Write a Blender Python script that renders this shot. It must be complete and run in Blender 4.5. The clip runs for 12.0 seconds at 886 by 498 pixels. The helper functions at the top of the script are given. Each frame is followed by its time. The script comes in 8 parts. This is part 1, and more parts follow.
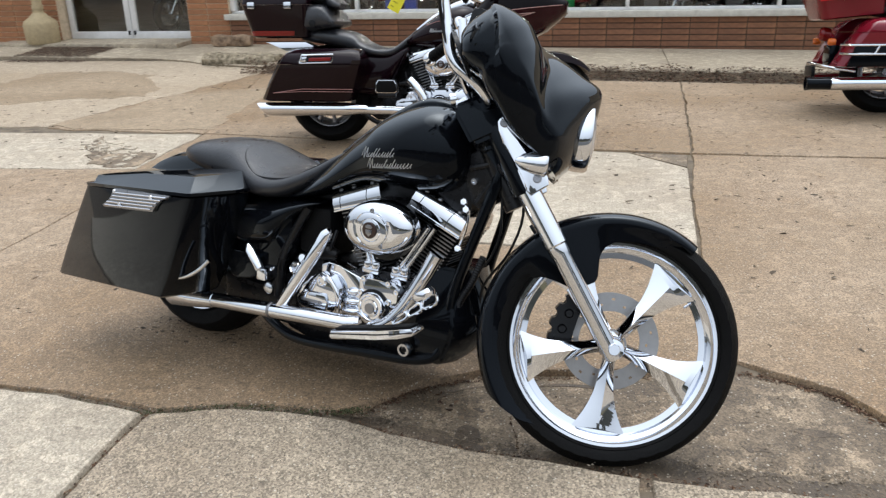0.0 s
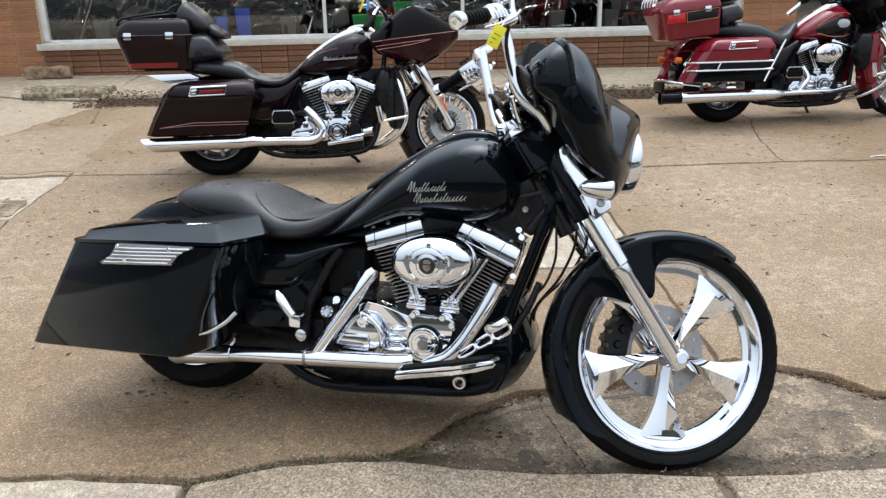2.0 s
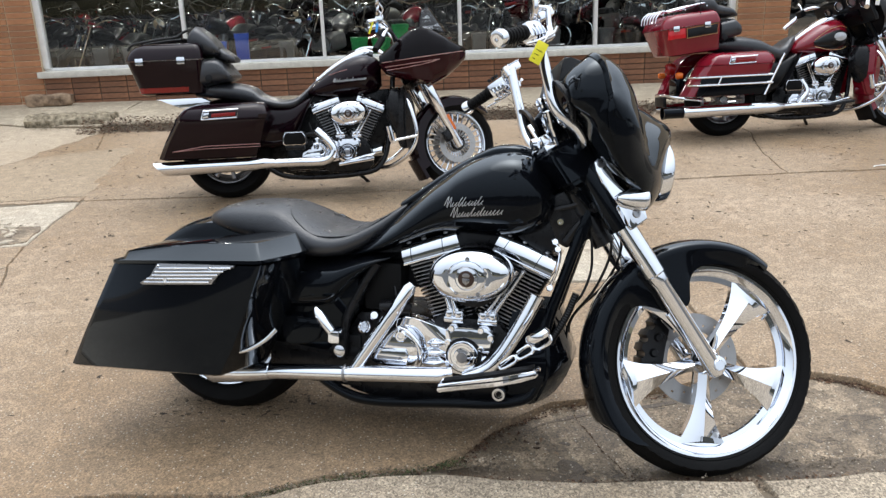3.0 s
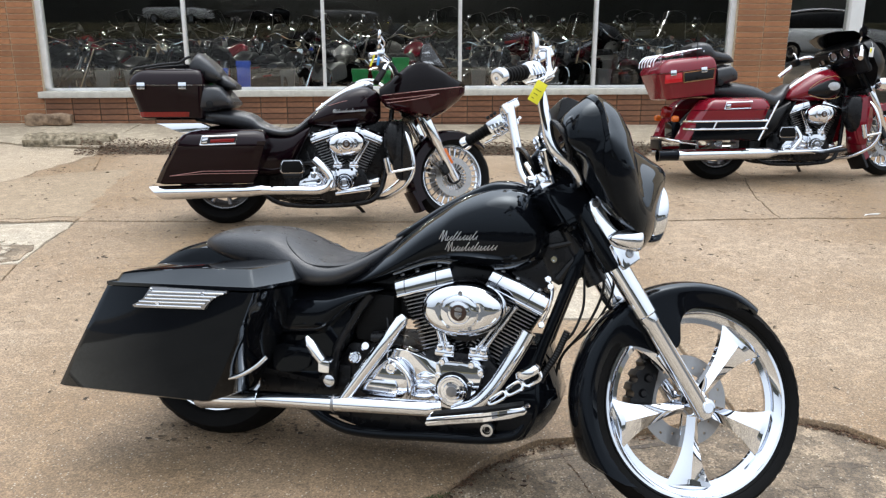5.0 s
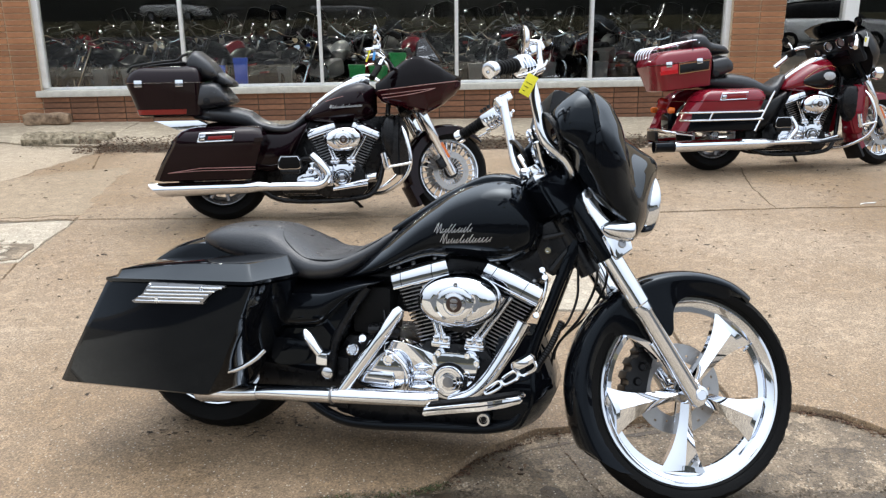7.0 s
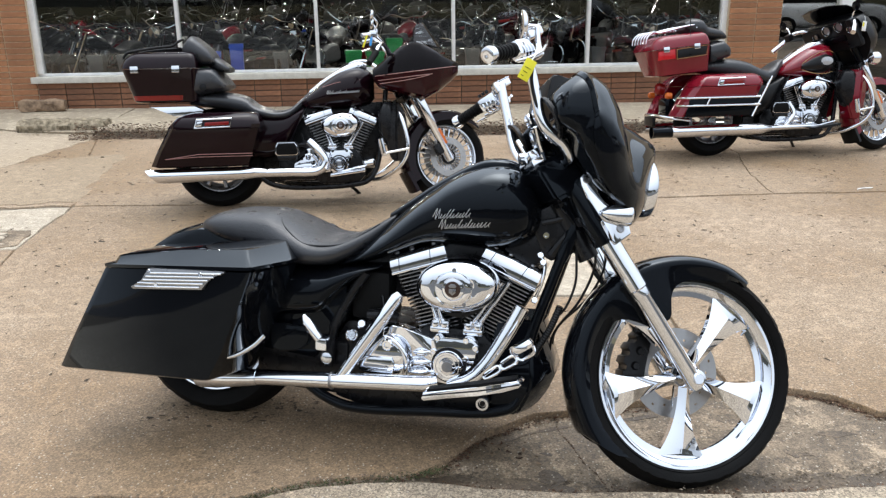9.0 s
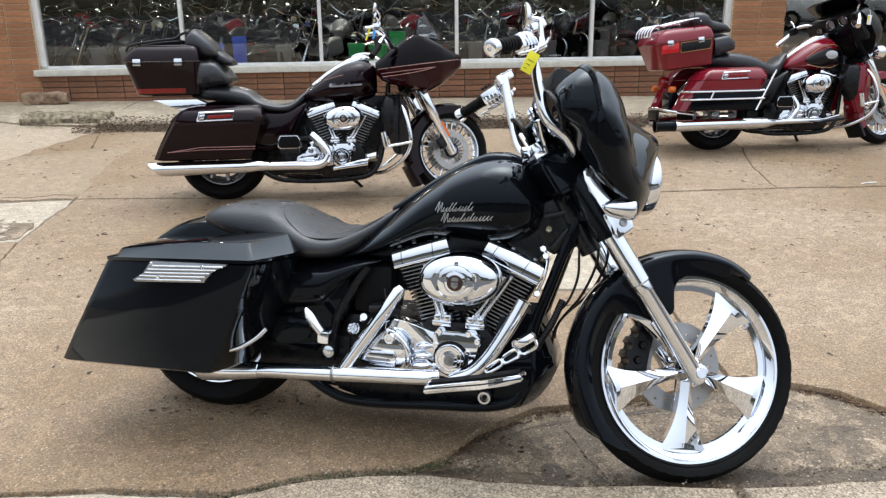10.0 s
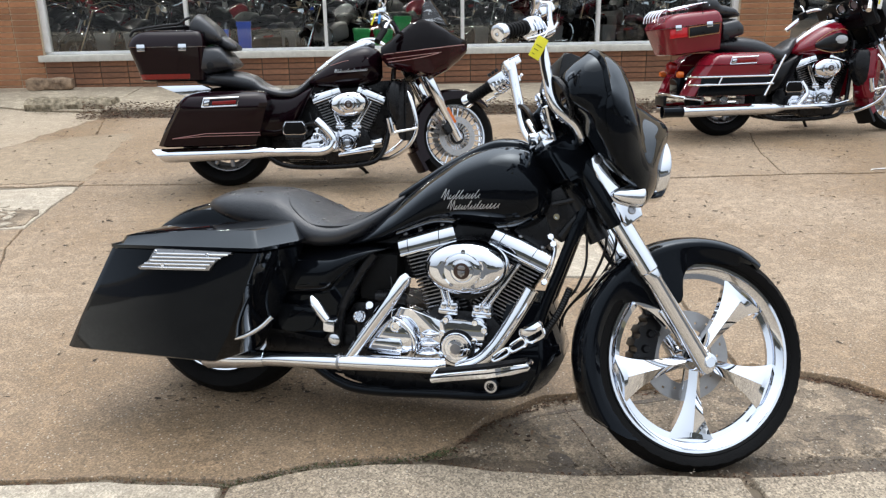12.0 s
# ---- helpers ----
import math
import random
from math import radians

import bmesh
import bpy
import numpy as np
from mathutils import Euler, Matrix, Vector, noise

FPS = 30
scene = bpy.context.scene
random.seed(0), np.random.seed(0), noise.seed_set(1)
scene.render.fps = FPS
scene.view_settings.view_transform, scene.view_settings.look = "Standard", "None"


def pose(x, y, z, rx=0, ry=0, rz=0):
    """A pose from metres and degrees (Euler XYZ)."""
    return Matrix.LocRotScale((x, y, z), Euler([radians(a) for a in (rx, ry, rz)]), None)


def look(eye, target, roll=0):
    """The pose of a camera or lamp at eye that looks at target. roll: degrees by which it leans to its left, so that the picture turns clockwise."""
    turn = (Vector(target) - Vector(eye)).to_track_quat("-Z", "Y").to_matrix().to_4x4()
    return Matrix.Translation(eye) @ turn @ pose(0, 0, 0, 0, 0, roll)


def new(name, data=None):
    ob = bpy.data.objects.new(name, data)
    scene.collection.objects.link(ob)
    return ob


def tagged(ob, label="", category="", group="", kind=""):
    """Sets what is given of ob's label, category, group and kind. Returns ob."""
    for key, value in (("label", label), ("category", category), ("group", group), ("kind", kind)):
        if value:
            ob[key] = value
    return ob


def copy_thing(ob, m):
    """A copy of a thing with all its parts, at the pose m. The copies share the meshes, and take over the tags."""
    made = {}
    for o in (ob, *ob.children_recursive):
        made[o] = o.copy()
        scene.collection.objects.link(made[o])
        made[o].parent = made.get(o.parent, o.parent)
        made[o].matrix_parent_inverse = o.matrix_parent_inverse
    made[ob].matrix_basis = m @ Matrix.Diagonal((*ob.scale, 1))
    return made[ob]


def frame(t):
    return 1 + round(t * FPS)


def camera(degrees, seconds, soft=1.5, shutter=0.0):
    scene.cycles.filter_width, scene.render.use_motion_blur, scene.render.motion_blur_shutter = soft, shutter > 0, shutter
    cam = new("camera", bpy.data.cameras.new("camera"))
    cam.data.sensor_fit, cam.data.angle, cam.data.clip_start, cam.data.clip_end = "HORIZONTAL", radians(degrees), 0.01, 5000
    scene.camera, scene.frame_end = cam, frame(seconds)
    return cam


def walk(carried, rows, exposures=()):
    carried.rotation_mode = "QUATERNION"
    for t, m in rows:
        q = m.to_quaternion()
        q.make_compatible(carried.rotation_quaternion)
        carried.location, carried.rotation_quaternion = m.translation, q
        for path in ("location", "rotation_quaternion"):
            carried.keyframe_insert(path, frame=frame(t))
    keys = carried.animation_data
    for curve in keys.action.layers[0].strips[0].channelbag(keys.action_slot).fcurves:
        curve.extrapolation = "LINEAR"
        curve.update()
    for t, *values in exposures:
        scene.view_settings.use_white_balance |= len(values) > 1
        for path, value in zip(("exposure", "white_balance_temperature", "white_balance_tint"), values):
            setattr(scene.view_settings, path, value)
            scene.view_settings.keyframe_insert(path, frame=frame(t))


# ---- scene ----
cam = camera(56.8, 12.0, soft=1.3, shutter=0.4)
PATH = [
    (0, (1.015, 0.729, 1.459), (0.652, 2.564, 0.749), -1.5),
    (0.5, (0.812, 0.743, 1.457), (0.581, 2.602, 0.757), -1.4),
    (1, (0.613, 0.764, 1.502), (0.511, 2.642, 0.823), -2.3),
    (1.5, (0.394, 0.749, 1.496), (0.473, 2.629, 0.816), -1.9),
    (2, (0.23, 0.692, 1.509), (0.35, 2.572, 0.836), -1.1),
    (2.5, (0.181, 0.679, 1.499), (0.29, 2.559, 0.825), -0.8),
    (3, (0.083, 0.66, 1.507), (0.225, 2.554, 0.88), -2.1),
    (5, (0.078, 0.648, 1.513), (0.241, 2.564, 0.962), 0.1),
    (5.5, (0.08, 0.638, 1.517), (0.239, 2.557, 0.974), 0.1),
    (6, (0.086, 0.635, 1.513), (0.251, 2.552, 0.966), -0.1),
    (6.5, (0.09, 0.624, 1.514), (0.258, 2.54, 0.963), -0.4),
    (7, (0.092, 0.615, 1.514), (0.254, 2.527, 0.951), -0.6),
    (7.5, (0.087, 0.6, 1.515), (0.246, 2.509, 0.94), -0.5),
    (9.5, (0.086, 0.614, 1.51), (0.256, 2.514, 0.909), -0.7),
    (10, (0.088, 0.615, 1.509), (0.249, 2.513, 0.9), -0.6),
    (10.5, (0.087, 0.617, 1.51), (0.246, 2.512, 0.891), -0.4),
    (11, (0.084, 0.627, 1.506), (0.245, 2.517, 0.873), -0.4),
    (11.5, (0.084, 0.64, 1.505), (0.236, 2.527, 0.86), -0.5),
    (12, (0.086, 0.639, 1.508), (0.233, 2.528, 0.866), -0.7),
]
walk(cam, [(t, look(eye, target, roll)) for t, eye, target, roll in PATH], [(0, 0.60), (1.5, 0.69), (3, 0.80), (5, 0.91), (7.5, 0.90), (9.5, 0.85), (12, 0.80)])

# ---- light ----
world = bpy.data.worlds.new("overcast_sky")
scene.world = world
world.use_nodes = True
wn, wl = world.node_tree.nodes, world.node_tree.links
sky = wn.new("ShaderNodeTexSky")
sky.sky_type, sky.sun_disc = "NISHITA", False
sky.sun_elevation, sky.sun_rotation = radians(72), radians(18)
sky.air_density, sky.dust_density, sky.ozone_density = 1.0, 6.0, 1.0
grey = wn.new("ShaderNodeHueSaturation")
grey.inputs["Saturation"].default_value = 0.12
cloud = wn.new("ShaderNodeMix")
cloud.data_type = "RGBA"
cloud.inputs["Factor"].default_value = 0.55
cloud.inputs["B"].default_value = (8.5, 9.7, 11.3, 1)
wl.new(sky.outputs["Color"], grey.inputs["Color"])
wl.new(grey.outputs["Color"], cloud.inputs["A"])
# an overcast sky is brightest overhead
way, up, rise, veil = wn.new("ShaderNodeTexCoord"), wn.new("ShaderNodeSeparateXYZ"), wn.new("ShaderNodeMapRange"), wn.new("ShaderNodeMix")
rise.inputs["From Min"].default_value, rise.inputs["From Max"].default_value = 0.0, 1.0
rise.inputs["To Min"].default_value, rise.inputs["To Max"].default_value = 0.56, 1.60
veil.data_type, veil.blend_type = "RGBA", "MULTIPLY"
veil.inputs["Factor"].default_value = 1.0
wl.new(way.outputs["Generated"], up.inputs["Vector"])
wl.new(up.outputs["Z"], rise.inputs["Value"])
wl.new(cloud.outputs["Result"], veil.inputs["A"])
wl.new(rise.outputs["Result"], veil.inputs["B"])
wl.new(veil.outputs["Result"], wn["Background"].inputs["Color"])
wn["Background"].inputs["Strength"].default_value = 0.103
sun = new("sun", bpy.data.lights.new("sun", "SUN"))
sun.data.energy, sun.data.angle, sun.data.color = 0.4, radians(50), (1.0, 0.98, 0.96)
sun.matrix_world = look((0, 0, 20), (-2, -2.5, 0))
scene.view_settings.exposure = 0.75


# ---- materials ----
def mat(name, col, rough=0.5, metal=0.0, var=0.0, scale=8.0, col2=None, bump=0.0, bscale=200.0, rvar=0.0, coat=0.0, spec=0.5, graze=0.0):
    """A surface with colour blotches at two scales, uneven gloss and fine relief."""
    m = bpy.data.materials.new(name)
    m.use_nodes = True
    n, l = m.node_tree.nodes, m.node_tree.links
    b = n["Principled BSDF"]
    b.inputs["Base Color"].default_value = (*col, 1)
    b.inputs["Roughness"].default_value = rough
    b.inputs["Metallic"].default_value = metal
    b.inputs["Coat Weight"].default_value = coat
    b.inputs["Coat Roughness"].default_value = 0.03
    b.inputs["Specular IOR Level"].default_value = spec
    tc = n.new("ShaderNodeTexCoord")
    if graze:
        lw, sp = n.new("ShaderNodeLayerWeight"), n.new("ShaderNodeMapRange")
        sp.inputs["From Min"].default_value, sp.inputs["From Max"].default_value = 0.20, 0.55
        sp.inputs["To Min"].default_value, sp.inputs["To Max"].default_value = spec, graze
        l.new(lw.outputs["Facing"], sp.inputs["Value"])
        l.new(sp.outputs["Result"], b.inputs["Specular IOR Level"])
    if var or col2 or rvar:
        t1 = n.new("ShaderNodeTexNoise")
        t1.inputs["Scale"].default_value, t1.inputs["Detail"].default_value, t1.inputs["Roughness"].default_value = scale, 8, 0.65
        l.new(tc.outputs["Object"], t1.inputs["Vector"])
    if var or col2:
        r = n.new("ShaderNodeValToRGB")
        c2 = col2 or tuple(c * (1 - var) for c in col)
        r.color_ramp.elements[0].position, r.color_ramp.elements[1].position = 0.33, 0.67
        r.color_ramp.elements[0].color, r.color_ramp.elements[1].color = (*c2, 1), (*col, 1)
        l.new(t1.outputs["Fac"], r.inputs["Fac"])
        l.new(r.outputs["Color"], b.inputs["Base Color"])
    if rvar:
        mr = n.new("ShaderNodeMapRange")
        mr.inputs["From Min"].default_value, mr.inputs["From Max"].default_value = 0.3, 0.7
        mr.inputs["To Min"].default_value, mr.inputs["To Max"].default_value = max(0.01, rough - rvar), rough + rvar
        l.new(t1.outputs["Fac"], mr.inputs["Value"])
        l.new(mr.outputs["Result"], b.inputs["Roughness"])
    if bump:
        t2 = n.new("ShaderNodeTexNoise")
        t2.inputs["Scale"].default_value, t2.inputs["Detail"].default_value = bscale, 6
        l.new(tc.outputs["Object"], t2.inputs["Vector"])
        bp = n.new("ShaderNodeBump")
        bp.inputs["Strength"].default_value, bp.inputs["Distance"].default_value = bump, 0.004
        l.new(t2.outputs["Fac"], bp.inputs["Height"])
        l.new(bp.outputs["Normal"], b.inputs["Normal"])
    return m


def concrete(name, dry, wet, dark, scale=0.55, wetness=0.5, speck=0.5, stain=0.5, grain=0.5, damp_shade=None):
    """Old concrete: damp blotches, stains, sand grain, small stones showing and dark wormlike litter marks."""
    m = bpy.data.materials.new(name)
    m.use_nodes = True
    n, l = m.node_tree.nodes, m.node_tree.links
    b = n["Principled BSDF"]
    tc = n.new("ShaderNodeTexCoord")

    def tex(sc, det, ro=0.6, kind="Noise", src=None):
        t = n.new("ShaderNodeTex" + kind)
        t.inputs["Scale"].default_value = sc
        if kind == "Noise":
            t.inputs["Detail"].default_value, t.inputs["Roughness"].default_value = det, ro
        l.new(src or tc.outputs["Object"], t.inputs["Vector"])
        return t

    def ramp(src, p0, p1, c0=(0, 0, 0, 1), c1=(1, 1, 1, 1)):
        r = n.new("ShaderNodeValToRGB")
        r.color_ramp.elements[0].position, r.color_ramp.elements[1].position = p0, p1
        r.color_ramp.elements[0].color, r.color_ramp.elements[1].color = c0, c1
        l.new(src, r.inputs["Fac"])
        return r.outputs["Color"]

    def mix(fac, a, c, mode="MIX"):
        x = n.new("ShaderNodeMix")
        x.data_type, x.blend_type = "RGBA", mode
        for sock, v in ((x.inputs["Factor"], fac), (x.inputs["A"], a), (x.inputs["B"], c)):
            if isinstance(v, (tuple, float)):
                sock.default_value = v
            else:
                l.new(v, sock)
        return x.outputs["Result"]

    def times(a, v):
        x = n.new("ShaderNodeMath")
        x.operation = "MULTIPLY"
        l.new(a, x.inputs[0])
        if isinstance(v, float):
            x.inputs[1].default_value = v
        else:
            l.new(v, x.inputs[1])
        return x.outputs[0]

    def grey(v):
        return (v, v * 0.995, v * 0.985, 1)

    big, mid, small, fine = tex(scale, 6, 0.55), tex(2.6, 7, 0.62), tex(11.0, 6, 0.6), tex(105.0, 5, 0.8)
    base = mix(ramp(big.outputs["Fac"], wetness - 0.10, wetness + 0.10), (*wet, 1), (*dry, 1))
    if damp_shade:
        # damp and the motorcycle's shade, both put into the colour with a ragged outline
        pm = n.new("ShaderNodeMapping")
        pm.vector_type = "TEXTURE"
        pm.inputs["Location"].default_value, pm.inputs["Rotation"].default_value, pm.inputs["Scale"].default_value = (damp_shade[0], damp_shade[1], 0), (0, 0, radians(damp_shade[4])), (damp_shade[2], damp_shade[3], 1)
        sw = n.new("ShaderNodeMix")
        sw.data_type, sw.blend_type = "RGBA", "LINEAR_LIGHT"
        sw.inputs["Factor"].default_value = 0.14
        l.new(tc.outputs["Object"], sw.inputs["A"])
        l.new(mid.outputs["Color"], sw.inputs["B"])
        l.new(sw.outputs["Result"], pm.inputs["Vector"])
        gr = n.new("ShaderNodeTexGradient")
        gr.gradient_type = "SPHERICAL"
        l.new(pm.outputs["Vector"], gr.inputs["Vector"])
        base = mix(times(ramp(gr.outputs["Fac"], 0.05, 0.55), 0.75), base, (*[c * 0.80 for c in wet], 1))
    base = mix(times(ramp(mid.outputs["Fac"], 0.60, 0.40), stain), base, mix(0.55, base, (*wet, 1)))
    base = mix(times(ramp(small.outputs["Fac"], 0.46, 0.30), stain), base, mix(0.45, base, (*dark, 1)))
    base = mix(times(ramp(small.outputs["Fac"], 0.56, 0.70), stain * 0.5), base, mix(0.5, base, (*dry, 1)))
    base = mix(1.0, base, ramp(fine.outputs["Fac"], 0.32, 0.68, grey(1 - 0.42 * grain), grey(1 + 0.40 * grain)), "MULTIPLY")
    # sand: each grain a little lighter or darker
    sand = tex(170.0, 0, kind="Voronoi")
    sep = n.new("ShaderNodeSeparateColor")
    l.new(sand.outputs["Color"], sep.inputs["Color"])
    base = mix(1.0, base, ramp(sep.outputs["Green"], 0.0, 1.0, grey(1 - 0.5 * grain), grey(1 + 0.48 * grain)), "MULTIPLY")
    # stones of the aggregate
    v = tex(78.0, 0, kind="Voronoi")
    tone = n.new("ShaderNodeSeparateColor")
    l.new(v.outputs["Color"], tone.inputs["Color"])
    peb = times(ramp(v.outputs["Distance"], 0.20, 0.30, (1, 1, 1, 1), (0, 0, 0, 1)), ramp(tone.outputs["Blue"], 0.80 - 0.5 * speck, 0.84 - 0.5 * speck))
    stone = ramp(tone.outputs["Red"], 0.30, 0.75, (*[c * 1.2 for c in dark], 1), (0.62, 0.56, 0.46, 1))
    base = mix(times(peb, min(1.0, 0.35 + 0.5 * speck)), base, stone)
    # short dark marks where litter has lain
    mp = n.new("ShaderNodeMapping")
    mp.inputs["Scale"].default_value = (7.0, 17.0, 6.0)
    l.new(tc.outputs["Object"], mp.inputs["Vector"])
    worm = tex(1.0, 4, 0.55, src=mp.outputs["Vector"])
    base = mix(times(ramp(worm.outputs["Fac"], 0.66, 0.70), 0.8), base, mix(0.7, base, (*dark, 1)))
    l.new(base, b.inputs["Base Color"])
    rr = n.new("ShaderNodeMapRange")
    rr.inputs["From Min"].default_value, rr.inputs["From Max"].default_value = wetness - 0.15, wetness + 0.15
    rr.inputs["To Min"].default_value, rr.inputs["To Max"].default_value = 0.48, 0.85
    l.new(big.outputs["Fac"], rr.inputs["Value"])
    l.new(rr.outputs["Result"], b.inputs["Roughness"])
    hs = n.new("ShaderNodeMath")
    hs.operation = "ADD"
    l.new(fine.outputs["Fac"], hs.inputs[0])
    l.new(small.outputs["Fac"], hs.inputs[1])
    bp = n.new("ShaderNodeBump")
    bp.inputs["Strength"].default_value, bp.inputs["Distance"].default_value = 0.5, 0.004
    l.new(hs.outputs[0], bp.inputs["Height"])
    l.new(bp.outputs["Normal"], b.inputs["Normal"])
    return m


def scraps(name, colours, rough=0.9):
    """Dead leaves: each scrap has its own brown."""
    m = bpy.data.materials.new(name)
    m.use_nodes = True
    n, l = m.node_tree.nodes, m.node_tree.links
    geo, r, t, x = (n.new("ShaderNode" + k) for k in ("NewGeometry", "ValToRGB", "TexNoise", "Mix"))
    el = r.color_ramp.elements
    while len(el) < len(colours):
        el.new(0.5)
    for i, c in enumerate(colours):
        el[i].position, el[i].color = i / (len(colours) - 1), (*c, 1)
    t.inputs["Scale"].default_value, t.inputs["Detail"].default_value = 60, 4
    x.data_type, x.blend_type = "RGBA", "MULTIPLY"
    x.inputs["Factor"].default_value = 0.7
    l.new(geo.outputs["Random Per Island"], r.inputs["Fac"])
    l.new(r.outputs["Color"], x.inputs["A"])
    l.new(t.outputs["Fac"], x.inputs["B"])
    b = n["Principled BSDF"]
    l.new(x.outputs["Result"], b.inputs["Base Color"])
    b.inputs["Roughness"].default_value = rough
    return m


def glass(name, tint=(0.9, 0.93, 0.92), mirror=0.1, rough=0.0):
    """A thin pane: clear, with the sky's gloss on it."""
    m = bpy.data.materials.new(name)
    m.use_nodes = True
    n, l = m.node_tree.nodes, m.node_tree.links
    n.remove(n["Principled BSDF"])
    t, g, f, x = (n.new("ShaderNode" + k) for k in ("BsdfTransparent", "BsdfGlossy", "Fresnel", "MixShader"))
    t.inputs["Color"].default_value = (*tint, 1)
    g.inputs["Roughness"].default_value = rough
    f.inputs["IOR"].default_value = 1.42
    add = n.new("ShaderNodeMath")
    add.inputs[1].default_value = mirror
    l.new(f.outputs["Fac"], add.inputs[0])
    l.new(add.outputs[0], x.inputs["Fac"])
    l.new(t.outputs["BSDF"], x.inputs[1])
    l.new(g.outputs["BSDF"], x.inputs[2])
    l.new(x.outputs["Shader"], n["Material Output"].inputs["Surface"])
    return m


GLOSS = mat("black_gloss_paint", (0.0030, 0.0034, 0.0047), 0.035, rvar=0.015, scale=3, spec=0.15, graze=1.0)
# blue sky colour put into the paint's reflections by tinting the specular
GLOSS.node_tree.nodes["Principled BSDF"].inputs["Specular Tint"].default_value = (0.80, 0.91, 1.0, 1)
CHROME = mat("chrome", (0.80, 0.82, 0.86), 0.035, 1.0, rvar=0.02, scale=12)
BRONZE = mat("dark_bronze_enamel", (0.055, 0.030, 0.022), 0.3, 0.3, var=0.3, scale=60)
ALLOY = mat("polished_alloy", (0.62, 0.64, 0.67), 0.16, 1.0, rvar=0.06, scale=14)
STEEL = mat("brushed_steel", (0.30, 0.30, 0.31), 0.32, 1.0, rvar=0.1, scale=30)
DISC = mat("brake_disc_steel", (0.40, 0.39, 0.38), 0.42, 0.9, var=0.15, scale=30, rvar=0.08)
LEATHER = mat("black_leather", (0.0195, 0.0205, 0.0245), 0.36, var=0.3, scale=20, bump=0.25, bscale=150, rvar=0.14, spec=0.62)
RUBBER = mat("tyre_rubber", (0.0055, 0.0054, 0.0054), 0.6, var=0.45, scale=15, bump=0.35, bscale=160, rvar=0.14, spec=0.1)
POWDER = mat("black_powder_coat", (0.009, 0.009, 0.010), 0.28, var=0.3, scale=14, rvar=0.12, spec=0.22)
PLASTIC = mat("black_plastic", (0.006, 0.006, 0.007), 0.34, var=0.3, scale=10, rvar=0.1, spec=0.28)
CHERRY = mat("dark_cherry_paint", (0.0085, 0.0026, 0.0048), 0.07, var=0.25, scale=3, rvar=0.03, spec=0.22)
RED = mat("candy_red_paint", (0.185, 0.006, 0.016), 0.07, var=0.2, scale=3, rvar=0.03)
PINSTRIPE = mat("pinstripe", (0.42, 0.20, 0.18), 0.3, var=0.2)
GOLDSTRIPE = mat("gold_pinstripe", (0.45, 0.28, 0.10), 0.3, var=0.2)
SILVER = mat("silver_vinyl", (0.55, 0.56, 0.57), 0.3, 0.6, var=0.15, scale=40)
WHITE = mat("white_paint", (0.78, 0.78, 0.76), 0.3, var=0.06, scale=6)
REDLENS = mat("red_lens", (0.22, 0.008, 0.007), 0.12, var=0.2, scale=60)
BRIGHTLENS = mat("bright_red_lens", (0.55, 0.015, 0.02), 0.12, var=0.2, scale=60)
AMBER = mat("amber_lens", (0.62, 0.13, 0.015), 0.15, var=0.15, scale=60)
YELLOW = mat("yellow_tag", (0.80, 0.72, 0.03), 0.55, var=0.08, scale=30)
SMOKE = glass("smoked_screen", (0.10, 0.10, 0.11), 0.03)
BRICK = mat("brown_brick", (0.37, 0.165, 0.072), 0.72, col2=(0.26, 0.108, 0.048), scale=16, bump=0.5, bscale=90)
# low wall: damp and the sill's shade both sit in these darker colours
LOWBRICK = mat("damp_shaded_brick", (0.275, 0.122, 0.060), 0.7, col2=(0.165, 0.072, 0.038), scale=11, bump=0.5, bscale=90)
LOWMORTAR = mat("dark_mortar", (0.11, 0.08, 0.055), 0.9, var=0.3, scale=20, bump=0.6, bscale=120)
MORTAR = mat("mortar", (0.66, 0.52, 0.36), 0.9, var=0.3, scale=20, bump=0.6, bscale=120)
LIMESTONE = mat("painted_sill", (0.62, 0.59, 0.52), 0.7, col2=(0.46, 0.43, 0.37), scale=9, bump=0.3, bscale=60)
ALU = mat("mill_aluminium", (0.82, 0.82, 0.81), 0.40, 0.25, var=0.15, scale=9, rvar=0.1)
SIDEGLASS = glass("side_window_glass", (0.88, 0.90, 0.89), 0.13)
SHOPGLASS = glass("shop_glass", (0.90, 0.92, 0.91), 0.025)
LOT = concrete("lot_concrete", (0.352, 0.263, 0.180), (0.252, 0.166, 0.092), (0.085, 0.058, 0.034), wetness=0.52, speck=0.5, stain=0.5, grain=0.78, damp_shade=(0.25, 3.20, 1.15, 0.75, -14))
PALE = concrete("pale_concrete", (0.475, 0.41, 0.322), (0.385, 0.315, 0.232), (0.15, 0.122, 0.09), scale=1.1, wetness=0.42, speck=0.45, stain=0.6, grain=0.6)
NEAR = concrete("coarse_concrete", (0.345, 0.282, 0.208), (0.275, 0.215, 0.150), (0.10, 0.078, 0.056), scale=1.1, wetness=0.45, speck=0.9, stain=0.5, grain=1.0)
DAMP = concrete("damp_broken_concrete", (0.32, 0.245, 0.168), (0.155, 0.112, 0.070), (0.045, 0.032, 0.021), scale=3.4, wetness=0.50, speck=0.5, stain=1.0, grain=0.8)
DRY = concrete("dry_lot_concrete", (0.425, 0.348, 0.258), (0.370, 0.290, 0.203), (0.16, 0.122, 0.085), scale=0.6, wetness=0.46, speck=0.3, stain=0.5, grain=0.6)
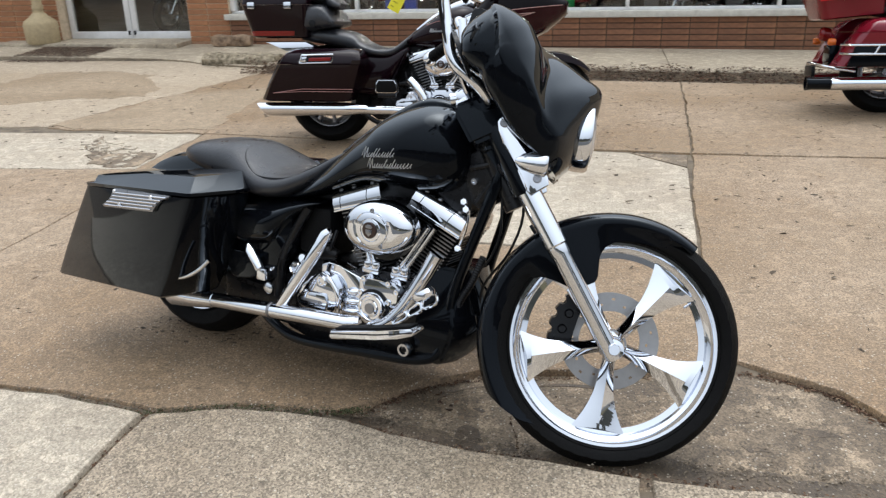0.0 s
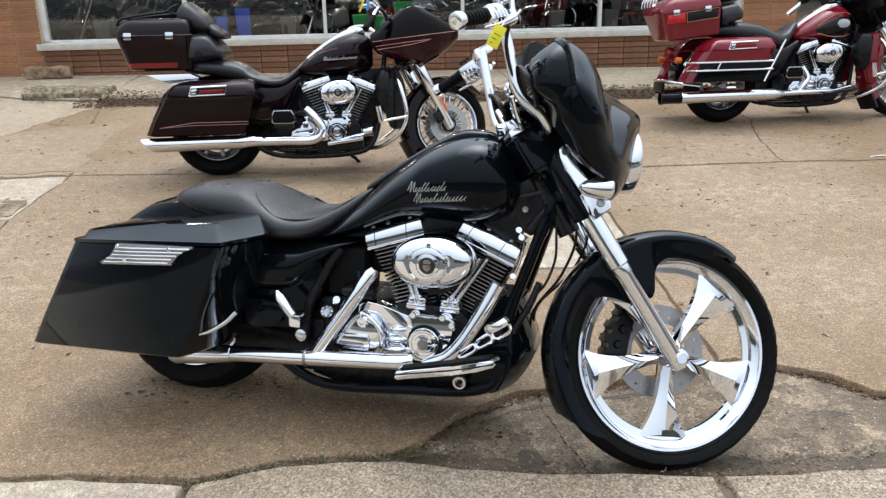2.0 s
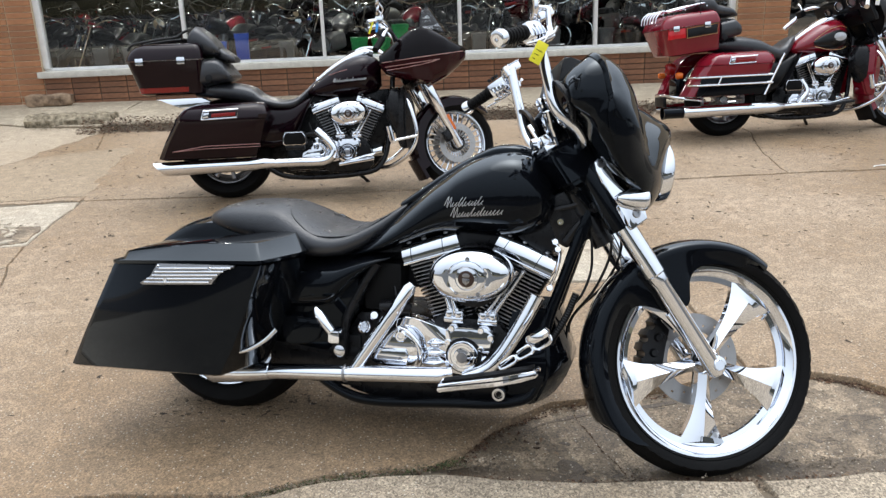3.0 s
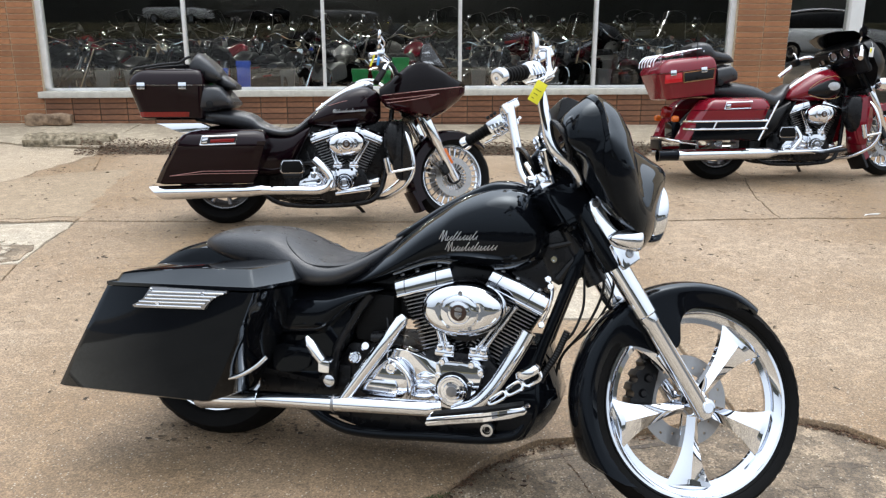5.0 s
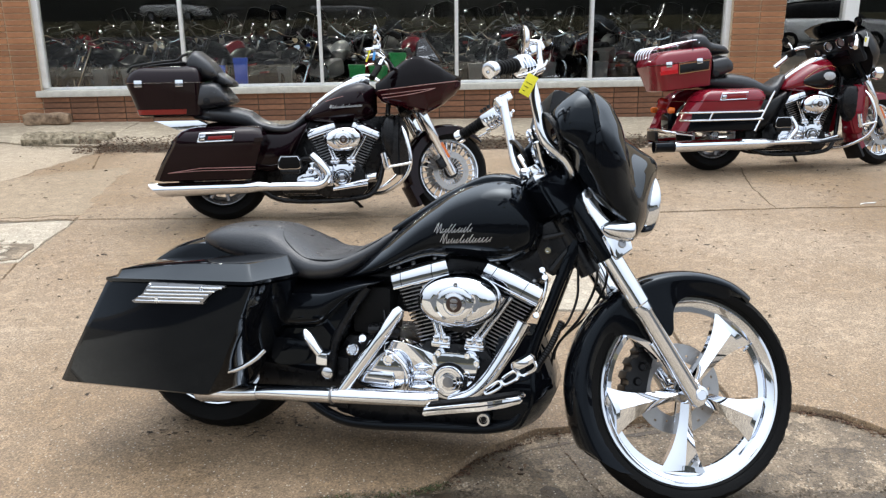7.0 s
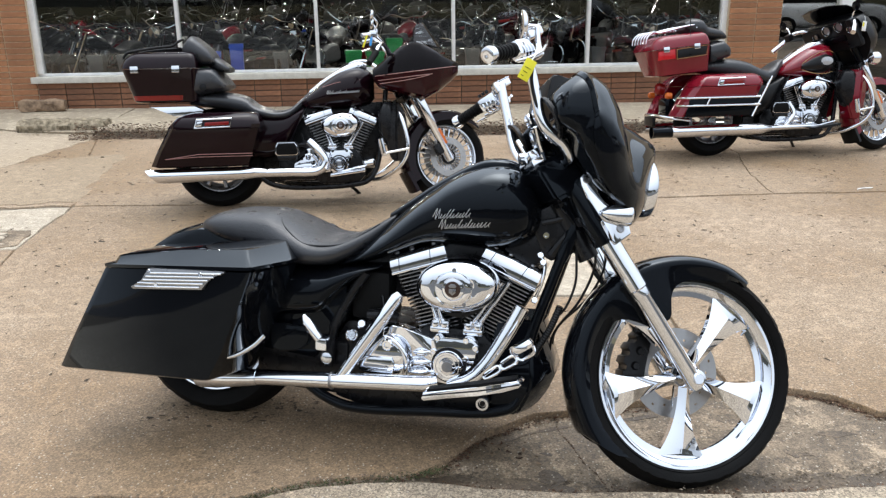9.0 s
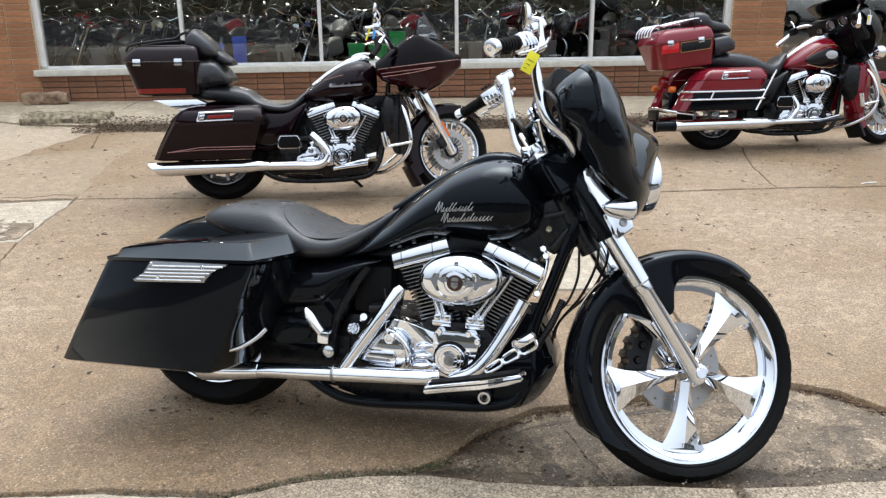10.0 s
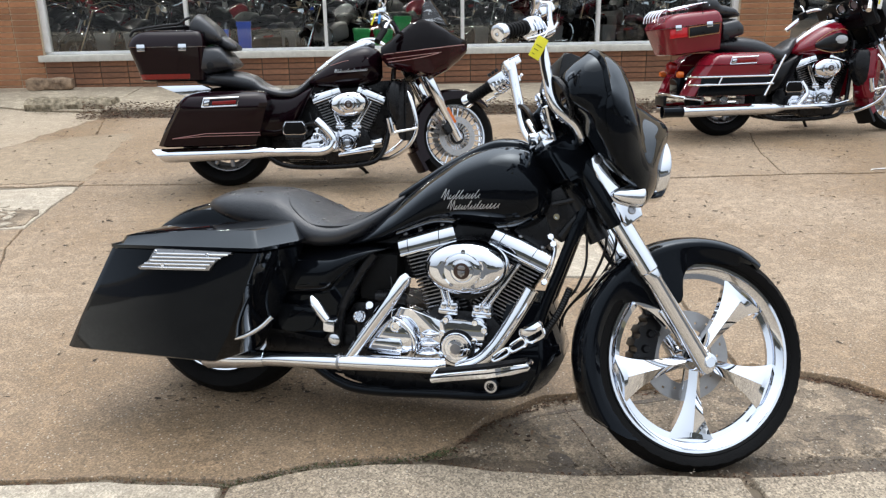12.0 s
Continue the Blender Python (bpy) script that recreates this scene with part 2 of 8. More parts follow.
STAIN = concrete("damp_lot_concrete", (0.335, 0.255, 0.172), (0.270, 0.198, 0.124), (0.10, 0.072, 0.045), scale=0.9, wetness=0.48, speck=0.3, stain=0.5, grain=0.7)
WALKWAY = concrete("pavement_concrete", (0.46, 0.385, 0.285), (0.33, 0.268, 0.19), (0.11, 0.09, 0.065), scale=0.9, wetness=0.42, speck=0.3, stain=0.7, grain=0.35)
SILT = concrete("wet_silt", (0.165, 0.122, 0.082), (0.085, 0.062, 0.041), (0.04, 0.029, 0.019), scale=5.0, wetness=0.5, speck=0.3, stain=0.8, grain=0.6)
MOSS = mat("moss", (0.075, 0.085, 0.03), 0.95, col2=(0.03, 0.035, 0.014), scale=40)
DIRT = mat("joint_dirt", (0.20, 0.158, 0.11), 0.95, col2=(0.075, 0.057, 0.04), scale=9, bump=0.9, bscale=70)
ASPHALT = mat("asphalt", (0.055, 0.053, 0.05), 0.85, var=0.4, scale=4, bump=0.6, bscale=120)
LOTLEAF = scraps("soaked_leaf", [(0.05, 0.033, 0.020), (0.10, 0.068, 0.040), (0.17, 0.12, 0.07), (0.06, 0.042, 0.028), (0.13, 0.075, 0.035)], 0.8)
LEAVES = scraps("leaf_litter", [(0.03, 0.017, 0.010), (0.10, 0.048, 0.024), (0.22, 0.12, 0.06), (0.06, 0.032, 0.020), (0.15, 0.062, 0.030), (0.34, 0.24, 0.15), (0.08, 0.045, 0.028)])


# ---- mesh tools ----
def part(name, bm, material, parent=None, label="", smooth=38.0):
    """Links a bmesh as one mesh object, under its thing where one is given."""
    bmesh.ops.recalc_face_normals(bm, faces=bm.faces)
    lim = radians(smooth)
    for f in bm.faces:
        f.smooth = True
    for e in bm.edges:
        if len(e.link_faces) == 2 and e.calc_face_angle(0.0) > lim:
            e.smooth = False
    me = bpy.data.meshes.new(name)
    bm.to_mesh(me)
    bm.free()
    me.materials.append(material)
    ob = new(name, me)
    ob.parent = parent
    if label:
        ob["label"] = label
    return ob


def thing(name, m, label, category, group="", kind=""):
    ob = new(name)
    ob.empty_display_size = 0.1
    ob.matrix_basis = m
    return tagged(ob, label, category, group, kind)


def loft(rings, cap=True, bm=None, closed=True):
    bm = bm or bmesh.new()
    rows = [[bm.verts.new(p) for p in r] for r in rings]
    k = len(rows[0])
    for a, b in zip(rows, rows[1:]):
        for i in range(k if closed else k - 1):
            j = (i + 1) % k
            bm.faces.new((a[i], a[j], b[j], b[i]))
    if cap:
        bm.faces.new(rows[0][::-1])
        bm.faces.new(rows[-1])
    return bm


def curve(pts, n=6):
    """Points along a smooth line through pts."""
    p = [Vector(q) for q in pts]
    p = [2 * p[0] - p[1], *p, 2 * p[-1] - p[-2]]
    out = []
    for a, b, c, d in zip(p, p[1:], p[2:], p[3:]):
        for i in range(n):
            t = i / n
            out.append(0.5 * (2 * b + (c - a) * t + (2 * a - 5 * b + 4 * c - d) * t * t + (3 * b - a - 3 * c + d) * t ** 3))
    return [*out, p[-2]]


def tube(pts, r, seg=12, bm=None, flat=1.0):
    pts = [Vector(p) for p in pts]
    k = len(pts)
    rs = [r] * k if isinstance(r, (int, float)) else [r[0] + (r[1] - r[0]) * i / (k - 1) for i in range(k)] if len(r) == 2 and k != 2 else list(r)
    rings, up = [], None
    for i, p in enumerate(pts):
        d = (pts[min(i + 1, k - 1)] - pts[max(i - 1, 0)]).normalized()
        if up is None:
            up = d.orthogonal().normalized()
        up = (up - d * up.dot(d)).normalized()
        s = d.cross(up)
        rings.append([p + rs[i] * (math.cos(a) * up + flat * math.sin(a) * s) for a in (2 * math.pi * j / seg for j in range(seg))])
    return loft(rings, bm=bm)


def lathe(profile, centre, axis, seg=32, bm=None, cap=True):
    """Turns (radius, height) pairs round an axis."""
    z = Vector(axis).normalized()
    x = z.orthogonal().normalized()
    y = z.cross(x)
    c = Vector(centre)
    return loft([[c + h * z + r * (math.cos(a) * x + math.sin(a) * y) for a in (2 * math.pi * j / seg for j in range(seg))] for r, h in profile], cap, bm)


def block(x0, x1, y0, y1, z0, z1, bevel=0.0, bm=None, seg=2):
    own = bmesh.new()
    bmesh.ops.create_cube(own, size=1.0)
    for v in own.verts:
        v.co = ((x0 + x1) / 2 + v.co.x * (x1 - x0), (y0 + y1) / 2 + v.co.y * (y1 - y0), (z0 + z1) / 2 + v.co.z * (z1 - z0))
    if bevel:
        bmesh.ops.bevel(own, geom=list(own.edges), offset=bevel, segments=seg, affect="EDGES", profile=0.6)
    return join(bm, own) if bm else own


def join(bm, other, m=None):
    """Adds the faces of another bmesh, moved by m."""
    vs = {v: bm.verts.new(m @ v.co if m else v.co) for v in other.verts}
    for f in other.faces:
        bm.faces.new([vs[v] for v in f.verts])
    other.free()
    return bm


def prism(poly, y0, y1, bevel=0.0, bm=None, seg=2):
    """An outline in x, z drawn out along y."""
    own = loft([[(x, y0, z) for x, z in poly], [(x, y1, z) for x, z in poly]])
    if bevel:
        bmesh.ops.bevel(own, geom=list(own.edges), offset=bevel, segments=seg, affect="EDGES", profile=0.6)
    return join(bm, own) if bm else own


def oval(cx, cy, cz, hw, hh, p=2.4, n=28):
    """A rounded ring across x."""
    out = []
    for i in range(n):
        a = 2 * math.pi * i / n
        c, s = math.cos(a), math.sin(a)
        out.append((cx, cy + hw * math.copysign(abs(c) ** (2 / p), c), cz + hh * math.copysign(abs(s) ** (2 / p), s)))
    return out


def hull_x(rows, p=2.4, n=28, sub=4):
    """A body drawn through rows of x, top, bottom, half width, smoothed along x."""
    pts = curve([(r[0], r[1], r[2]) for r in rows], sub)
    wid = curve([(r[0], r[3], 0) for r in rows], sub)
    return loft([oval(a.x, 0, (a.y + a.z) / 2, max(b.y, 0.004), max((a.y - a.z) / 2, 0.004), p, n) for a, b in zip(pts, wid)])


def moved(bm, m):
    bmesh.ops.transform(bm, matrix=m, verts=bm.verts)
    return bm


def ease(x, pts):
    """Smooth monotone interpolation through (x, value) pairs."""
    if x <= pts[0][0]:
        return pts[0][1]
    if x >= pts[-1][0]:
        return pts[-1][1]
    d = [(q[1] - p[1]) / (q[0] - p[0]) for p, q in zip(pts, pts[1:])]
    m = [d[0], *[0.0 if a * b <= 0 else 2 * a * b / (a + b) for a, b in zip(d, d[1:])], d[-1]]
    for i, (p, q) in enumerate(zip(pts, pts[1:])):
        if x <= q[0]:
            h = q[0] - p[0]
            t = (x - p[0]) / h
            return p[1] * (1 + 2 * t) * (1 - t) ** 2 + h * m[i] * t * (1 - t) ** 2 + q[1] * t * t * (3 - 2 * t) + h * m[i + 1] * t * t * (t - 1)


def gz(x, y):
    """The lot's height: it falls a little towards the gutter."""
    return -0.016 * min(max((y - 8.6) / 1.8, 0), 1) * max(min(x, 9.0) + 4.4, 0)


def pz(x):
    return 0.075 - 0.011 * (max(min(x, 9.0), -9.0) + 4.4)


# ---- ground ----
from mathutils.geometry import tessellate_polygon

bm = bmesh.new()
xs = [-400, -60, -20, -9, -6, -4.4, -2, 0, 0.2, 0.4, 1, 1.6, 2.5, 2.7, 4, 6, 9, 20, 60, 400]
ys = [-400, -60, -20, -8, -3, 0, 2.7, 2.82, 3.0, 3.25, 3.5, 4, 6.6, 8, 9, 10.4, 12, 20, 60, 400]
rows = [[(x, y, gz(x, y) - (0.07 if 0.3 < x < 2.6 and 2.75 < y < 3.4 else 0.013)) for x in xs] for y in ys]
loft(rows, cap=False, bm=bm, closed=False)
ground = tagged(part("ground", bm, DIRT), "bare dark dirt under the cracked concrete lot", "ground", kind="structure")

rng = random.Random(4)


def slab(poly, z=0.0, material=LOT, wob=0.006, gap=0.005, step=0.05, thick=0.09):
    """A concrete slab with a ragged rim."""
    out = []
    k = len(poly)
    cx, cy = sum(p[0] for p in poly) / k, sum(p[1] for p in poly) / k
    for (ax, ay), (bx, by) in zip(poly, poly[1:] + poly[:1]):
        d = math.hypot(bx - ax, by - ay)
        n = max(1, min(int(d / step), 160))
        for i in range(n):
            t = i / n
            x, y = ax + (bx - ax) * t, ay + (by - ay) * t
            out.append((x + wob * (1.6 * noise.noise((x * 5, y * 5, 0.3)) + 0.9 * noise.noise((x * 21, y * 21, 2.3))), y + wob * (1.6 * noise.noise((x * 5, y * 5, 7.3)) + 0.9 * noise.noise((x * 21, y * 21, 9.3)))))
    area = sum(a[0] * b[1] - b[0] * a[1] for a, b in zip(out, out[1:] + out[:1]))
    turn = 1 if area > 0 else -1
    bm = bmesh.new()

    def ring(inset, dz):
        r = []
        m = len(out)
        for i, (x, y) in enumerate(out):
            (px_, py_), (qx, qy) = out[i - 1], out[(i + 1) % m]
            tx, ty = qx - px_, qy - py_
            L = math.hypot(tx, ty) or 1
            x, y = x - turn * (inset + gap / 2) * ty / L, y + turn * (inset + gap / 2) * tx / L
            r.append(bm.verts.new((x, y, gz(x, y) + z + dz)))
        return r

    top, lip, low = ring(0.005, 0), ring(0.001, -0.006), ring(0, -thick)
    m = len(out)
    for a, b in ((low, lip), (lip, top)):
        for i in range(m):
            bm.faces.new((a[i], a[(i + 1) % m], b[(i + 1) % m], b[i]))
    for tri in tessellate_polygon([[v.co for v in top]]):
        bm.faces.new([top[i] for i in tri])
    return part("slab", bm, material, ground, smooth=50)


# far row, along the pavement
slab([(-3.05, 10.2), (-3.16, 9.56), (-3.28, 9.08), (-3.31, 8.64), (-3.46, 8.33), (-3.62, 7.7), (-3.72, 7.02), (-9, 6.75), (-9, 11.5), (-6.4, 11.35), (-4.8, 11.30), (-3.8, 10.85), (-3.08, 10.60)], material=DRY, wob=0.03, gap=0.010)
slab([(-3.05, 10.2), (-3.16, 9.56), (-3.28, 9.08), (-3.31, 8.64), (-3.46, 8.33), (-3.62, 7.7), (-3.70, 6.99), (-2.17, 6.9), (-2.60, 8.5), (-3.0, 10.2)], z=-0.003, wob=0.03, gap=0.006)
slab([(-5.88, 9.2), (-5.78, 10.0), (-4.94, 10.15), (-4.23, 9.79), (-3.70, 8.95), (-3.66, 8.52), (-4.32, 8.29), (-4.75, 8.07), (-5.6, 7.9), (-6.6, 8.2), (-6.9, 9.2)], z=0.0025, material=STAIN, wob=0.07, gap=0, step=0.07, thick=0.02)
slab([(-3.70, 7.06), (-3.68, 7.43), (-3.52, 7.72), (-3.44, 8.30), (-3.24, 8.75), (-2.95, 8.90), (-2.62, 9.04), (-2.36, 9.10), (-2.30, 8.0), (-2.20, 7.02), (-3.07, 6.96)], z=0.0025, material=STAIN, wob=0.045, gap=0, step=0.06, thick=0.02)
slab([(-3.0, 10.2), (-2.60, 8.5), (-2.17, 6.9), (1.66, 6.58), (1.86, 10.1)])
slab([(1.868, 10.1), (1.668, 6.58), (3.2, 6.57), (3.36, 7.35), (3.65, 8.22), (3.8, 10.1)], wob=0.010, gap=0.004)
slab([(3.8, 10.1), (3.65, 8.22), (3.36, 7.35), (3.2, 6.57), (9, 6.2), (9, 10.1)], wob=0.010, gap=0.004)
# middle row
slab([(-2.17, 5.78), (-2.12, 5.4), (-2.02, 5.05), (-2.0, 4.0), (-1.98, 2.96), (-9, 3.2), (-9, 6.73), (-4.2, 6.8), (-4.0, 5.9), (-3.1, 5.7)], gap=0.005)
slab([(-2.18, 6.87), (-2.18, 5.80), (-3.1, 5.715), (-3.99, 5.91), (-4.19, 6.8), (-3.2, 6.85)], z=-0.004, material=PALE, wob=0.014, gap=0.006)
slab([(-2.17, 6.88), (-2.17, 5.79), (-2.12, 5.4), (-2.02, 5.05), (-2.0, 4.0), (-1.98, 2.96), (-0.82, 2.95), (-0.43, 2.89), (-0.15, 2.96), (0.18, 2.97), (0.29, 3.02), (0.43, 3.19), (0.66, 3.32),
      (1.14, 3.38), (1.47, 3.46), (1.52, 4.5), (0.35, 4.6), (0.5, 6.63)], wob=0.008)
slab([(0.36, 4.62), (1.51, 4.52), (1.60, 6.18), (1.22, 6.55), (0.52, 6.63)], material=PALE, wob=0.004, gap=0.003)
slab([(1.24, 6.56), (1.60, 6.21), (1.63, 6.54)], z=-0.004, material=DAMP, wob=0.004, gap=0.003)
slab([(1.66, 6.54), (1.577, 5.63), (1.527, 4.7), (1.485, 3.48), (1.55, 3.5), (1.71, 3.42), (1.85, 3.33), (1.95, 3.2), (2.6, 2.95), (9, 2.9), (9, 6.18), (3.2, 6.54)], wob=0.008)
# broken, sunken piece under the front wheel, and the near row
slab([(0.08, 2.75), (0.10, 3.0), (0.22, 3.03), (0.40, 3.23), (0.66, 3.36), (1.14, 3.42), (1.55, 3.54), (1.74, 3.46), (1.88, 3.36), (1.99, 3.25), (2.6, 3.02), (2.6, 2.70), (1.19, 2.70)], z=-0.026, material=DAMP, wob=0.010, thick=0.03)
slab([(-9, 3.16), (-2, 2.93), (-1.1, 2.925), (-0.8, 2.915), (-0.44, 2.85), (-0.46, 2.3), (-0.48, -0.6), (-9, -0.6)], z=0.008, material=PALE, wob=0.008)
slab([(-0.425, 2.86), (-0.15, 2.93), (0.10, 2.937), (0.20, 2.925), (0.40, 2.872), (0.63, 2.825), (0.95, 2.79), (1.17, 2.755), (1.19, 2.2), (1.2, -0.6), (-0.467, -0.6), (-0.446, 2.3)], z=0.004, material=NEAR, wob=0.009)
slab([(1.20, 2.75), (1.63, 2.74), (2.6, 2.77), (9, 2.85), (9, -0.6), (1.225, -0.6), (1.22, 2.2)], z=0.002, material=NEAR, wob=0.009)
slab([(-2.94, 6.34), (-3.02, 6.74), (-2.90, 6.50), (-2.74, 6.10), (-2.60, 5.88), (-2.40, 5.80), (-2.21, 5.92), (-2.22, 6.24), (-2.40, 6.27), (-2.56, 6.14), (-2.72, 6.30)], z=0.0015, material=DAMP, wob=0.05, gap=0, step=0.03, thick=0.02)
frng = random.Random(15)
for k in range(46):
    u = frng.random()
    fx, fy = -2.95 + 0.72 * u + frng.uniform(-0.10, 0.10), 6.52 - 0.62 * u + frng.uniform(-0.16, 0.16)
    if fx > -2.26 or fy < 5.86:
        continue
    fr = frng.uniform(0.02, 0.055)
    turns = sorted(frng.uniform(0, 6.28) for _ in range(6))
    slab([(fx + fr * frng.uniform(0.7, 1.2) * math.cos(q), fy + fr * frng.uniform(0.7, 1.2) * math.sin(q)) for q in turns], z=frng.uniform(0.004, 0.009), material=PALE, wob=0.004, gap=0.002, step=0.03, thick=0.02)
slab([(0.14, 2.94), (0.40, 2.86), (0.63, 2.81), (0.95, 2.78), (1.5, 2.74), (2.2, 2.76), (2.2, 2.82), (1.75, 2.87), (1.4, 2.84), (1.1, 2.90), (0.8, 2.87), (0.5, 2.95), (0.3, 2.99), (0.18, 2.98)], z=-0.0248, material=SILT, step=0.02, wob=0.034, gap=0, thick=0.02)
for cx_, cy_, rx_, ry_ in ((0.655, 2.935, 0.050, 0.032), (0.505, 2.938, 0.016, 0.010), (0.675, 3.063, 0.024, 0.013), (0.78, 2.90, 0.022, 0.012), (1.55, 2.98, 0.05, 0.02), (1.72, 3.10, 0.06, 0.015)):
    slab([(cx_ + rx_ * math.cos(q), cy_ + ry_ * math.sin(q)) for q in (0, 0.7, 1.4, 2.1, 2.8, 3.5, 4.2, 4.9, 5.6)], z=-0.0250, material=SILT, step=0.006, wob=0.034, gap=0, thick=0.02)
slab([(0.50, 3.17), (0.75, 3.25), (1.14, 3.29), (1.14, 3.325), (0.68, 3.265)], z=-0.0248, material=SILT, wob=0.012, gap=0, thick=0.02)
slab([(-9, 3.0), (-9, 10.9), (-40, 10.9), (-40, 3.0)], step=2)
slab([(9.02, 2.9), (9.02, 10.1), (40, 10.1), (40, 2.9)], step=2)
# unseen street, drawn up close behind the camera so the paint mirrors something dark
tagged(part("road", block(-60, 60, -32, -0.62, -0.012, -0.004), ASPHALT), "dark asphalt street, unseen and brought close to darken reflections", "road", kind="structure")

# ---- pavement along the shop ----
def edge_y(x):
    """Where the worn front edge of the pavement by the door lies."""
    return ease(x, [(-9.0, 11.16), (-6.4, 11.09), (-5.1, 11.10), (-4.5, 10.97), (-4.0, 10.72), (-3.1, 10.50)])


def pave(x, y):
    """Height of the sloping pavement by the door, and of the lot before it."""
    d = y - edge_y(x)
    return gz(x, y) if d < 0 else pz(x) - 0.045 * max(0.0, 1 - d / 1.1)


rows = []
for i in range(99):
    x = -9 + 5.9 * i / 98
    y = edge_y(x) + 0.018 * noise.noise((x * 6, 4, 0)) + rng.uniform(-0.005, 0.005)
    h = pz(x) - 0.045
    rows.append([(x, y + 0.02, -0.3), (x, y + 0.005, h - 0.022), (x, y, h - 0.010), (x, y + 0.02, h), (x, edge_y(x) + 1.1, pz(x)), (x, 14.2, pz(x)), (x, 14.2, -0.3)])
bm = loft(rows)
pavement = tagged(part("pavement", bm, WALKWAY), "pale worn concrete pavement with a low kerb", "pavement", kind="structure")
for x0, x1 in ((-3.08, -1.2), (-1.19, 1.78), (1.79, 4.3), (4.31, 9.0)):
    n = int((x1 - x0) / 0.06)
    rows = []
    for i in range(n + 1):
        x = x0 + (x1 - x0) * i / n
        w = 0.02 * noise.noise((x * 5, 2, 0)) + rng.uniform(-0.006, 0.006)
        h = 0.012 * abs(noise.noise((x * 7, 5, 0)))
        rows.append([(x, 10.46 + w, pz(x) - 0.3), (x, 10.44 + w, pz(x) - 0.03 - h), (x, 10.48 + w, pz(x) - h), (x, 10.60, pz(x) - 0.002), (x, 12.24, pz(x)), (x, 12.24, pz(x) - 0.3)])
    part("pavement_slab", loft(rows), WALKWAY, pavement)


def heap(name, x0, x1, y0, y1, n, size, zf, material, label, category, seed, tilt=0.6, wide=(0.15, 0.55), lay=0.9):
    """Loose flat scraps lying in a strip."""
    r = random.Random(seed)
    vs, fs = [], []
    for _ in range(n):
        x, y = r.uniform(x0, x1), y0 + (y1 - y0) * r.random() ** 0.7
        a, s = r.uniform(0, 6.28), size * r.uniform(0.5, 1.4)
        dx, dy = math.cos(a) * s, math.sin(a) * s
        z = zf(x, y) + r.uniform(0.002, max(0.003, size * lay))
        k = len(vs)
        t = r.uniform(-tilt, tilt) * s
        w = r.uniform(*wide)
        vs += [(x - dx, y - dy, z), (x - dx * 0.4 + dy * w, y - dy * 0.4 - dx * w, z + t), (x + dx * 0.5 + dy * w, y + dy * 0.5 - dx * w, z + t), (x + dx, y + dy, z), (x + dx * 0.4 - dy * w, y + dy * 0.4 + dx * w, z + t * 0.5 + 0.002 * tilt), (x - dx * 0.5 - dy * w, y - dy * 0.5 + dx * w, z + t * 0.5 + 0.002 * tilt)]
        for i in range(k, k + 6):
            p = vs[i]
            vs[i] = (p[0] + r.uniform(-0.35, 0.35) * s, p[1] + r.uniform(-0.35, 0.35) * s, p[2])
        fs.append((k, k + 1, k + 2, k + 3, k + 4, k + 5))
    me = bpy.data.meshes.new(name)
    me.from_pydata(vs, [], fs)
    me.materials.append(material)
    return tagged(new(name, me), label, category, kind="stuff")


heap("leaf_litter", -3.3, 9, 10.06, 10.47, 14000, 0.0155, lambda x, y: gz(x, y) + 0.9 * max(0.0, y - 10.06) ** 2 * (0.8 + 0.5 * noise.noise((x * 2.5, 3, 0))), LEAVES, "brown dead leaves and twigs piled along the kerb", "leaf litter", 5, 0.9, (0.2, 0.6), 1.6)
heap("leaf_scraps", -5.5, 6.5, 3.3, 10.2, 2300, 0.015, lambda x, y: gz(x, y) + 0.001, LOTLEAF, "small curled seed husks and leaf scraps on the lot", "leaf litter", 8, 0.5, (0.05, 0.25), 0.2)
heap("wet_leaves", -5.5, 6.5, 3.4, 10.2, 1500, 0.022, lambda x, y: gz(x, y) - 0.0012, LOTLEAF, "flat wet leaves stuck to the lot", "leaf litter", 14, 0.06, (0.08, 0.38), 0.05)


def litter(name, path, n, spread, size, z, material, label, seed):
    """Scraps caught along a crack."""
    r = random.Random(seed)
    vs, fs = [], []
    for _ in range(n):
        k = r.randrange(len(path) - 1)
        (ax, ay), (bx, by) = path[k], path[k + 1]
        t = r.random()
        x, y = ax + (bx - ax) * t + r.gauss(0, spread), ay + (by - ay) * t + r.gauss(0, spread)
        a, s = r.uniform(0, 6.28), size * r.uniform(0.4, 1.3)
        dx, dy = math.cos(a) * s, math.sin(a) * s
        zz, q = z + r.uniform(0.0, size * 0.7), len(vs)
        vs += [(x - dx, y - dy, zz), (x + dy * 0.4, y - dx * 0.4, zz + r.uniform(-0.4, 0.4) * s), (x + dx, y + dy, zz), (x - dy * 0.4, y + dx * 0.4, zz + 0.002)]
        fs.append((q, q + 1, q + 2, q + 3))
    me = bpy.data.meshes.new(name)
    me.from_pydata(vs, [], fs)
    me.materials.append(material)
    return tagged(new(name, me), label, "leaf litter", kind="stuff")


litter("crack_litter", [(0.28, 3.0), (0.43, 3.18), (0.66, 3.30), (1.14, 3.36), (1.50, 3.47)], 520, 0.009, 0.008, -0.026, LEAVES, "brown leaf crumbs filling a ragged crack", 31)
litter("crack_litter", [(1.50, 3.48), (1.715, 3.41), (1.852, 3.32), (1.95, 3.195), (2.3, 3.065)], 600, 0.011, 0.009, -0.026, LEAVES, "brown leaf crumbs filling a ragged crack", 32)
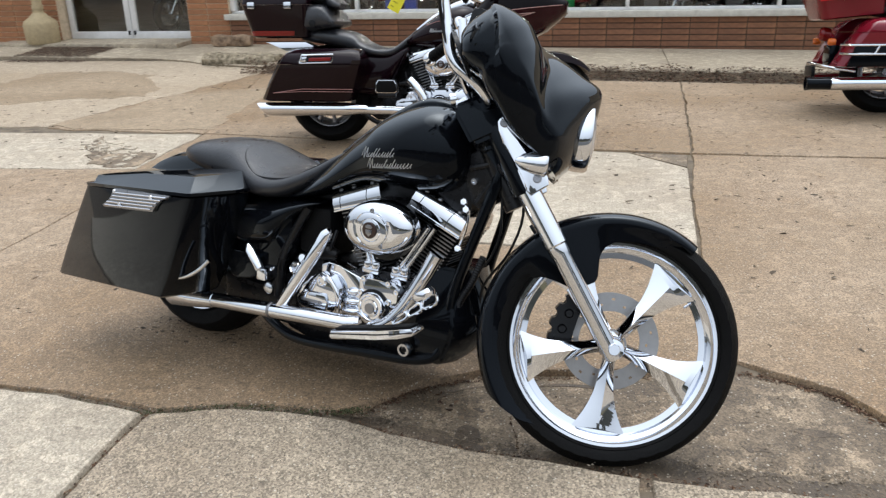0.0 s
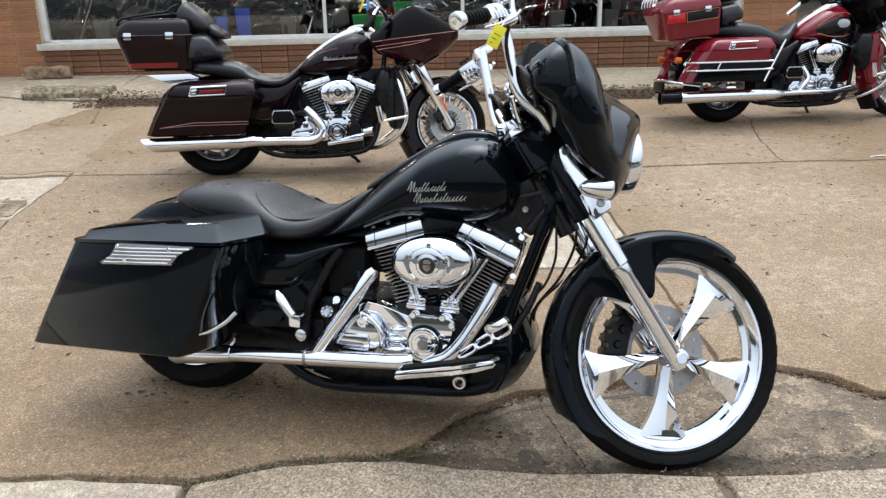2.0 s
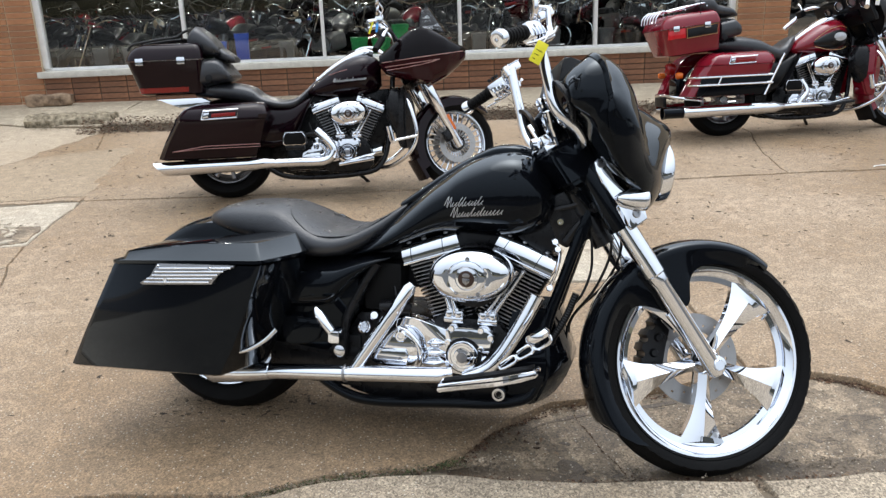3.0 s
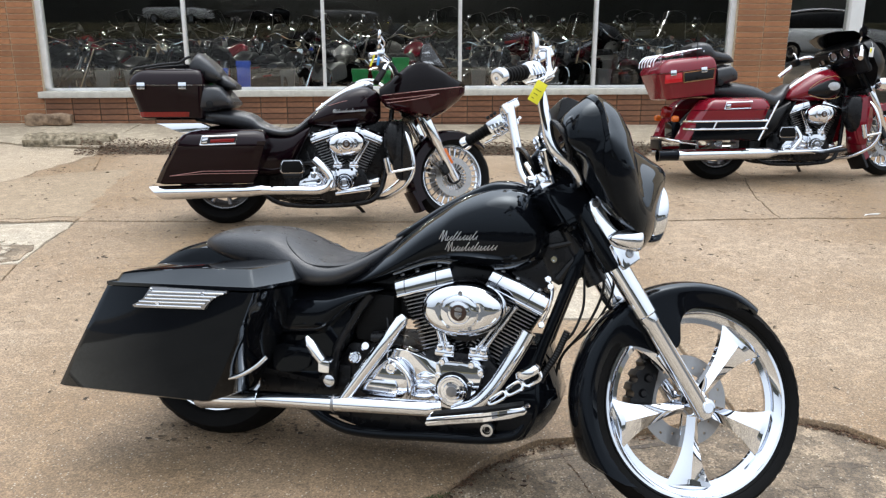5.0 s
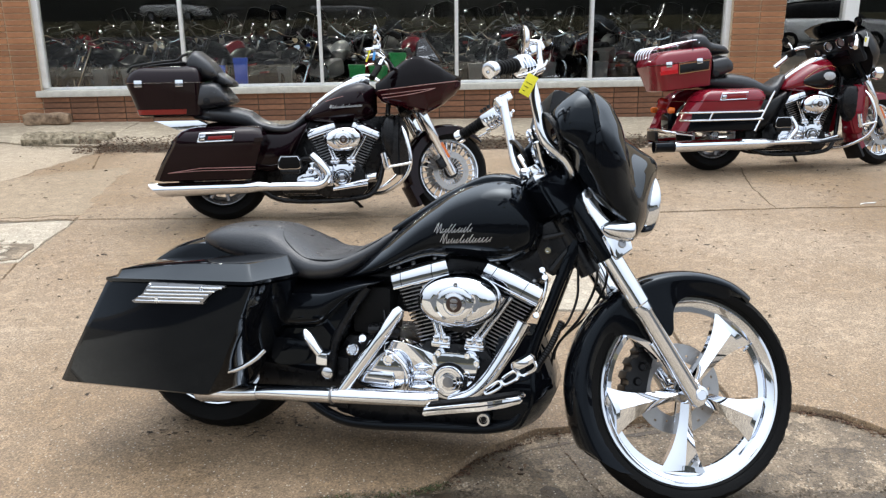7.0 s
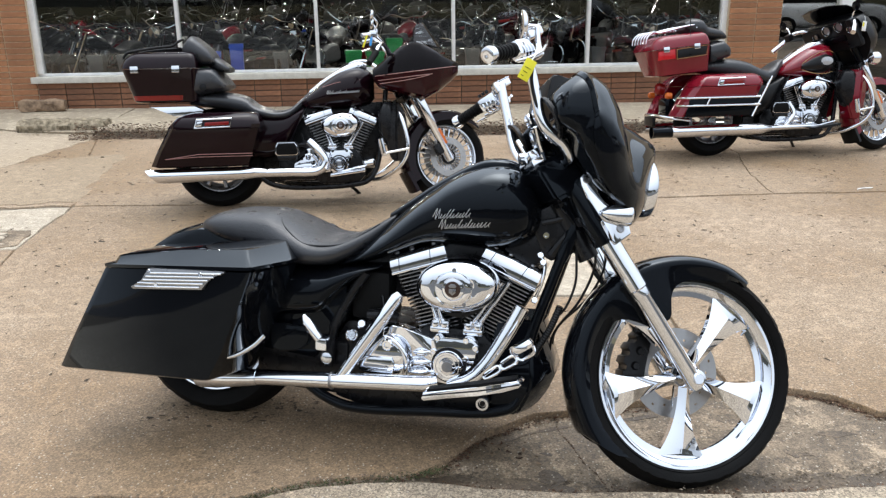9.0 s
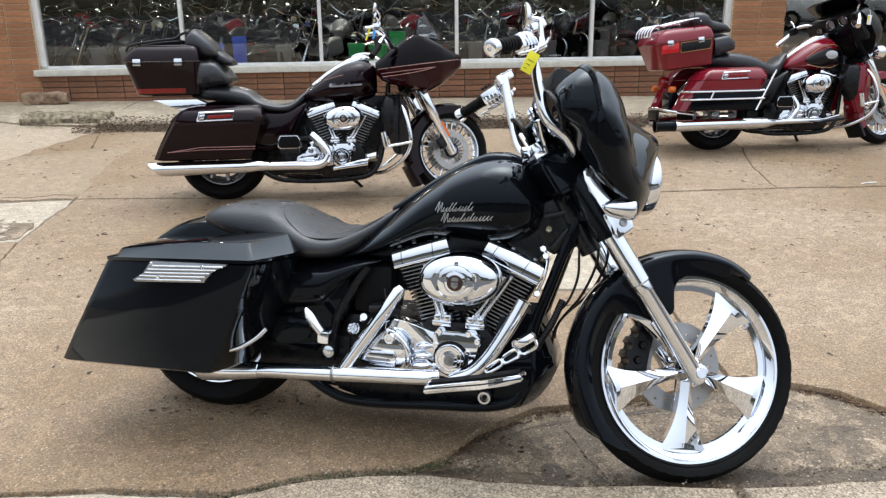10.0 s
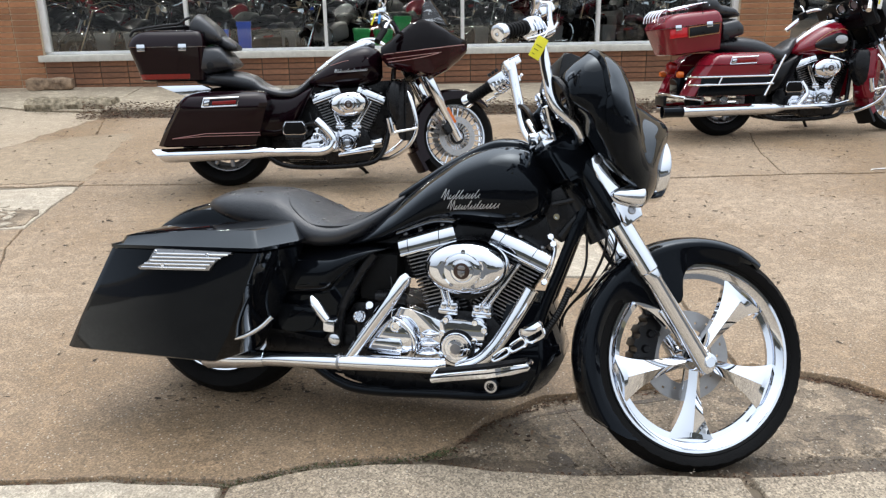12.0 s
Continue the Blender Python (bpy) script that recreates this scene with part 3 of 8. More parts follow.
litter("crack_litter", [(-1.6, 2.95), (-0.8, 2.93), (-0.43, 2.87), (-0.15, 2.945), (0.18, 2.955), (0.28, 2.99)], 520, 0.008, 0.007, -0.008, LEAVES, "brown crumbs filling a slab joint", 33)
litter("crack_litter", [(-0.425, 2.86), (-0.44, 2.3)], 160, 0.006, 0.008, -0.006, LEAVES, "brown crumbs filling a slab joint", 34)
litter("crack_litter", [(0.732, 3.30), (0.742, 3.20), (0.762, 3.12), (0.771, 3.02), (0.80, 2.94), (0.811, 2.85)], 150, 0.0018, 0.005, -0.0275, LEAVES, "dark crumbs in a thin crack across the sunken slab", 44)
litter("crack_moss", [(-0.8, 2.92), (-0.43, 2.865), (-0.15, 2.94), (0.18, 2.95)], 260, 0.008, 0.006, -0.006, MOSS, "green moss tufts along the slab joint", 35)
CRUMB = mat("grit_crumbs", (0.34, 0.28, 0.21), 0.95, col2=(0.08, 0.06, 0.04), scale=60)
heap("grit", 0.15, 2.5, 2.80, 3.32, 700, 0.0055, lambda x, y: -0.0265, CRUMB, "loose grit and crumbs on the sunken concrete", "grit", 41)
heap("grit", -1.6, 2.4, 2.2, 2.86, 900, 0.0045, lambda x, y: 0.0035, CRUMB, "loose grit on the near slabs", "grit", 42)
litter("silt_crumbs", [(2.2, 2.82), (1.75, 2.87), (1.4, 2.84), (1.1, 2.90), (0.8, 2.87), (0.5, 2.95), (0.3, 2.99)], 900, 0.022, 0.007, -0.024, DIRT, "dark soil crumbs at the edge of the wet silt", 36)
litter("silt_crumbs", [(2.2, 2.79), (1.5, 2.76), (0.95, 2.80), (0.63, 2.835), (0.40, 2.88), (0.20, 2.94)], 800, 0.012, 0.007, -0.020, LEAVES, "brown crumbs banked against the broken slab edge", 37)
litter("joint_crumbs", [(-1.6, 2.94), (-0.8, 2.93), (-0.43, 2.87), (-0.15, 2.945), (0.18, 2.955)], 700, 0.016, 0.006, 0.001, DIRT, "soil crumbs spilled along the slab joint", 38)
litter("crack_moss", [(-0.43, 2.865), (-0.15, 2.945), (0.18, 2.957), (0.30, 2.99)], 420, 0.012, 0.006, -0.001, MOSS, "green moss tufts along the slab joint", 39)
heap("twigs", 0.2, 0.62, 2.98, 3.16, 36, 0.012, lambda x, y: -0.02, LEAVES, "dry twigs and leaf scraps in a crack", "twigs", 6)


# ---- shop building ----
WY, SILL, HEAD, ROOF = 12.285, 0.50, 2.75, 4.4
shop = thing("shop_building", pose(0, 0, 0), "brown brick shop with wide display windows", "building", kind="structure")


def wall(x0, x1, z0, z1, y0=WY + 0.02, y1=WY + 0.3, material=MORTAR, name="wall_front"):
    return part(name, block(x0, x1, y0, y1, z0, z1), material, shop)


wall(-4.35, 5.24, -0.3, 0.42)
wall(-5.0, -4.35, -0.3, ROOF)
wall(5.24, 6.02, -0.3, ROOF)
wall(-4.35, 5.24, HEAD, ROOF)
wall(-16, -7.12, -0.3, ROOF)
wall(-7.12, -5.0, HEAD, ROOF)
wall(6.02, 9.5, HEAD, ROOF)
wall(9.5, 18, -0.3, ROOF)
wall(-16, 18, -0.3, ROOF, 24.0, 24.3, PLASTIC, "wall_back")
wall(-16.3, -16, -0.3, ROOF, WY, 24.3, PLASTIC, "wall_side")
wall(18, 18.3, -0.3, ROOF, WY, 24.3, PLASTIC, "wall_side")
CEIL = mat("shop_ceiling_paint", (0.35, 0.34, 0.32), 0.9, var=0.2)
SHOPFLOOR = mat("shop_floor", (0.06, 0.055, 0.05), 0.35, var=0.4, scale=3, rvar=0.1)
tagged(part("ceiling", block(-16.3, 18.3, WY + 0.3, 24.3, 3.4, 3.6), CEIL), "plain grey shop ceiling", "ceiling", kind="structure")
tagged(part("floor", block(-16.3, 18.3, WY + 0.3, 24.3, -0.1, 0.12), SHOPFLOOR), "dark polished shop floor", "floor", kind="structure")
tagged(part("roof", block(-16.4, 18.4, WY - 0.05, 24.4, ROOF, ROOF + 0.15), ALU), "flat roof edge with metal coping", "roof", kind="structure")
bm = block(-4.41, 5.26, WY - 0.06, WY + 0.24, 0.415, SILL, 0.012)
tagged(part("window_sill", bm, LIMESTONE, shop), "weathered white stone window sill")
window = tagged(part("window_1", block(-4.35, 5.24, WY + 0.10, WY + 0.16, HEAD - 0.06, HEAD), ALU, shop), "wide aluminium-framed display window")
part("window_frame", block(-4.35, 5.24, WY + 0.09, WY + 0.16, SILL, SILL + 0.035, 0.004), ALU, window)
for x, w in ((-4.31, 0.08), (-2.44, 0.045), (-0.58, 0.045), (1.31, 0.045), (3.23, 0.045), (5.20, 0.08)):
    part("mullion", block(x - w / 2, x + w / 2, WY + 0.06, WY + 0.17, SILL + 0.035, HEAD - 0.06, 0.006), ALU, window)
for a, b in ((-4.27, -2.463), (-2.417, -0.603), (-0.557, 1.287), (1.333, 3.207), (3.253, 5.16)):
    part("pane", block(a, b, WY + 0.12, WY + 0.126, SILL + 0.035, HEAD - 0.06), SHOPGLASS, window).visible_shadow = False
# right-hand entrance with a white frame
window = tagged(part("window_2", block(6.02, 7.0, WY + 0.1, WY + 0.16, 0.1, 0.2), ALU, shop), "tall shop window beside the brick pier")
part("pane", block(6.05, 6.93, WY + 0.12, WY + 0.126, 0.2, HEAD), SIDEGLASS, window).visible_shadow = False
part("mullion", block(6.93, 7.13, WY + 0.04, WY + 0.2, 0.0, HEAD, 0.01), WHITE, window, "white door post")
part("pane", block(7.13, 9.5, WY + 0.12, WY + 0.126, 0.2, HEAD), SHOPGLASS, window).visible_shadow = False
# glazed double door
for k, (a, b) in enumerate(((-7.10, -6.06), (-6.05, -5.02))):
    d = tagged(part("door_%d" % (k + 1), block(a, b, WY + 0.22, WY + 0.27, 0.12, 0.24, 0.004), ALU, shop), "closed aluminium-framed glass shop door", "door")
    part("stile", block(a, a + 0.09, WY + 0.22, WY + 0.27, 0.24, 2.2, 0.004), ALU, d)
    part("stile", block(b - 0.09, b, WY + 0.22, WY + 0.27, 0.24, 2.2, 0.004), ALU, d)
    part("rail", block(a + 0.09, b - 0.09, WY + 0.22, WY + 0.27, 2.1, 2.2, 0.004), ALU, d)
    part("pane", block(a + 0.09, b - 0.09, WY + 0.24, WY + 0.246, 0.24, 2.1), SHOPGLASS, d).visible_shadow = False
    part("lock", block(b - 0.06 if k == 0 else a + 0.02, b - 0.03 if k == 0 else a + 0.05, WY + 0.2, WY + 0.22, 0.19, 0.25, 0.004), PLASTIC, d)
tagged(part("doorstep", block(-8.0, -5.0, WY - 0.45, WY + 0.3, 0.0, 0.135, 0.02), WALKWAY), "cracked concrete doorstep", "doorstep", kind="structure")


# ---- shared motorcycle pieces (x ahead, y to the rider's left, z up, rear axle over the origin) ----
def tyre_mesh(c, axis, R, r, w, seg=56):
    """A tyre with a round crown and a tread groove or two."""
    h = w / 2
    bm = lathe([(r, -h * 0.72), (r + (R - r) * 0.10, -h * 0.84), (r + (R - r) * 0.13, -h * 0.80), (r + (R - r) * 0.25, -h * 0.92), (r + (R - r) * 0.55, -h), (R - 0.030, -h * 0.86), (R - 0.010, -h * 0.55), (R - 0.002, -h * 0.24), (R - 0.008, -h * 0.2),
                  (R - 0.008, -h * 0.16), (R, -h * 0.12), (R, h * 0.12), (R - 0.008, h * 0.16), (R - 0.008, h * 0.2), (R - 0.002, h * 0.24), (R - 0.010, h * 0.55), (R - 0.030, h * 0.86),
                  (r + (R - r) * 0.55, h), (r + (R - r) * 0.25, h * 0.92), (r, h * 0.72), (r, -h * 0.72)], c, axis, seg, cap=False)
    # slanting grooves over both shoulders
    z = Vector(axis).normalized()
    x = z.orthogonal().normalized()
    y = z.cross(x)
    for v in bm.verts:
        q = v.co - Vector(c)
        u = q.dot(z)
        rad = q - u * z
        if abs(u) > h * 0.3 and R - 0.045 < rad.length < R - 0.004:
            k = (math.atan2(rad.dot(y), rad.dot(x)) / (2 * math.pi) * seg + (2.0 if abs(u) < h * 0.7 else 0.0) + 0.5) % 4
            if k < 1:
                v.co -= rad.normalized() * 0.0026
    return bm


def rim_mesh(c, axis, r, w, depth=0.05, seg=56):
    """A dished rim: a proud lip, an inner step and a barrel."""
    h = w / 2
    return lathe([(r - 0.006, -h * 0.78), (r + 0.006, -h * 0.82), (r + 0.010, -h * 0.72), (r, -h * 0.66), (r, h * 0.66), (r + 0.010, h * 0.72), (r + 0.006, h * 0.82), (r - 0.006, h * 0.78),
                  (r - 0.012, h * 0.62), (r - depth * 0.55, h * 0.45), (r - depth * 0.62, h * 0.2), (r - depth, h * 0.12), (r - depth, -h * 0.12), (r - depth * 0.62, -h * 0.2),
                  (r - depth * 0.55, -h * 0.45), (r - 0.012, -h * 0.62), (r - 0.006, -h * 0.78)], c, axis, seg, cap=False)


def disc_mesh(c, axis, R, r, off, thick=0.005, holes=20):
    """A drilled brake disc."""
    z = Vector(axis).normalized()
    x = z.orthogonal().normalized()
    y = z.cross(x)
    c = Vector(c) + off * z
    bm = bmesh.new()
    n = holes * 4
    radii = [r, r + (R - r) * 0.30, r + (R - r) * 0.42, r + (R - r) * 0.58, r + (R - r) * 0.70, R]
    grid = {}
    for s in (0, 1):
        for k, q in enumerate(radii):
            for i in range(n):
                a = 2 * math.pi * i / n
                grid[s, k, i] = bm.verts.new(c + (s - 0.5) * thick * z + q * (math.cos(a) * x + math.sin(a) * y))
    for i in range(n):
        j = (i + 1) % n
        for k in range(5):
            hole = (k == 1 and i % 8 == 0) or (k == 3 and i % 8 == 4)
            if not hole:
                bm.faces.new((grid[0, k, i], grid[0, k + 1, i], grid[0, k + 1, j], grid[0, k, j]))
                bm.faces.new((grid[1, k, i], grid[1, k, j], grid[1, k + 1, j], grid[1, k + 1, i]))
        bm.faces.new((grid[0, 5, i], grid[1, 5, i], grid[1, 5, j], grid[0, 5, j]))
        bm.faces.new((grid[0, 0, i], grid[0, 0, j], grid[1, 0, j], grid[1, 0, i]))
    return bm


def bolt(c, axis, r=0.008, h=0.006):
    return lathe([(r * 1.2, 0), (r * 1.2, h * 0.4), (r, h), (r * 0.5, h), (r * 0.45, h * 0.5)], c, axis, 12)


def engine(bike, dx, dz, bright, fine=True, side=-1):
    """An air-cooled 45-degree V-twin with an oval air cleaner, seen from its right side."""
    def P(name, bm, m, par=bike, label=""):
        return part(name, moved(bm, Matrix.Translation((dx, 0, dz))), m, par, label)

    bm = prism([(0.76, 0.20), (0.80, 0.17), (1.06, 0.17), (1.11, 0.22), (1.09, 0.36), (1.02, 0.43), (0.83, 0.43), (0.76, 0.36)], -0.13, 0.13, 0.015)
    P("crankcase", bm, POWDER)
    P("gearbox", prism([(0.50, 0.20), (0.76, 0.20), (0.76, 0.40), (0.70, 0.43), (0.54, 0.42), (0.50, 0.36)], -0.12, 0.13, 0.02), POWDER)
    for sgn, bx, lean in ((-1, 0.875, -18.0), (1, 1.008, 22.5)):
        k = 17 if fine else 11
        m = Matrix.Translation((bx, 0, 0.40)) @ Matrix.Rotation(radians(lean), 4, "Y")
        t = 0.0055 if fine else 0.008
        rings, edge = [], bmesh.new()
        for i in range(k):
            h0 = 0.012 + 0.222 * i / k
            hw = 0.076 + 0.024 * (i / k) ** 1.3
            for w, dd, h in ((0.070, 0.074, h0 - 0.001), (hw, 0.092, h0), (hw, 0.092, h0 + t), (0.070, 0.074, h0 + t + 0.001)):
                rings.append([(-w, -dd + 0.01, h), (-w + 0.01, -dd, h), (w - 0.01, -dd, h), (w, -dd + 0.01, h), (w, 0.08, h), (-w, 0.08, h)])
            join(edge, block(-hw + 0.008, hw - 0.008, -0.0945, -0.0915, h0 + 0.0008, h0 + t - 0.0012), m)
            join(edge, block(-hw - 0.002, -hw + 0.001, -0.08, 0.07, h0 + 0.0008, h0 + t - 0.0012), m)
            join(edge, block(hw - 0.001, hw + 0.002, -0.08, 0.07, h0 + 0.0008, h0 + t - 0.0012), m)
        cyl = P("cylinder", moved(loft(rings), m), POWDER, bike, "black finned cylinder")
        part("fin_edges", moved(edge, Matrix.Translation((dx, 0, dz))), STEEL, cyl, "machined cylinder fin edges")
        rb = block(-0.104, 0.104, -0.119, 0.085, 0.233, 0.242, 0.003)
        join(rb, loft([[(-0.102 + e, -0.117 + d, h), (0.102 - e, -0.117 + d, h), (0.102 - e, 0.083 - d, h), (-0.102 + e, 0.083 - d, h)] for h, e, d in ((0.239, 0.0, 0.001), (0.262, 0.0, 0.0), (0.286, 0.002, 0.006), (0.296, 0.006, 0.016), (0.302, 0.014, 0.032), (0.303, 0.03, 0.05))]))
        rb = P("rocker_box", moved(rb, m), bright)
        for q in (-0.066, 0.048):
            part("rocker_seam", moved(moved(tube([(q - 0.006, -0.1165, 0.240), (q - 0.004, -0.1172, 0.262), (q, -0.1115, 0.286), (q + 0.003, -0.1012, 0.296), (q + 0.004, -0.085, 0.3022)], 0.0012, 6), m), Matrix.Translation((dx, 0, dz))), POWDER, rb, "dark joint line")
        for q in (-0.075, -0.02, 0.06):
            part("bolt", moved(moved(bolt((q, -0.085, 0.298), (0, 0, 1), 0.008), m), Matrix.Translation((dx, 0, dz))), STEEL, rb)
        for q in (0.0, 0.024):
            lo = Vector((0.874 + q * 0.8, -0.135, 0.44) if sgn < 0 else (1.009 - q, -0.135, 0.44))
            hi = Vector((0.813 + q, -0.12, 0.615) if sgn < 0 else (1.108 - q, -0.12, 0.60))
            t = tube([lo, lo.lerp(hi, 0.12), lo.lerp(hi, 0.13), lo.lerp(hi, 0.5), lo.lerp(hi, 0.51), hi], [0.013, 0.013, 0.0085, 0.0085, 0.011, 0.011], 12)
            P("pushrod_tube", t, bright)
        lx = 0.884 if sgn < 0 else 0.998
        lb = block(lx - 0.034, lx + 0.034, -0.150, -0.10, 0.415, 0.437, 0.008)
        join(lb, lathe([(0.017, 0.0), (0.019, 0.01), (0.016, 0.022)], (lx - 0.016, -0.135, 0.434), (0, 0, 1), 16))
        join(lb, lathe([(0.017, 0.0), (0.019, 0.01), (0.016, 0.022)], (lx + 0.016, -0.135, 0.434), (0, 0, 1), 16))
        P("lifter_block", lb, bright)
    # cam cover and timer
    cc = prism([(0.865, 0.398), (0.880, 0.418), (0.898, 0.416), (0.912, 0.402), (0.962, 0.402), (0.978, 0.418), (1.005, 0.416), (1.028, 0.395), (1.030, 0.372), (1.008, 0.352), (0.996, 0.325), (0.990, 0.29), (0.965, 0.262), (0.93, 0.250), (0.89, 0.254), (0.868, 0.270)], -0.185, -0.12, 0.010)
    cover = P("cam_cover", cc, bright)
    part("timer_seat", moved(lathe([(0.060, 0), (0.060, 0.003), (0.050, 0.004)], (0.93, -0.185, 0.320), (0, -1, 0), 36), Matrix.Translation((dx, 0, dz))), POWDER, cover, "dark ring round the timer cover")
    part("timer_cover", moved(lathe([(0.051, 0), (0.051, 0.016), (0.047, 0.022), (0.041, 0.022), (0.038, 0.018), (0.030, 0.018), (0.027, 0.023), (0.0, 0.025)], (0.93, -0.186, 0.320), (0, -1, 0), 36), Matrix.Translation((dx, 0, dz))), CHROME, cover)
    part("badge", moved(lathe([(0.018, 0), (0.018, 0.002), (0.0, 0.003)], (0.93, -0.211, 0.320), (0, -1, 0), 20), Matrix.Translation((dx, 0, dz))), STEEL, cover, "small dark round badge")
    for x, z in ((0.888, 0.408), (0.986, 0.408), (1.018, 0.385), (0.876, 0.36), (0.876, 0.29), (0.985, 0.345)):
        part("bolt", moved(bolt((x, -0.185, z), (0, -1, 0), 0.009, 0.007), Matrix.Translation((dx, 0, dz))), CHROME, cover)
    # inner gearcase ribs and gearbox side cover
    g = prism([(0.69, 0.415), (0.72, 0.428), (0.755, 0.424), (0.865, 0.395), (0.865, 0.258), (0.80, 0.252), (0.74, 0.25), (0.68, 0.30)], -0.16, -0.11, 0.005)
    P("gearcase_cover", g, bright)
    tc = prism([(0.60, 0.275), (0.635, 0.255), (0.745, 0.255), (0.775, 0.29), (0.775, 0.345), (0.745, 0.385), (0.70, 0.395), (0.665, 0.375), (0.62, 0.335)], -0.19, -0.13, 0.016)
    cover = P("clutch_cover", tc, bright)
    part("cover_panel", moved(prism([(0.615, 0.275), (0.64, 0.262), (0.735, 0.262), (0.745, 0.30), (0.735, 0.325), (0.64, 0.322), (0.615, 0.30)], -0.200, -0.188, 0.006), Matrix.Translation((dx, 0, dz))), CHROME, cover)
    part("cover_rib", moved(block(0.635, 0.725, -0.2025, -0.199, 0.288, 0.298, 0.001), Matrix.Translation((dx, 0, dz))), STEEL, cover, "dull engraved bar")
    part("cover_lug", moved(lathe([(0.020, 0.0), (0.020, 0.010), (0.016, 0.014), (0.010, 0.014), (0.008, 0.010), (0.0, 0.010)], (0.716, -0.184, 0.368), (0, -1, 0), 22), Matrix.Translation((dx, 0, dz))), bright, cover)
    part("cover_arch", moved(tube(curve([(0.775, -0.176, 0.268), (0.782, -0.184, 0.30), (0.778, -0.186, 0.335), (0.762, -0.186, 0.362), (0.738, -0.184, 0.381), (0.712, -0.178, 0.388)], 5), 0.009, 10), Matrix.Translation((dx, 0, dz))), bright, cover)
    for k in range(3):
        rib = tube([(0.775 + 0.012 * k, -0.158, 0.272 + 0.036 * k), (0.80 + 0.01 * k, -0.166, 0.275 + 0.035 * k), (0.835, -0.166, 0.278 + 0.034 * k), (0.862, -0.156, 0.280 + 0.034 * k)], [0.004, 0.014, 0.014, 0.004], 10)
        P("gearcase_rib", rib, bright)
    P("starter", tube([(0.63, -0.14, 0.45), (0.70, -0.14, 0.455), (0.73, -0.13, 0.445)], [0.020, 0.028, 0.02], 14), POWDER)
    P("oil_filter", lathe([(0.036, 0), (0.038, 0.01), (0.038, 0.07), (0.03, 0.08), (0, 0.082)], (1.10, -0.05, 0.30), (1, 0, 0.1), 24), CHROME)
    # air cleaner
    ac = lathe([(1.0, 0.0), (1.0, 0.018), (0.975, 0.034), (0.92, 0.048), (0.80, 0.060), (0.68, 0.0655), (0.60, 0.0680), (0.575, 0.0660), (0.56, 0.0665), (0.545, 0.0715), (0.50, 0.0735), (0.38, 0.0745), (0.365, 0.0725), (0.35, 0.0745), (0.16, 0.078), (0.0, 0.079)], (0, 0, 0), (0, 0, 1), 56)
    for v in ac.verts:
        r = math.hypot(v.co.x, v.co.y)
        w = min(1, max(0, (r - 0.5) / 0.3))
        v.co.x, v.co.y = v.co.x * (0.100 + 0.037 * w), v.co.y * (0.100 - 0.012 * w)
    m = Matrix.Translation((0.953, -0.175, 0.59)) @ pose(0, 0, 0, 90, -6, 0)
    cleaner = P("air_cleaner", moved(ac, m), CHROME)
    for i in range(5):
        a = radians(90 + 72 * i)
        part("bolt", moved(bolt((0.953 + 0.060 * math.cos(a), -0.240, 0.59 + 0.060 * math.sin(a)), (0, -1, 0), 0.006, 0.005), Matrix.Translation((dx, 0, dz))), STEEL, cleaner)
    badge = part("badge", moved(lathe([(0.026, 0), (0.026, 0.002), (0.022, 0.003), (0.0, 0.003)], (0.953, -0.2535, 0.59), (0, -1, 0), 24), Matrix.Translation((dx, 0, dz))), BRONZE, cleaner, "small round dark emblem badge")
    for pts in ([(-0.012, 0.002), (0.012, 0.002), (0.011, -0.010), (0.0, -0.019), (-0.011, -0.010)], [(-0.010, 0.006), (0.010, 0.006), (0.013, 0.012), (0.006, 0.018), (-0.006, 0.018), (-0.013, 0.012)]):
        part("badge_shape", moved(prism([(0.953 + u, 0.59 + v) for u, v in pts], -0.2585, -0.256, 0.0006), Matrix.Translation((dx, 0, dz))), STEEL, badge, "plain emblem shape")
    P("backing_plate", lathe([(0.10, 0), (0.10, 0.06)], (0.953, -0.115, 0.58), (0, -1, 0), 30), POWDER)
    P("carburettor", block(0.90, 1.01, -0.12, 0.05, 0.48, 0.60, 0.02), POWDER)
    # small pipes and wiring in the V
    for k in range(2):
        x = 0.66 + 0.03 * k
        P("hose", tube(curve([(x, -0.11, 0.40), (x + 0.03, -0.15, 0.45 + 0.02 * k), (x + 0.01 + 0.02 * k, -0.12, 0.53)], 4), 0.006, 8), POWDER)


# ---- the black custom motorcycle ----
bike = thing("motorcycle", pose(-0.50, 3.53, 0, 0, 0, -21) @ pose(0, 0, 0, -8), "black custom bagger motorcycle with chrome engine, leaning on its stand", "motorcycle")


def P(name, bm, m, label="", par=None):
    return part(name, bm, m, par or bike, label)


# rear wheel, fender, stand
wheel = P("rear_wheel", rim_mesh((-0.02, 0, 0.322), (0, 1, 0), 0.222, 0.17, 0.05), CHROME)
P("tyre", tyre_mesh((-0.02, 0, 0.322), (0, 1, 0), 0.342, 0.225, 0.20, 112), RUBBER, "", wheel)
P("rim_lip", lathe([(0.222, -0.072), (0.226, -0.086), (0.231, -0.088), (0.234, -0.082), (0.232, -0.070)], (-0.02, 0, 0.322), (0, 1, 0), 56, cap=False), CHROME, "bright rolled rim edge", wheel)
P("hub", lathe([(0.02, -0.12), (0.05, -0.11), (0.06, -0.05), (0.19, -0.03), (0.19, 0.03), (0.06, 0.05), (0.05, 0.11), (0.02, 0.12)], (0, 0, 0.315), (0, 1, 0), 30), POWDER, "", wheel)
rings = []
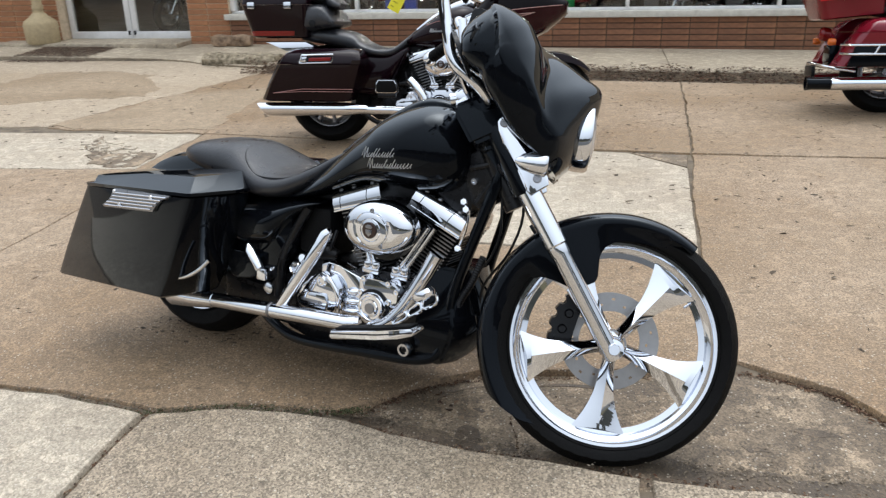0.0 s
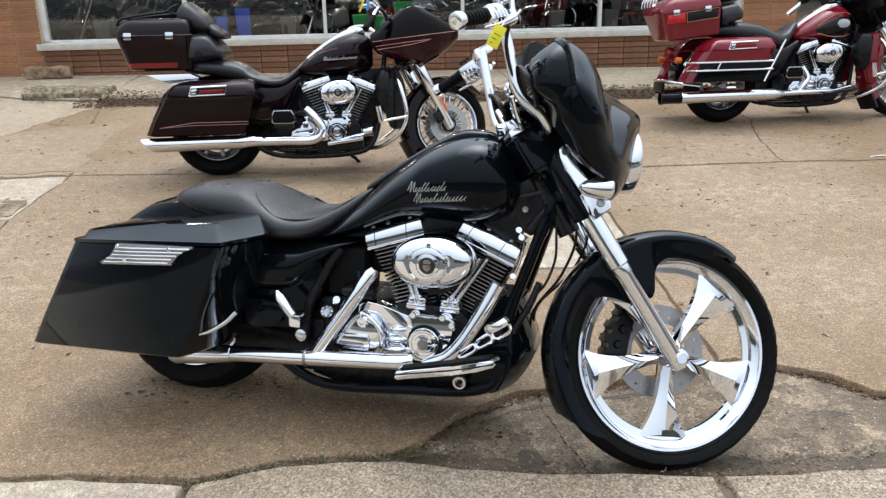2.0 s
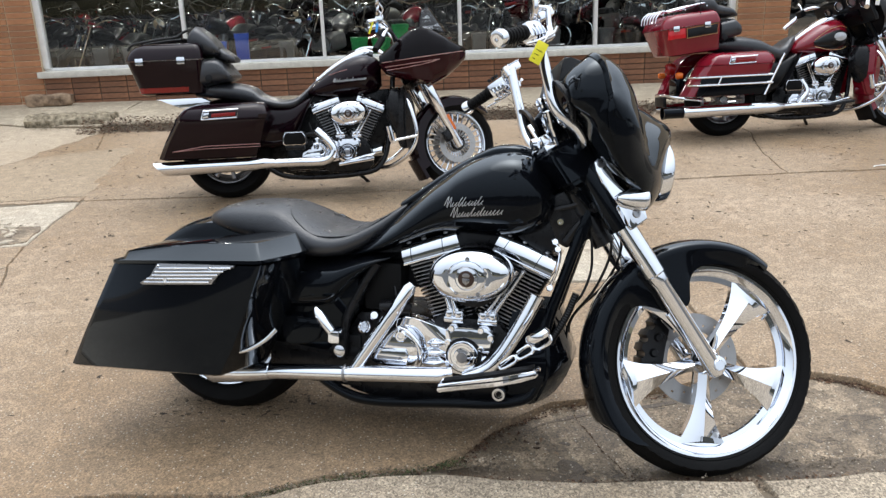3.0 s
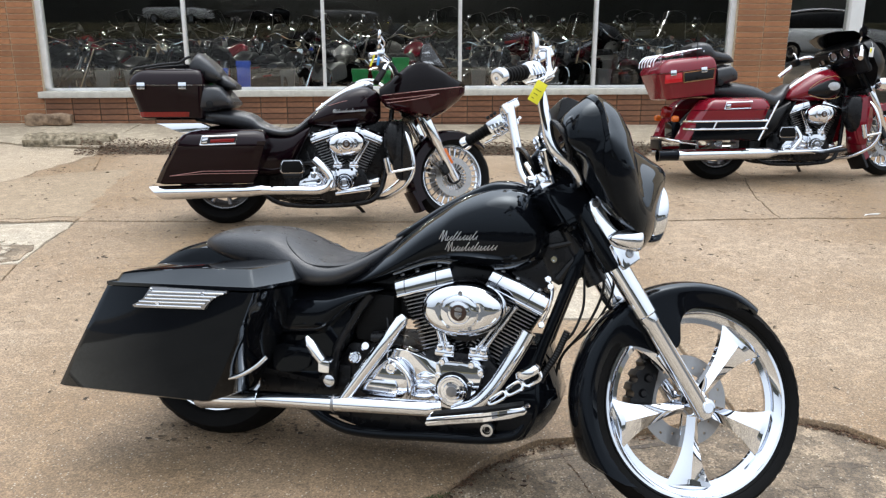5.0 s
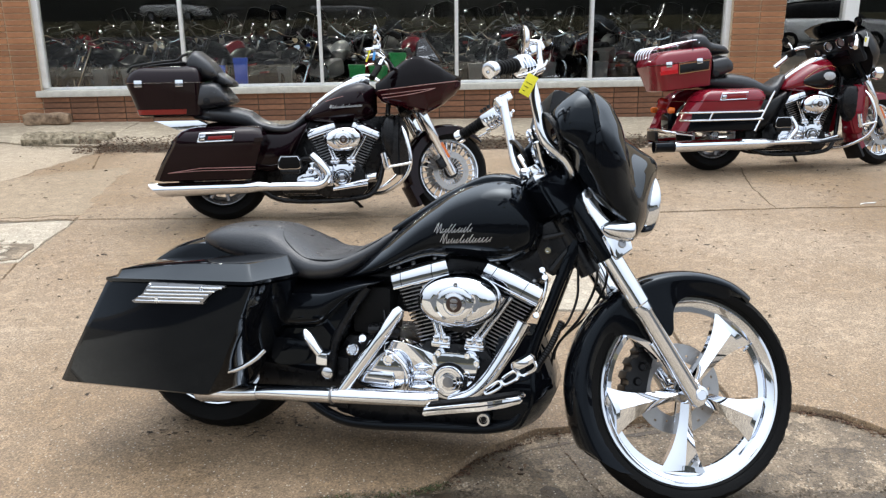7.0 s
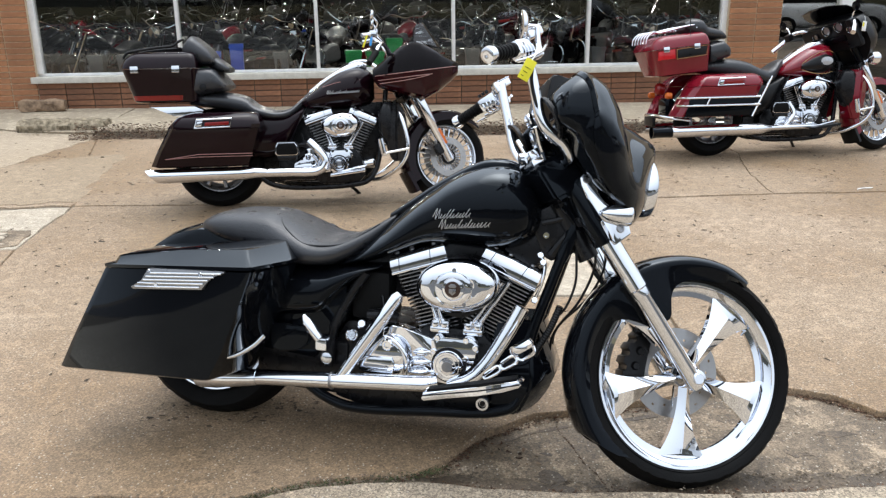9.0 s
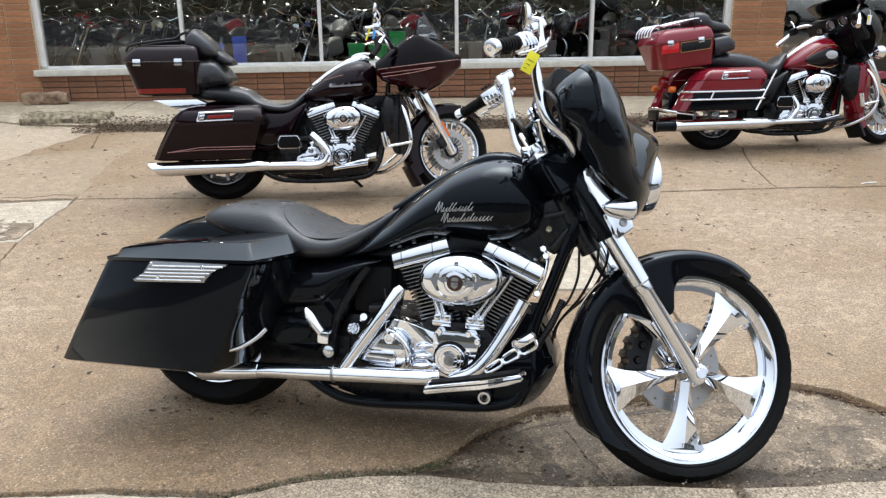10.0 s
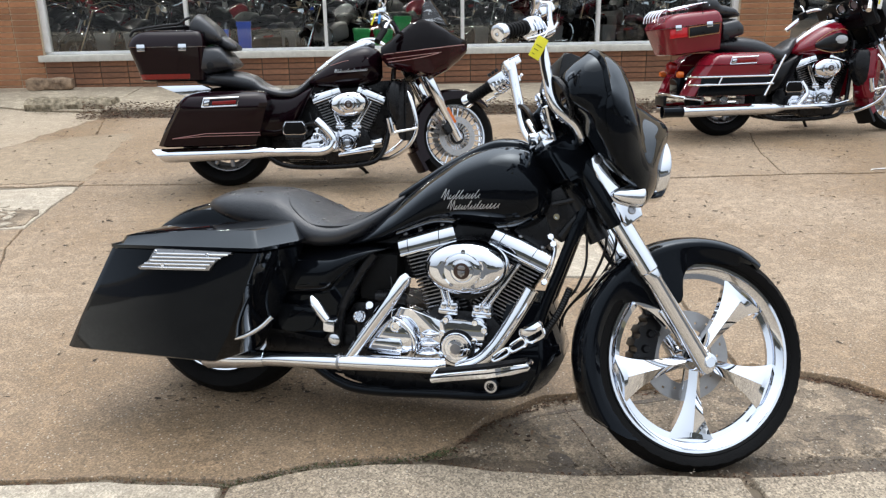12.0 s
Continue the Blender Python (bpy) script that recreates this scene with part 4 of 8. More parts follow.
for i in range(25):
    a = radians(20 + 165 * i / 24)
    R = 0.375 + 0.02 * math.sin(a)
    w = 0.125 if i < 20 else 0.125 - 0.012 * (i - 19)
    x, z = R * math.cos(a), 0.315 + R * math.sin(a)
    ux, uz = math.cos(a), math.sin(a)
    prof = [(-1, -0.11), (-1, -0.03), (-0.9, -0.008), (-0.6, 0.004), (0, 0.008), (0.6, 0.004), (0.9, -0.008), (1, -0.03), (1, -0.11), (0.96, -0.11), (0.9, -0.03), (0, -0.006), (-0.9, -0.03), (-0.96, -0.11)]
    rings.append([(x + ux * d, w * y, z + uz * d) for y, d in prof])
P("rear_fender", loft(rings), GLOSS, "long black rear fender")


def bag(side):
    """A stretched saddlebag that flares down and back."""
    s = side
    def ring(z, xr, xf, yo, corner=0.10, inn=0.19):
        return [(xr, s * inn, z), (xr - 0.005, s * (yo - 0.01), z), (xr + 0.02, s * yo, z), (xf - corner, s * yo, z), (xf - corner + 0.02, s * (yo - 0.006), z), (xf, s * (yo - 0.15), z), (xf, s * inn, z)]
    rows = [ring(0.222, -0.412, 0.215, 0.392, 0.08), ring(0.232, -0.410, 0.225, 0.41, 0.08), ring(0.34, -0.352, 0.275, 0.413, 0.08), ring(0.47, -0.28, 0.33, 0.413, 0.08), ring(0.597, -0.212, 0.385, 0.408, 0.08)]
    for k in (0, 1):
        rows[k] = [(x, y, z + 0.018 * (x + 0.415) / 0.6) for x, y, z in rows[k]]
    rows[4] = [(x, y, z + 0.03 * (x + 0.21) / 0.65) for x, y, z in rows[4]]
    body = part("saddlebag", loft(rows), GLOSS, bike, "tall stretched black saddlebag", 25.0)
    rim_ = [(-0.212, 0.18), (-0.217, 0.402), (-0.192, 0.412), (0.05, 0.412), (0.312, 0.412), (0.332, 0.406), (0.392, 0.262), (0.392, 0.18)]
    foot = [(-0.178, 0.18), (-0.182, 0.395), (-0.166, 0.406), (0.05, 0.408), (0.308, 0.408), (0.327, 0.402), (0.386, 0.262), (0.386, 0.18)]
    crest = [(-0.165, 0.18, 0.640), (-0.170, 0.385, 0.640), (-0.155, 0.398, 0.640), (0.05, 0.352, 0.668), (0.272, 0.350, 0.684), (0.288, 0.345, 0.684), (0.345, 0.245, 0.692), (0.345, 0.18, 0.695)]
    deck = [(-0.12, 0.185, 0.650), (-0.12, 0.33, 0.649), (-0.11, 0.34, 0.648), (0.05, 0.31, 0.673), (0.255, 0.31, 0.688), (0.265, 0.305, 0.688), (0.31, 0.23, 0.696), (0.31, 0.185, 0.698)]
    lid = [[(x, s * y, z + 0.035 * (x + 0.21) / 0.65) for x, y in row] for z, row in ((0.600, rim_), (0.611, rim_), (0.614, foot))]
    lid += [[(x, s * y, z) for x, y, z in row] for row in (crest, deck)]
    lidm = loft(lid)
    bmesh.ops.bevel(lidm, geom=[e for e in lidm.edges if len(e.link_faces) == 2 and e.calc_face_angle(0.0) > 0.3], offset=0.003, segments=2, affect="EDGES")
    part("lid", lidm, GLOSS, body, "", 22.0)
    if s < 0:
        pl = prism([(-0.105, 0.545), (-0.095, 0.538), (0.165, 0.556), (0.175, 0.578), (0.20, 0.602), (0.245, 0.615), (0.243, 0.622), (-0.035, 0.612), (-0.045, 0.595), (-0.06, 0.568)], -0.424, -0.408, 0.003)
        P("handle", pl, STEEL, "ribbed billet latch plate", body)
    return body


bag(-1)
bag(1)
hb = bmesh.new()
for k in range(5):
    z = 0.554 + 0.0125 * k
    x0, x1 = -0.085 + 0.011 * k + (0.01 if k > 1 else 0), 0.155 + 0.012 * k + 0.004 * k * k * 0.5
    join(hb, tube([(x0, -0.4255, z - 0.006), (x1, -0.4255, z + 0.010)], 0.0032, 8))
P("handle_ribs", hb, CHROME, "bright raised ribs on the latch plate")
for x, z in ((-0.03, 0.603), (0.16, 0.607), (-0.005, 0.562)):
    P("latch_bolt", bolt((x, -0.425, z), (0, -1, 0), 0.006, 0.005), CHROME)

# seat, tank, dash, side cover
seat = hull_x([(-0.05, 0.715, 0.70, 0.05), (-0.02, 0.742, 0.69, 0.11), (0.05, 0.768, 0.665, 0.15), (0.15, 0.777, 0.64, 0.16), (0.245, 0.775, 0.615, 0.165), (0.33, 0.742, 0.60, 0.185), (0.42, 0.703, 0.60, 0.20),
               (0.51, 0.702, 0.615, 0.185), (0.60, 0.74, 0.66, 0.13), (0.66, 0.775, 0.72, 0.085), (0.69, 0.79, 0.77, 0.05)], 2.7, 36, 6)
seat = P("seat", seat, LEATHER, "low black leather two-up seat")
sm = bmesh.new()
rows_ = [(0.10, 0.773, 0.652, 0.155), (0.245, 0.775, 0.615, 0.165), (0.33, 0.742, 0.60, 0.185), (0.42, 0.703, 0.60, 0.20), (0.51, 0.702, 0.615, 0.185)]
for x0, x1 in ((0.16, 0.20),):
    pts = []
    for i in range(21):
        q = -0.95 + 1.9 * i / 20
        x = x0 + (x1 - x0) * abs(q) ** 1.5
        for a, b in zip(rows_, rows_[1:]):
            if a[0] <= x <= b[0]:
                t = (x - a[0]) / (b[0] - a[0])
                top_, bot_, w_ = (a[k] + (b[k] - a[k]) * t for k in (1, 2, 3))
        pts.append((x, w_ * q, (top_ + bot_) / 2 + (top_ - bot_) / 2 * (1 - abs(q) ** 2.7) ** (1 / 2.7) - 0.001))
    tube(pts, 0.0032, 6, sm)
seat_rows = [(0.245, 0.775, 0.615, 0.165), (0.33, 0.742, 0.60, 0.185), (0.42, 0.703, 0.60, 0.20), (0.51, 0.702, 0.615, 0.185), (0.60, 0.74, 0.66, 0.13), (0.66, 0.775, 0.72, 0.085)]
for sgn in (-1, 1):
    pts = []
    for x, q in ((0.262, 0.0), (0.268, 0.30), (0.280, 0.52), (0.305, 0.70), (0.345, 0.82), (0.40, 0.87), (0.47, 0.885), (0.54, 0.88), (0.60, 0.84), (0.645, 0.80)):
        top_, bot_, w_ = (ease(x, [(r[0], r[k]) for r in seat_rows]) for k in (1, 2, 3))
        pts.append((x, sgn * w_ * q, (top_ + bot_) / 2 + (top_ - bot_) / 2 * (1 - q ** 2.7) ** (1 / 2.7) - 0.0006))
    tube(curve(pts, 5), 0.0030, 6, sm)
P("seam", sm, PLASTIC, "", seat)
tank = hull_x([(0.52, 0.640, 0.612, 0.150), (0.57, 0.672, 0.618, 0.168), (0.64, 0.735, 0.632, 0.176), (0.72, 0.806, 0.662, 0.176), (0.82, 0.884, 0.694, 0.174), (0.92, 0.945, 0.696, 0.180), (1.02, 0.975, 0.690, 0.182),
               (1.10, 0.968, 0.698, 0.170), (1.16, 0.925, 0.725, 0.135), (1.195, 0.875, 0.77, 0.075), (1.205, 0.84, 0.80, 0.02)], 2.3, 44, 6)
for v in tank.verts:
    top_ = ease(v.co.x, [(0.52, 0.640), (0.57, 0.672), (0.64, 0.735), (0.72, 0.806), (0.82, 0.884), (0.92, 0.945)])
    bot_ = ease(v.co.x, [(0.52, 0.612), (0.57, 0.618), (0.64, 0.632), (0.72, 0.662), (0.82, 0.694), (0.92, 0.696)])
    k = max(0.0, min(1.0, (0.88 - v.co.x) / 0.2))
    t = max(0.0, min(1.0, (v.co.z - bot_) / (top_ - bot_)))
    v.co.y *= 1 + k * (0.10 - 0.50 * t)
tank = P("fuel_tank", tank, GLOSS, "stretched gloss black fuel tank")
dash = hull_x([(0.66, 0.79, 0.76, 0.02), (0.74, 0.845, 0.80, 0.042), (0.86, 0.925, 0.87, 0.05), (0.98, 0.985, 0.93, 0.055), (1.06, 0.992, 0.94, 0.05), (1.11, 0.975, 0.94, 0.03)], 3.0, 24, 5)
P("dash_console", dash, GLOSS, "", tank)


def on_tank(x, z):
    """Half width of the tank's side at x, z."""
    k = [(0.72, 0.806, 0.662, 0.176), (0.82, 0.884, 0.694, 0.174), (0.92, 0.945, 0.696, 0.180), (1.02, 0.975, 0.690, 0.182), (1.10, 0.968, 0.698, 0.170)]
    for a, b in zip(k, k[1:]):
        if a[0] <= x <= b[0]:
            t = (x - a[0]) / (b[0] - a[0])
            top, bot, w = (a[i] + (b[i] - a[i]) * t for i in (1, 2, 3))
            u = min(0.99, abs((z - (top + bot) / 2) / ((top - bot) / 2)))
            return w * (1 - u ** 2.3) ** (1 / 2.3)
    return 0.17


def strokes(x0, x1, z0, tall, slope, seed):
    """A running line of slanted loops, tall strokes among low ones."""
    rng = random.Random(seed)
    pts = [(x0 - 0.25 * tall, z0 + 0.1 * tall), (x0 + 0.2 * tall, z0 + tall), (x0, z0 - 0.1 * tall), (x0 + 0.5 * tall, z0 + 0.95 * tall), (x0 + 0.35 * tall, z0)]
    x = x0 + 0.5 * tall
    while x < x1:
        h = tall * rng.choice((0.36, 0.40, 0.44, 0.48, 0.85))
        base = z0 + slope * (x - x0)
        pts += [(x + h * 0.40, base + h * 0.8), (x + h * 0.52, base + h), (x + h * 0.30, base + h * 0.7), (x + tall * 0.04, base + 0.1 * h), (x + tall * 0.12, base)]
        x += tall * rng.uniform(0.26, 0.40)
    return [(q.x, q.z) for q in curve([(u, 0, v) for u, v in pts], 4)]


deco = bmesh.new()
for x0, x1, z0, seed in ((0.868, 0.985, 0.803, 3), (0.888, 1.045, 0.770, 8)):
    tube([(x, -on_tank(x, z) - 0.0008, z) for x, z in strokes(x0, x1, z0, 0.033, 0.10, seed)], 0.0012, 5, deco)
P("tank_emblem", deco, SILVER, "two slanting rows of flowing silver strokes on the tank side", tank)
cover = hull_x([(0.27, 0.590, 0.412, 0.165), (0.33, 0.600, 0.412, 0.204), (0.41, 0.610, 0.422, 0.212), (0.47, 0.615, 0.440, 0.210), (0.52, 0.618, 0.498, 0.202), (0.57, 0.620, 0.553, 0.192), (0.62, 0.622, 0.594, 0.175), (0.665, 0.624, 0.614, 0.148)], 3.0, 44, 6)
for v in cover.verts:
    # a broad shoulder falls from the seat to the flat side
    low = ease(v.co.x, [(0.27, 0.530), (0.41, 0.548), (0.47, 0.556), (0.57, 0.590), (0.665, 0.618)])
    if v.co.z > low:
        v.co.y *= 1 - 0.16 * min(1.0, (v.co.z - low) / 0.05) ** 1.3
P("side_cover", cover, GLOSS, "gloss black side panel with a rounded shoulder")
P("lower_cover", prism([(0.283, 0.405), (0.286, 0.335), (0.298, 0.312), (0.322, 0.303), (0.39, 0.314), (0.420, 0.333), (0.432, 0.36), (0.434, 0.402), (0.36, 0.408)], -0.196, -0.14, 0.007, seg=3), GLOSS, "gloss black lower side cover")
P("battery_box", prism([(0.22, 0.30), (0.44, 0.28), (0.56, 0.45), (0.56, 0.58), (0.26, 0.58)], -0.165, 0.165, 0.02), GLOSS)
fm = tube(curve([(0.62, -0.145, 0.60), (0.57, -0.15, 0.52), (0.51, -0.155, 0.40), (0.49, -0.155, 0.26)], 6), 0.017, 12)
P("frame_tube", fm, POWDER)
for s in (-1, 1):
    P("frame_rail", tube(curve([(0.36, s * 0.13, 0.20), (0.48, s * 0.14, 0.135), (0.60, s * 0.145, 0.115), (0.85, s * 0.145, 0.135), (1.08, s * 0.14, 0.16), (1.160, s * 0.125, 0.22), (1.184, s * 0.105, 0.41), (1.243, s * 0.090, 0.605), (1.303, s * 0.070, 0.795)], 6), 0.0185, 14), GLOSS)
P("swingarm", prism([(0.02, 0.29), (0.02, 0.34), (0.50, 0.33), (0.50, 0.26)], -0.15, -0.12, 0.008), POWDER)
P("belly_pan", prism([(0.50, 0.14), (0.62, 0.11), (1.10, 0.14), (1.16, 0.20), (0.50, 0.22)], -0.12, 0.12, 0.01), POWDER)
P("lower_frame", prism([(0.20, 0.20), (0.30, 0.155), (0.55, 0.15), (0.55, 0.34), (0.30, 0.34), (0.20, 0.30)], -0.13, 0.13, 0.012), POWDER, "black lower frame and swingarm pivot")
P("kickstand", tube([(0.72, 0.15, 0.14), (0.80, 0.24, 0.06), (0.90, 0.31, -0.035)], [0.016, 0.013, 0.012], 10), POWDER)
P("bag_rail", tube(curve([(0.145, -0.33, 0.318), (0.19, -0.36, 0.316), (0.25, -0.36, 0.332), (0.305, -0.35, 0.366), (0.34, -0.34, 0.402)], 5), 0.008, 10), CHROME, "chrome bag guard bar")
# thin bar modelled in place of the highlight along the bag's corner edge
P("bag_rail", tube(curve([(0.15, -0.34, 0.33), (0.165, -0.36, 0.38), (0.19, -0.36, 0.43), (0.235, -0.33, 0.47)], 5), 0.005, 8), CHROME, "thin chrome bar standing in for the bag corner's highlight")
engine(bike, 0, 0, CHROME)

# chin spoiler, neck
chin = loft([[(1.06, -w, z), (x0, -w, z), (x1, -w * 0.55, z), (x1, w * 0.55, z), (x0, w, z), (1.06, w, z)] for z, x0, x1, w in ((0.150, 1.145, 1.172, 0.125), (0.178, 1.165, 1.207, 0.140), (0.235, 1.190, 1.245, 0.145), (0.288, 1.200, 1.266, 0.142), (0.335, 1.195, 1.252, 0.132), (0.405, 1.19, 1.230, 0.11), (0.47, 1.20, 1.215, 0.09))])
bmesh.ops.bevel(chin, geom=list(chin.edges), offset=0.008, segments=2, affect="EDGES")
P("chin_spoiler", chin, GLOSS, "pointed gloss black chin spoiler")
neck = prism([(1.17, 0.77), (1.185, 0.835), (1.285, 0.885), (1.365, 0.885), (1.392, 0.80), (1.368, 0.735), (1.33, 0.722), (1.28, 0.700), (1.235, 0.668), (1.205, 0.685)], -0.072, 0.06, 0.012)
neck = P("neck_casting", neck, POWDER, "black steering neck casting")
P("rib", tube(curve([(1.20, -0.074, 0.795), (1.26, -0.077, 0.812), (1.31, -0.077, 0.835), (1.37, -0.074, 0.87)], 5), 0.010, 8), POWDER, "", neck)
P("rib", tube(curve([(1.235, -0.072, 0.69), (1.27, -0.078, 0.745), (1.305, -0.074, 0.79)], 5), [0.018, 0.006], 8), POWDER, "", neck)
P("cable", tube(curve([(1.312, -0.078, 0.80), (1.317, -0.080, 0.69), (1.318, -0.082, 0.607), (1.294, -0.088, 0.530), (1.264, -0.097, 0.490)], 6), 0.0042, 8), PLASTIC)
P("neck_gusset", prism([(1.309, 0.806), (1.268, 0.735), (1.234, 0.630), (1.252, 0.605), (1.290, 0.685), (1.316, 0.752)], -0.094, -0.076, 0.005), GLOSS, "black welded gusset")
P("oil_line", tube(curve([(1.196, -0.112, 0.700), (1.222, -0.115, 0.668), (1.214, -0.115, 0.605), (1.192, -0.112, 0.548)], 5), 0.005, 8), CHROME, "thin bent chrome oil line")
for x, z in ((1.214, 0.672), (1.192, 0.546), (1.205, 0.695)):
    P("union_nut", lathe([(0.0, -0.010), (0.010, -0.009), (0.010, 0.009), (0.0, 0.010)], (x, -0.115, z), (0.3, -1, 0.4), 6), CHROME)
for y, bend in ((-0.04, 0.045), (0.03, 0.07)):
    P("cable", tube(curve([(1.30, y, 0.86), (1.33 + bend, y - 0.01, 0.70), (1.29 + bend, y, 0.55), (1.25, y, 0.42), (1.24, y, 0.30)], 5), 0.0045, 8), PLASTIC)
for x, z in ((1.216, 0.756), (1.299, 0.868), (1.36, 0.797)):
    P("frame_bolt", bolt((x, -0.072, z), (0, -1, 0), 0.010, 0.009), CHROME)
ribs = [0.0105 if k % 2 else 0.0125 for k in range(61)]
pts = curve([(1.275, -0.10, 0.53), (1.245, -0.105, 0.45), (1.205, -0.105, 0.375), (1.195, -0.10, 0.33)], 20)
P("conduit", tube(pts[:61], ribs[:len(pts[:61])], 10), PLASTIC, "ribbed black conduit")
P("backbone", prism([(0.40, 0.44), (0.70, 0.50), (1.02, 0.56), (1.20, 0.66), (1.22, 0.76), (0.60, 0.68), (0.40, 0.60)], -0.06, 0.06, 0.015), POWDER)
P("ignition_module", block(0.56, 0.70, -0.13, 0.02, 0.43, 0.60, 0.02), RUBBER)

# exhaust
P("exhaust_pipe", tube([(0.10, -0.235, 0.20), (0.30, -0.24, 0.222), (0.54, -0.243, 0.240), (0.86, -0.235, 0.262), (0.90, -0.22, 0.268)], [0.026, 0.027, 0.027, 0.026, 0.02], 22), CHROME, "long chrome exhaust pipe")
P("muffler", tube([(0.02, -0.235, 0.19), (0.04, -0.235, 0.192), (0.16, -0.24, 0.207), (0.26, -0.241, 0.217)], [0.030, 0.038, 0.036, 0.028], 22), CHROME)
P("heat_shield", tube([(0.553, -0.238, 0.232), (0.605, -0.234, 0.310), (0.69, -0.226, 0.437), (0.757, -0.220, 0.540), (0.766, -0.216, 0.553)], [0.019, 0.021, 0.022, 0.022, 0.013], 18), CHROME, "chrome diagonal exhaust heat shield")
P("heat_shield", tube(curve([(0.945, -0.222, 0.258), (1.013, -0.228, 0.292), (1.060, -0.225, 0.341), (1.098, -0.218, 0.402), (1.135, -0.21, 0.470), (1.168, -0.20, 0.540)], 6), [0.022, 0.024], 18), CHROME, "chrome front header heat shield")
P("gasket", lathe([(0.03, -0.004), (0.031, 0.0), (0.03, 0.004)], (0.54, -0.243, 0.24), (1, 0, 0.06), 20), STEEL)

# floorboard, pedal, pegs
board = P("floorboard", prism([(0.890, 0.258), (0.900, 0.252), (1.07, 0.290), (1.15, 0.312), (1.195, 0.328), (1.205, 0.342), (1.192, 0.352), (1.15, 0.340), (1.07, 0.318), (0.895, 0.280)], -0.365, -0.305, 0.005), CHROME, "chrome-edged rider floorboard")
P("pad", prism([(0.905, 0.282), (1.07, 0.318), (1.185, 0.350), (1.185, 0.357), (1.07, 0.325), (0.905, 0.288)], -0.355, -0.315, 0.002), RUBBER, "", board)
P("edge_line", prism([(0.894, 0.268), (1.07, 0.304), (1.198, 0.339), (1.198, 0.343), (1.07, 0.308), (0.894, 0.272)], -0.3670, -0.364), POWDER, "", board)
P("floorboard", prism([(0.875, 0.235), (0.885, 0.228), (1.06, 0.262), (1.185, 0.305), (1.18, 0.325), (1.06, 0.283), (0.88, 0.252)], 0.27, 0.385, 0.005), CHROME)
pedal = bmesh.new()
a0, a1 = Vector((1.066, -0.275, 0.318)), Vector((1.222, -0.275, 0.434))
d = (a1 - a0).normalized()
nrm = Vector((-d.z, 0.35, d.x)).normalized()


def eye(t0, t1, wide0, wide1):
    """A closed slot of round bar between two places along the pedal."""
    L = (a1 - a0).length
    pts = []
    for i in range(25):
        q = 2 * math.pi * i / 24
        c, sn = math.cos(q), math.sin(q)
        t = (t0 + t1) / 2 + (t1 - t0) / 2 * math.copysign(abs(c) ** 0.55, c)
        wd = wide0 + (wide1 - wide0) * (t - t0) / (t1 - t0)
        pts.append(a0 + d * (t * L) + nrm * (wd * math.copysign(abs(sn) ** 0.7, sn)))
    tube(pts, 0.0055, 8, pedal)


eye(0.02, 0.34, 0.007, 0.011)
eye(0.36, 0.66, 0.011, 0.014)
eye(0.68, 1.0, 0.014, 0.017)
pedal = P("brake_pedal", pedal, CHROME, "slotted chrome brake pedal")
P("pedal_pad", moved(lathe([(0.0, -0.012), (0.028, -0.012), (0.032, 0.0), (0.028, 0.012), (0.0, 0.012)], (0, 0, 0), (0, 0, 1), 24), Matrix.Translation((1.188, -0.298, 0.440)) @ pose(0, 0, 0, 0, -32, 0) @ Matrix.Diagonal((1.3, 1.0, 1.0, 1))), CHROME, "", pedal)
mount = P("peg_mount", lathe([(0.022, 0), (0.024, 0.022), (0.021, 0.030), (0.014, 0.030), (0.011, 0.022), (0, 0.022)], (1.045, -0.15, 0.195), (0, -1, 0), 26), ALLOY)
P("bolt", bolt((1.045, -0.172, 0.195), (0, -1, 0), 0.008, 0.006), POWDER, "", mount)
peg = P("passenger_peg", tube([(0.44, -0.255, 0.455), (0.455, -0.26, 0.44), (0.50, -0.26, 0.385)], [0.012, 0.019, 0.017], 14), CHROME, "folded chrome passenger peg")
P("clevis", block(0.487, 0.527, -0.265, -0.20, 0.345, 0.388, 0.006), CHROME, "", peg)
P("clevis_bolt", lathe([(0.02, 0), (0.02, 0.012), (0.012, 0.016), (0, 0.016)], (0.515, -0.225, 0.312), (0, -1, 0), 20), ALLOY, "", peg)
cap_ = lathe([(0.0, 0.030), (0.012, 0.030), (0.017, 0.022), (0.018, 0.0)], (0.613, -0.155, 0.420), (0.25, -1, 0.35), 20)
P("linkage_cap", cap_, CHROME, "chrome cap nut")
P("linkage_ring", lathe([(0.022, 0.0), (0.022, 0.014), (0.018, 0.018), (0.014, 0.014), (0.014, 0.0)], (0.578, -0.160, 0.380), (0.1, -1, 0.3), 22), CHROME, "chrome ring under the side panel")

# ---- steering head: turned to the left about the raked fork ----
RAKE, STEER = radians(30.4), radians(28)
f0, a0, l0 = Vector((math.cos(RAKE), 0, math.sin(RAKE))), Vector((-math.sin(RAKE), 0, math.cos(RAKE))), Vector((0, 1, 0))
ff, fl = f0 * math.cos(STEER) + l0 * math.sin(STEER), l0 * math.cos(STEER) - f0 * math.sin(STEER)
FO = Vector((1.673, -0.006, 0.318)) - 0.05 * ff
FM = Matrix(((ff.x, fl.x, a0.x, FO.x), (ff.y, fl.y, a0.y, FO.y), (ff.z, fl.z, a0.z, FO.z), (0, 0, 0, 1)))


def S(name, bm, m, label="", par=None, smooth=38.0):
    return part(name, moved(bm, FM), m, par or bike, label, smooth)


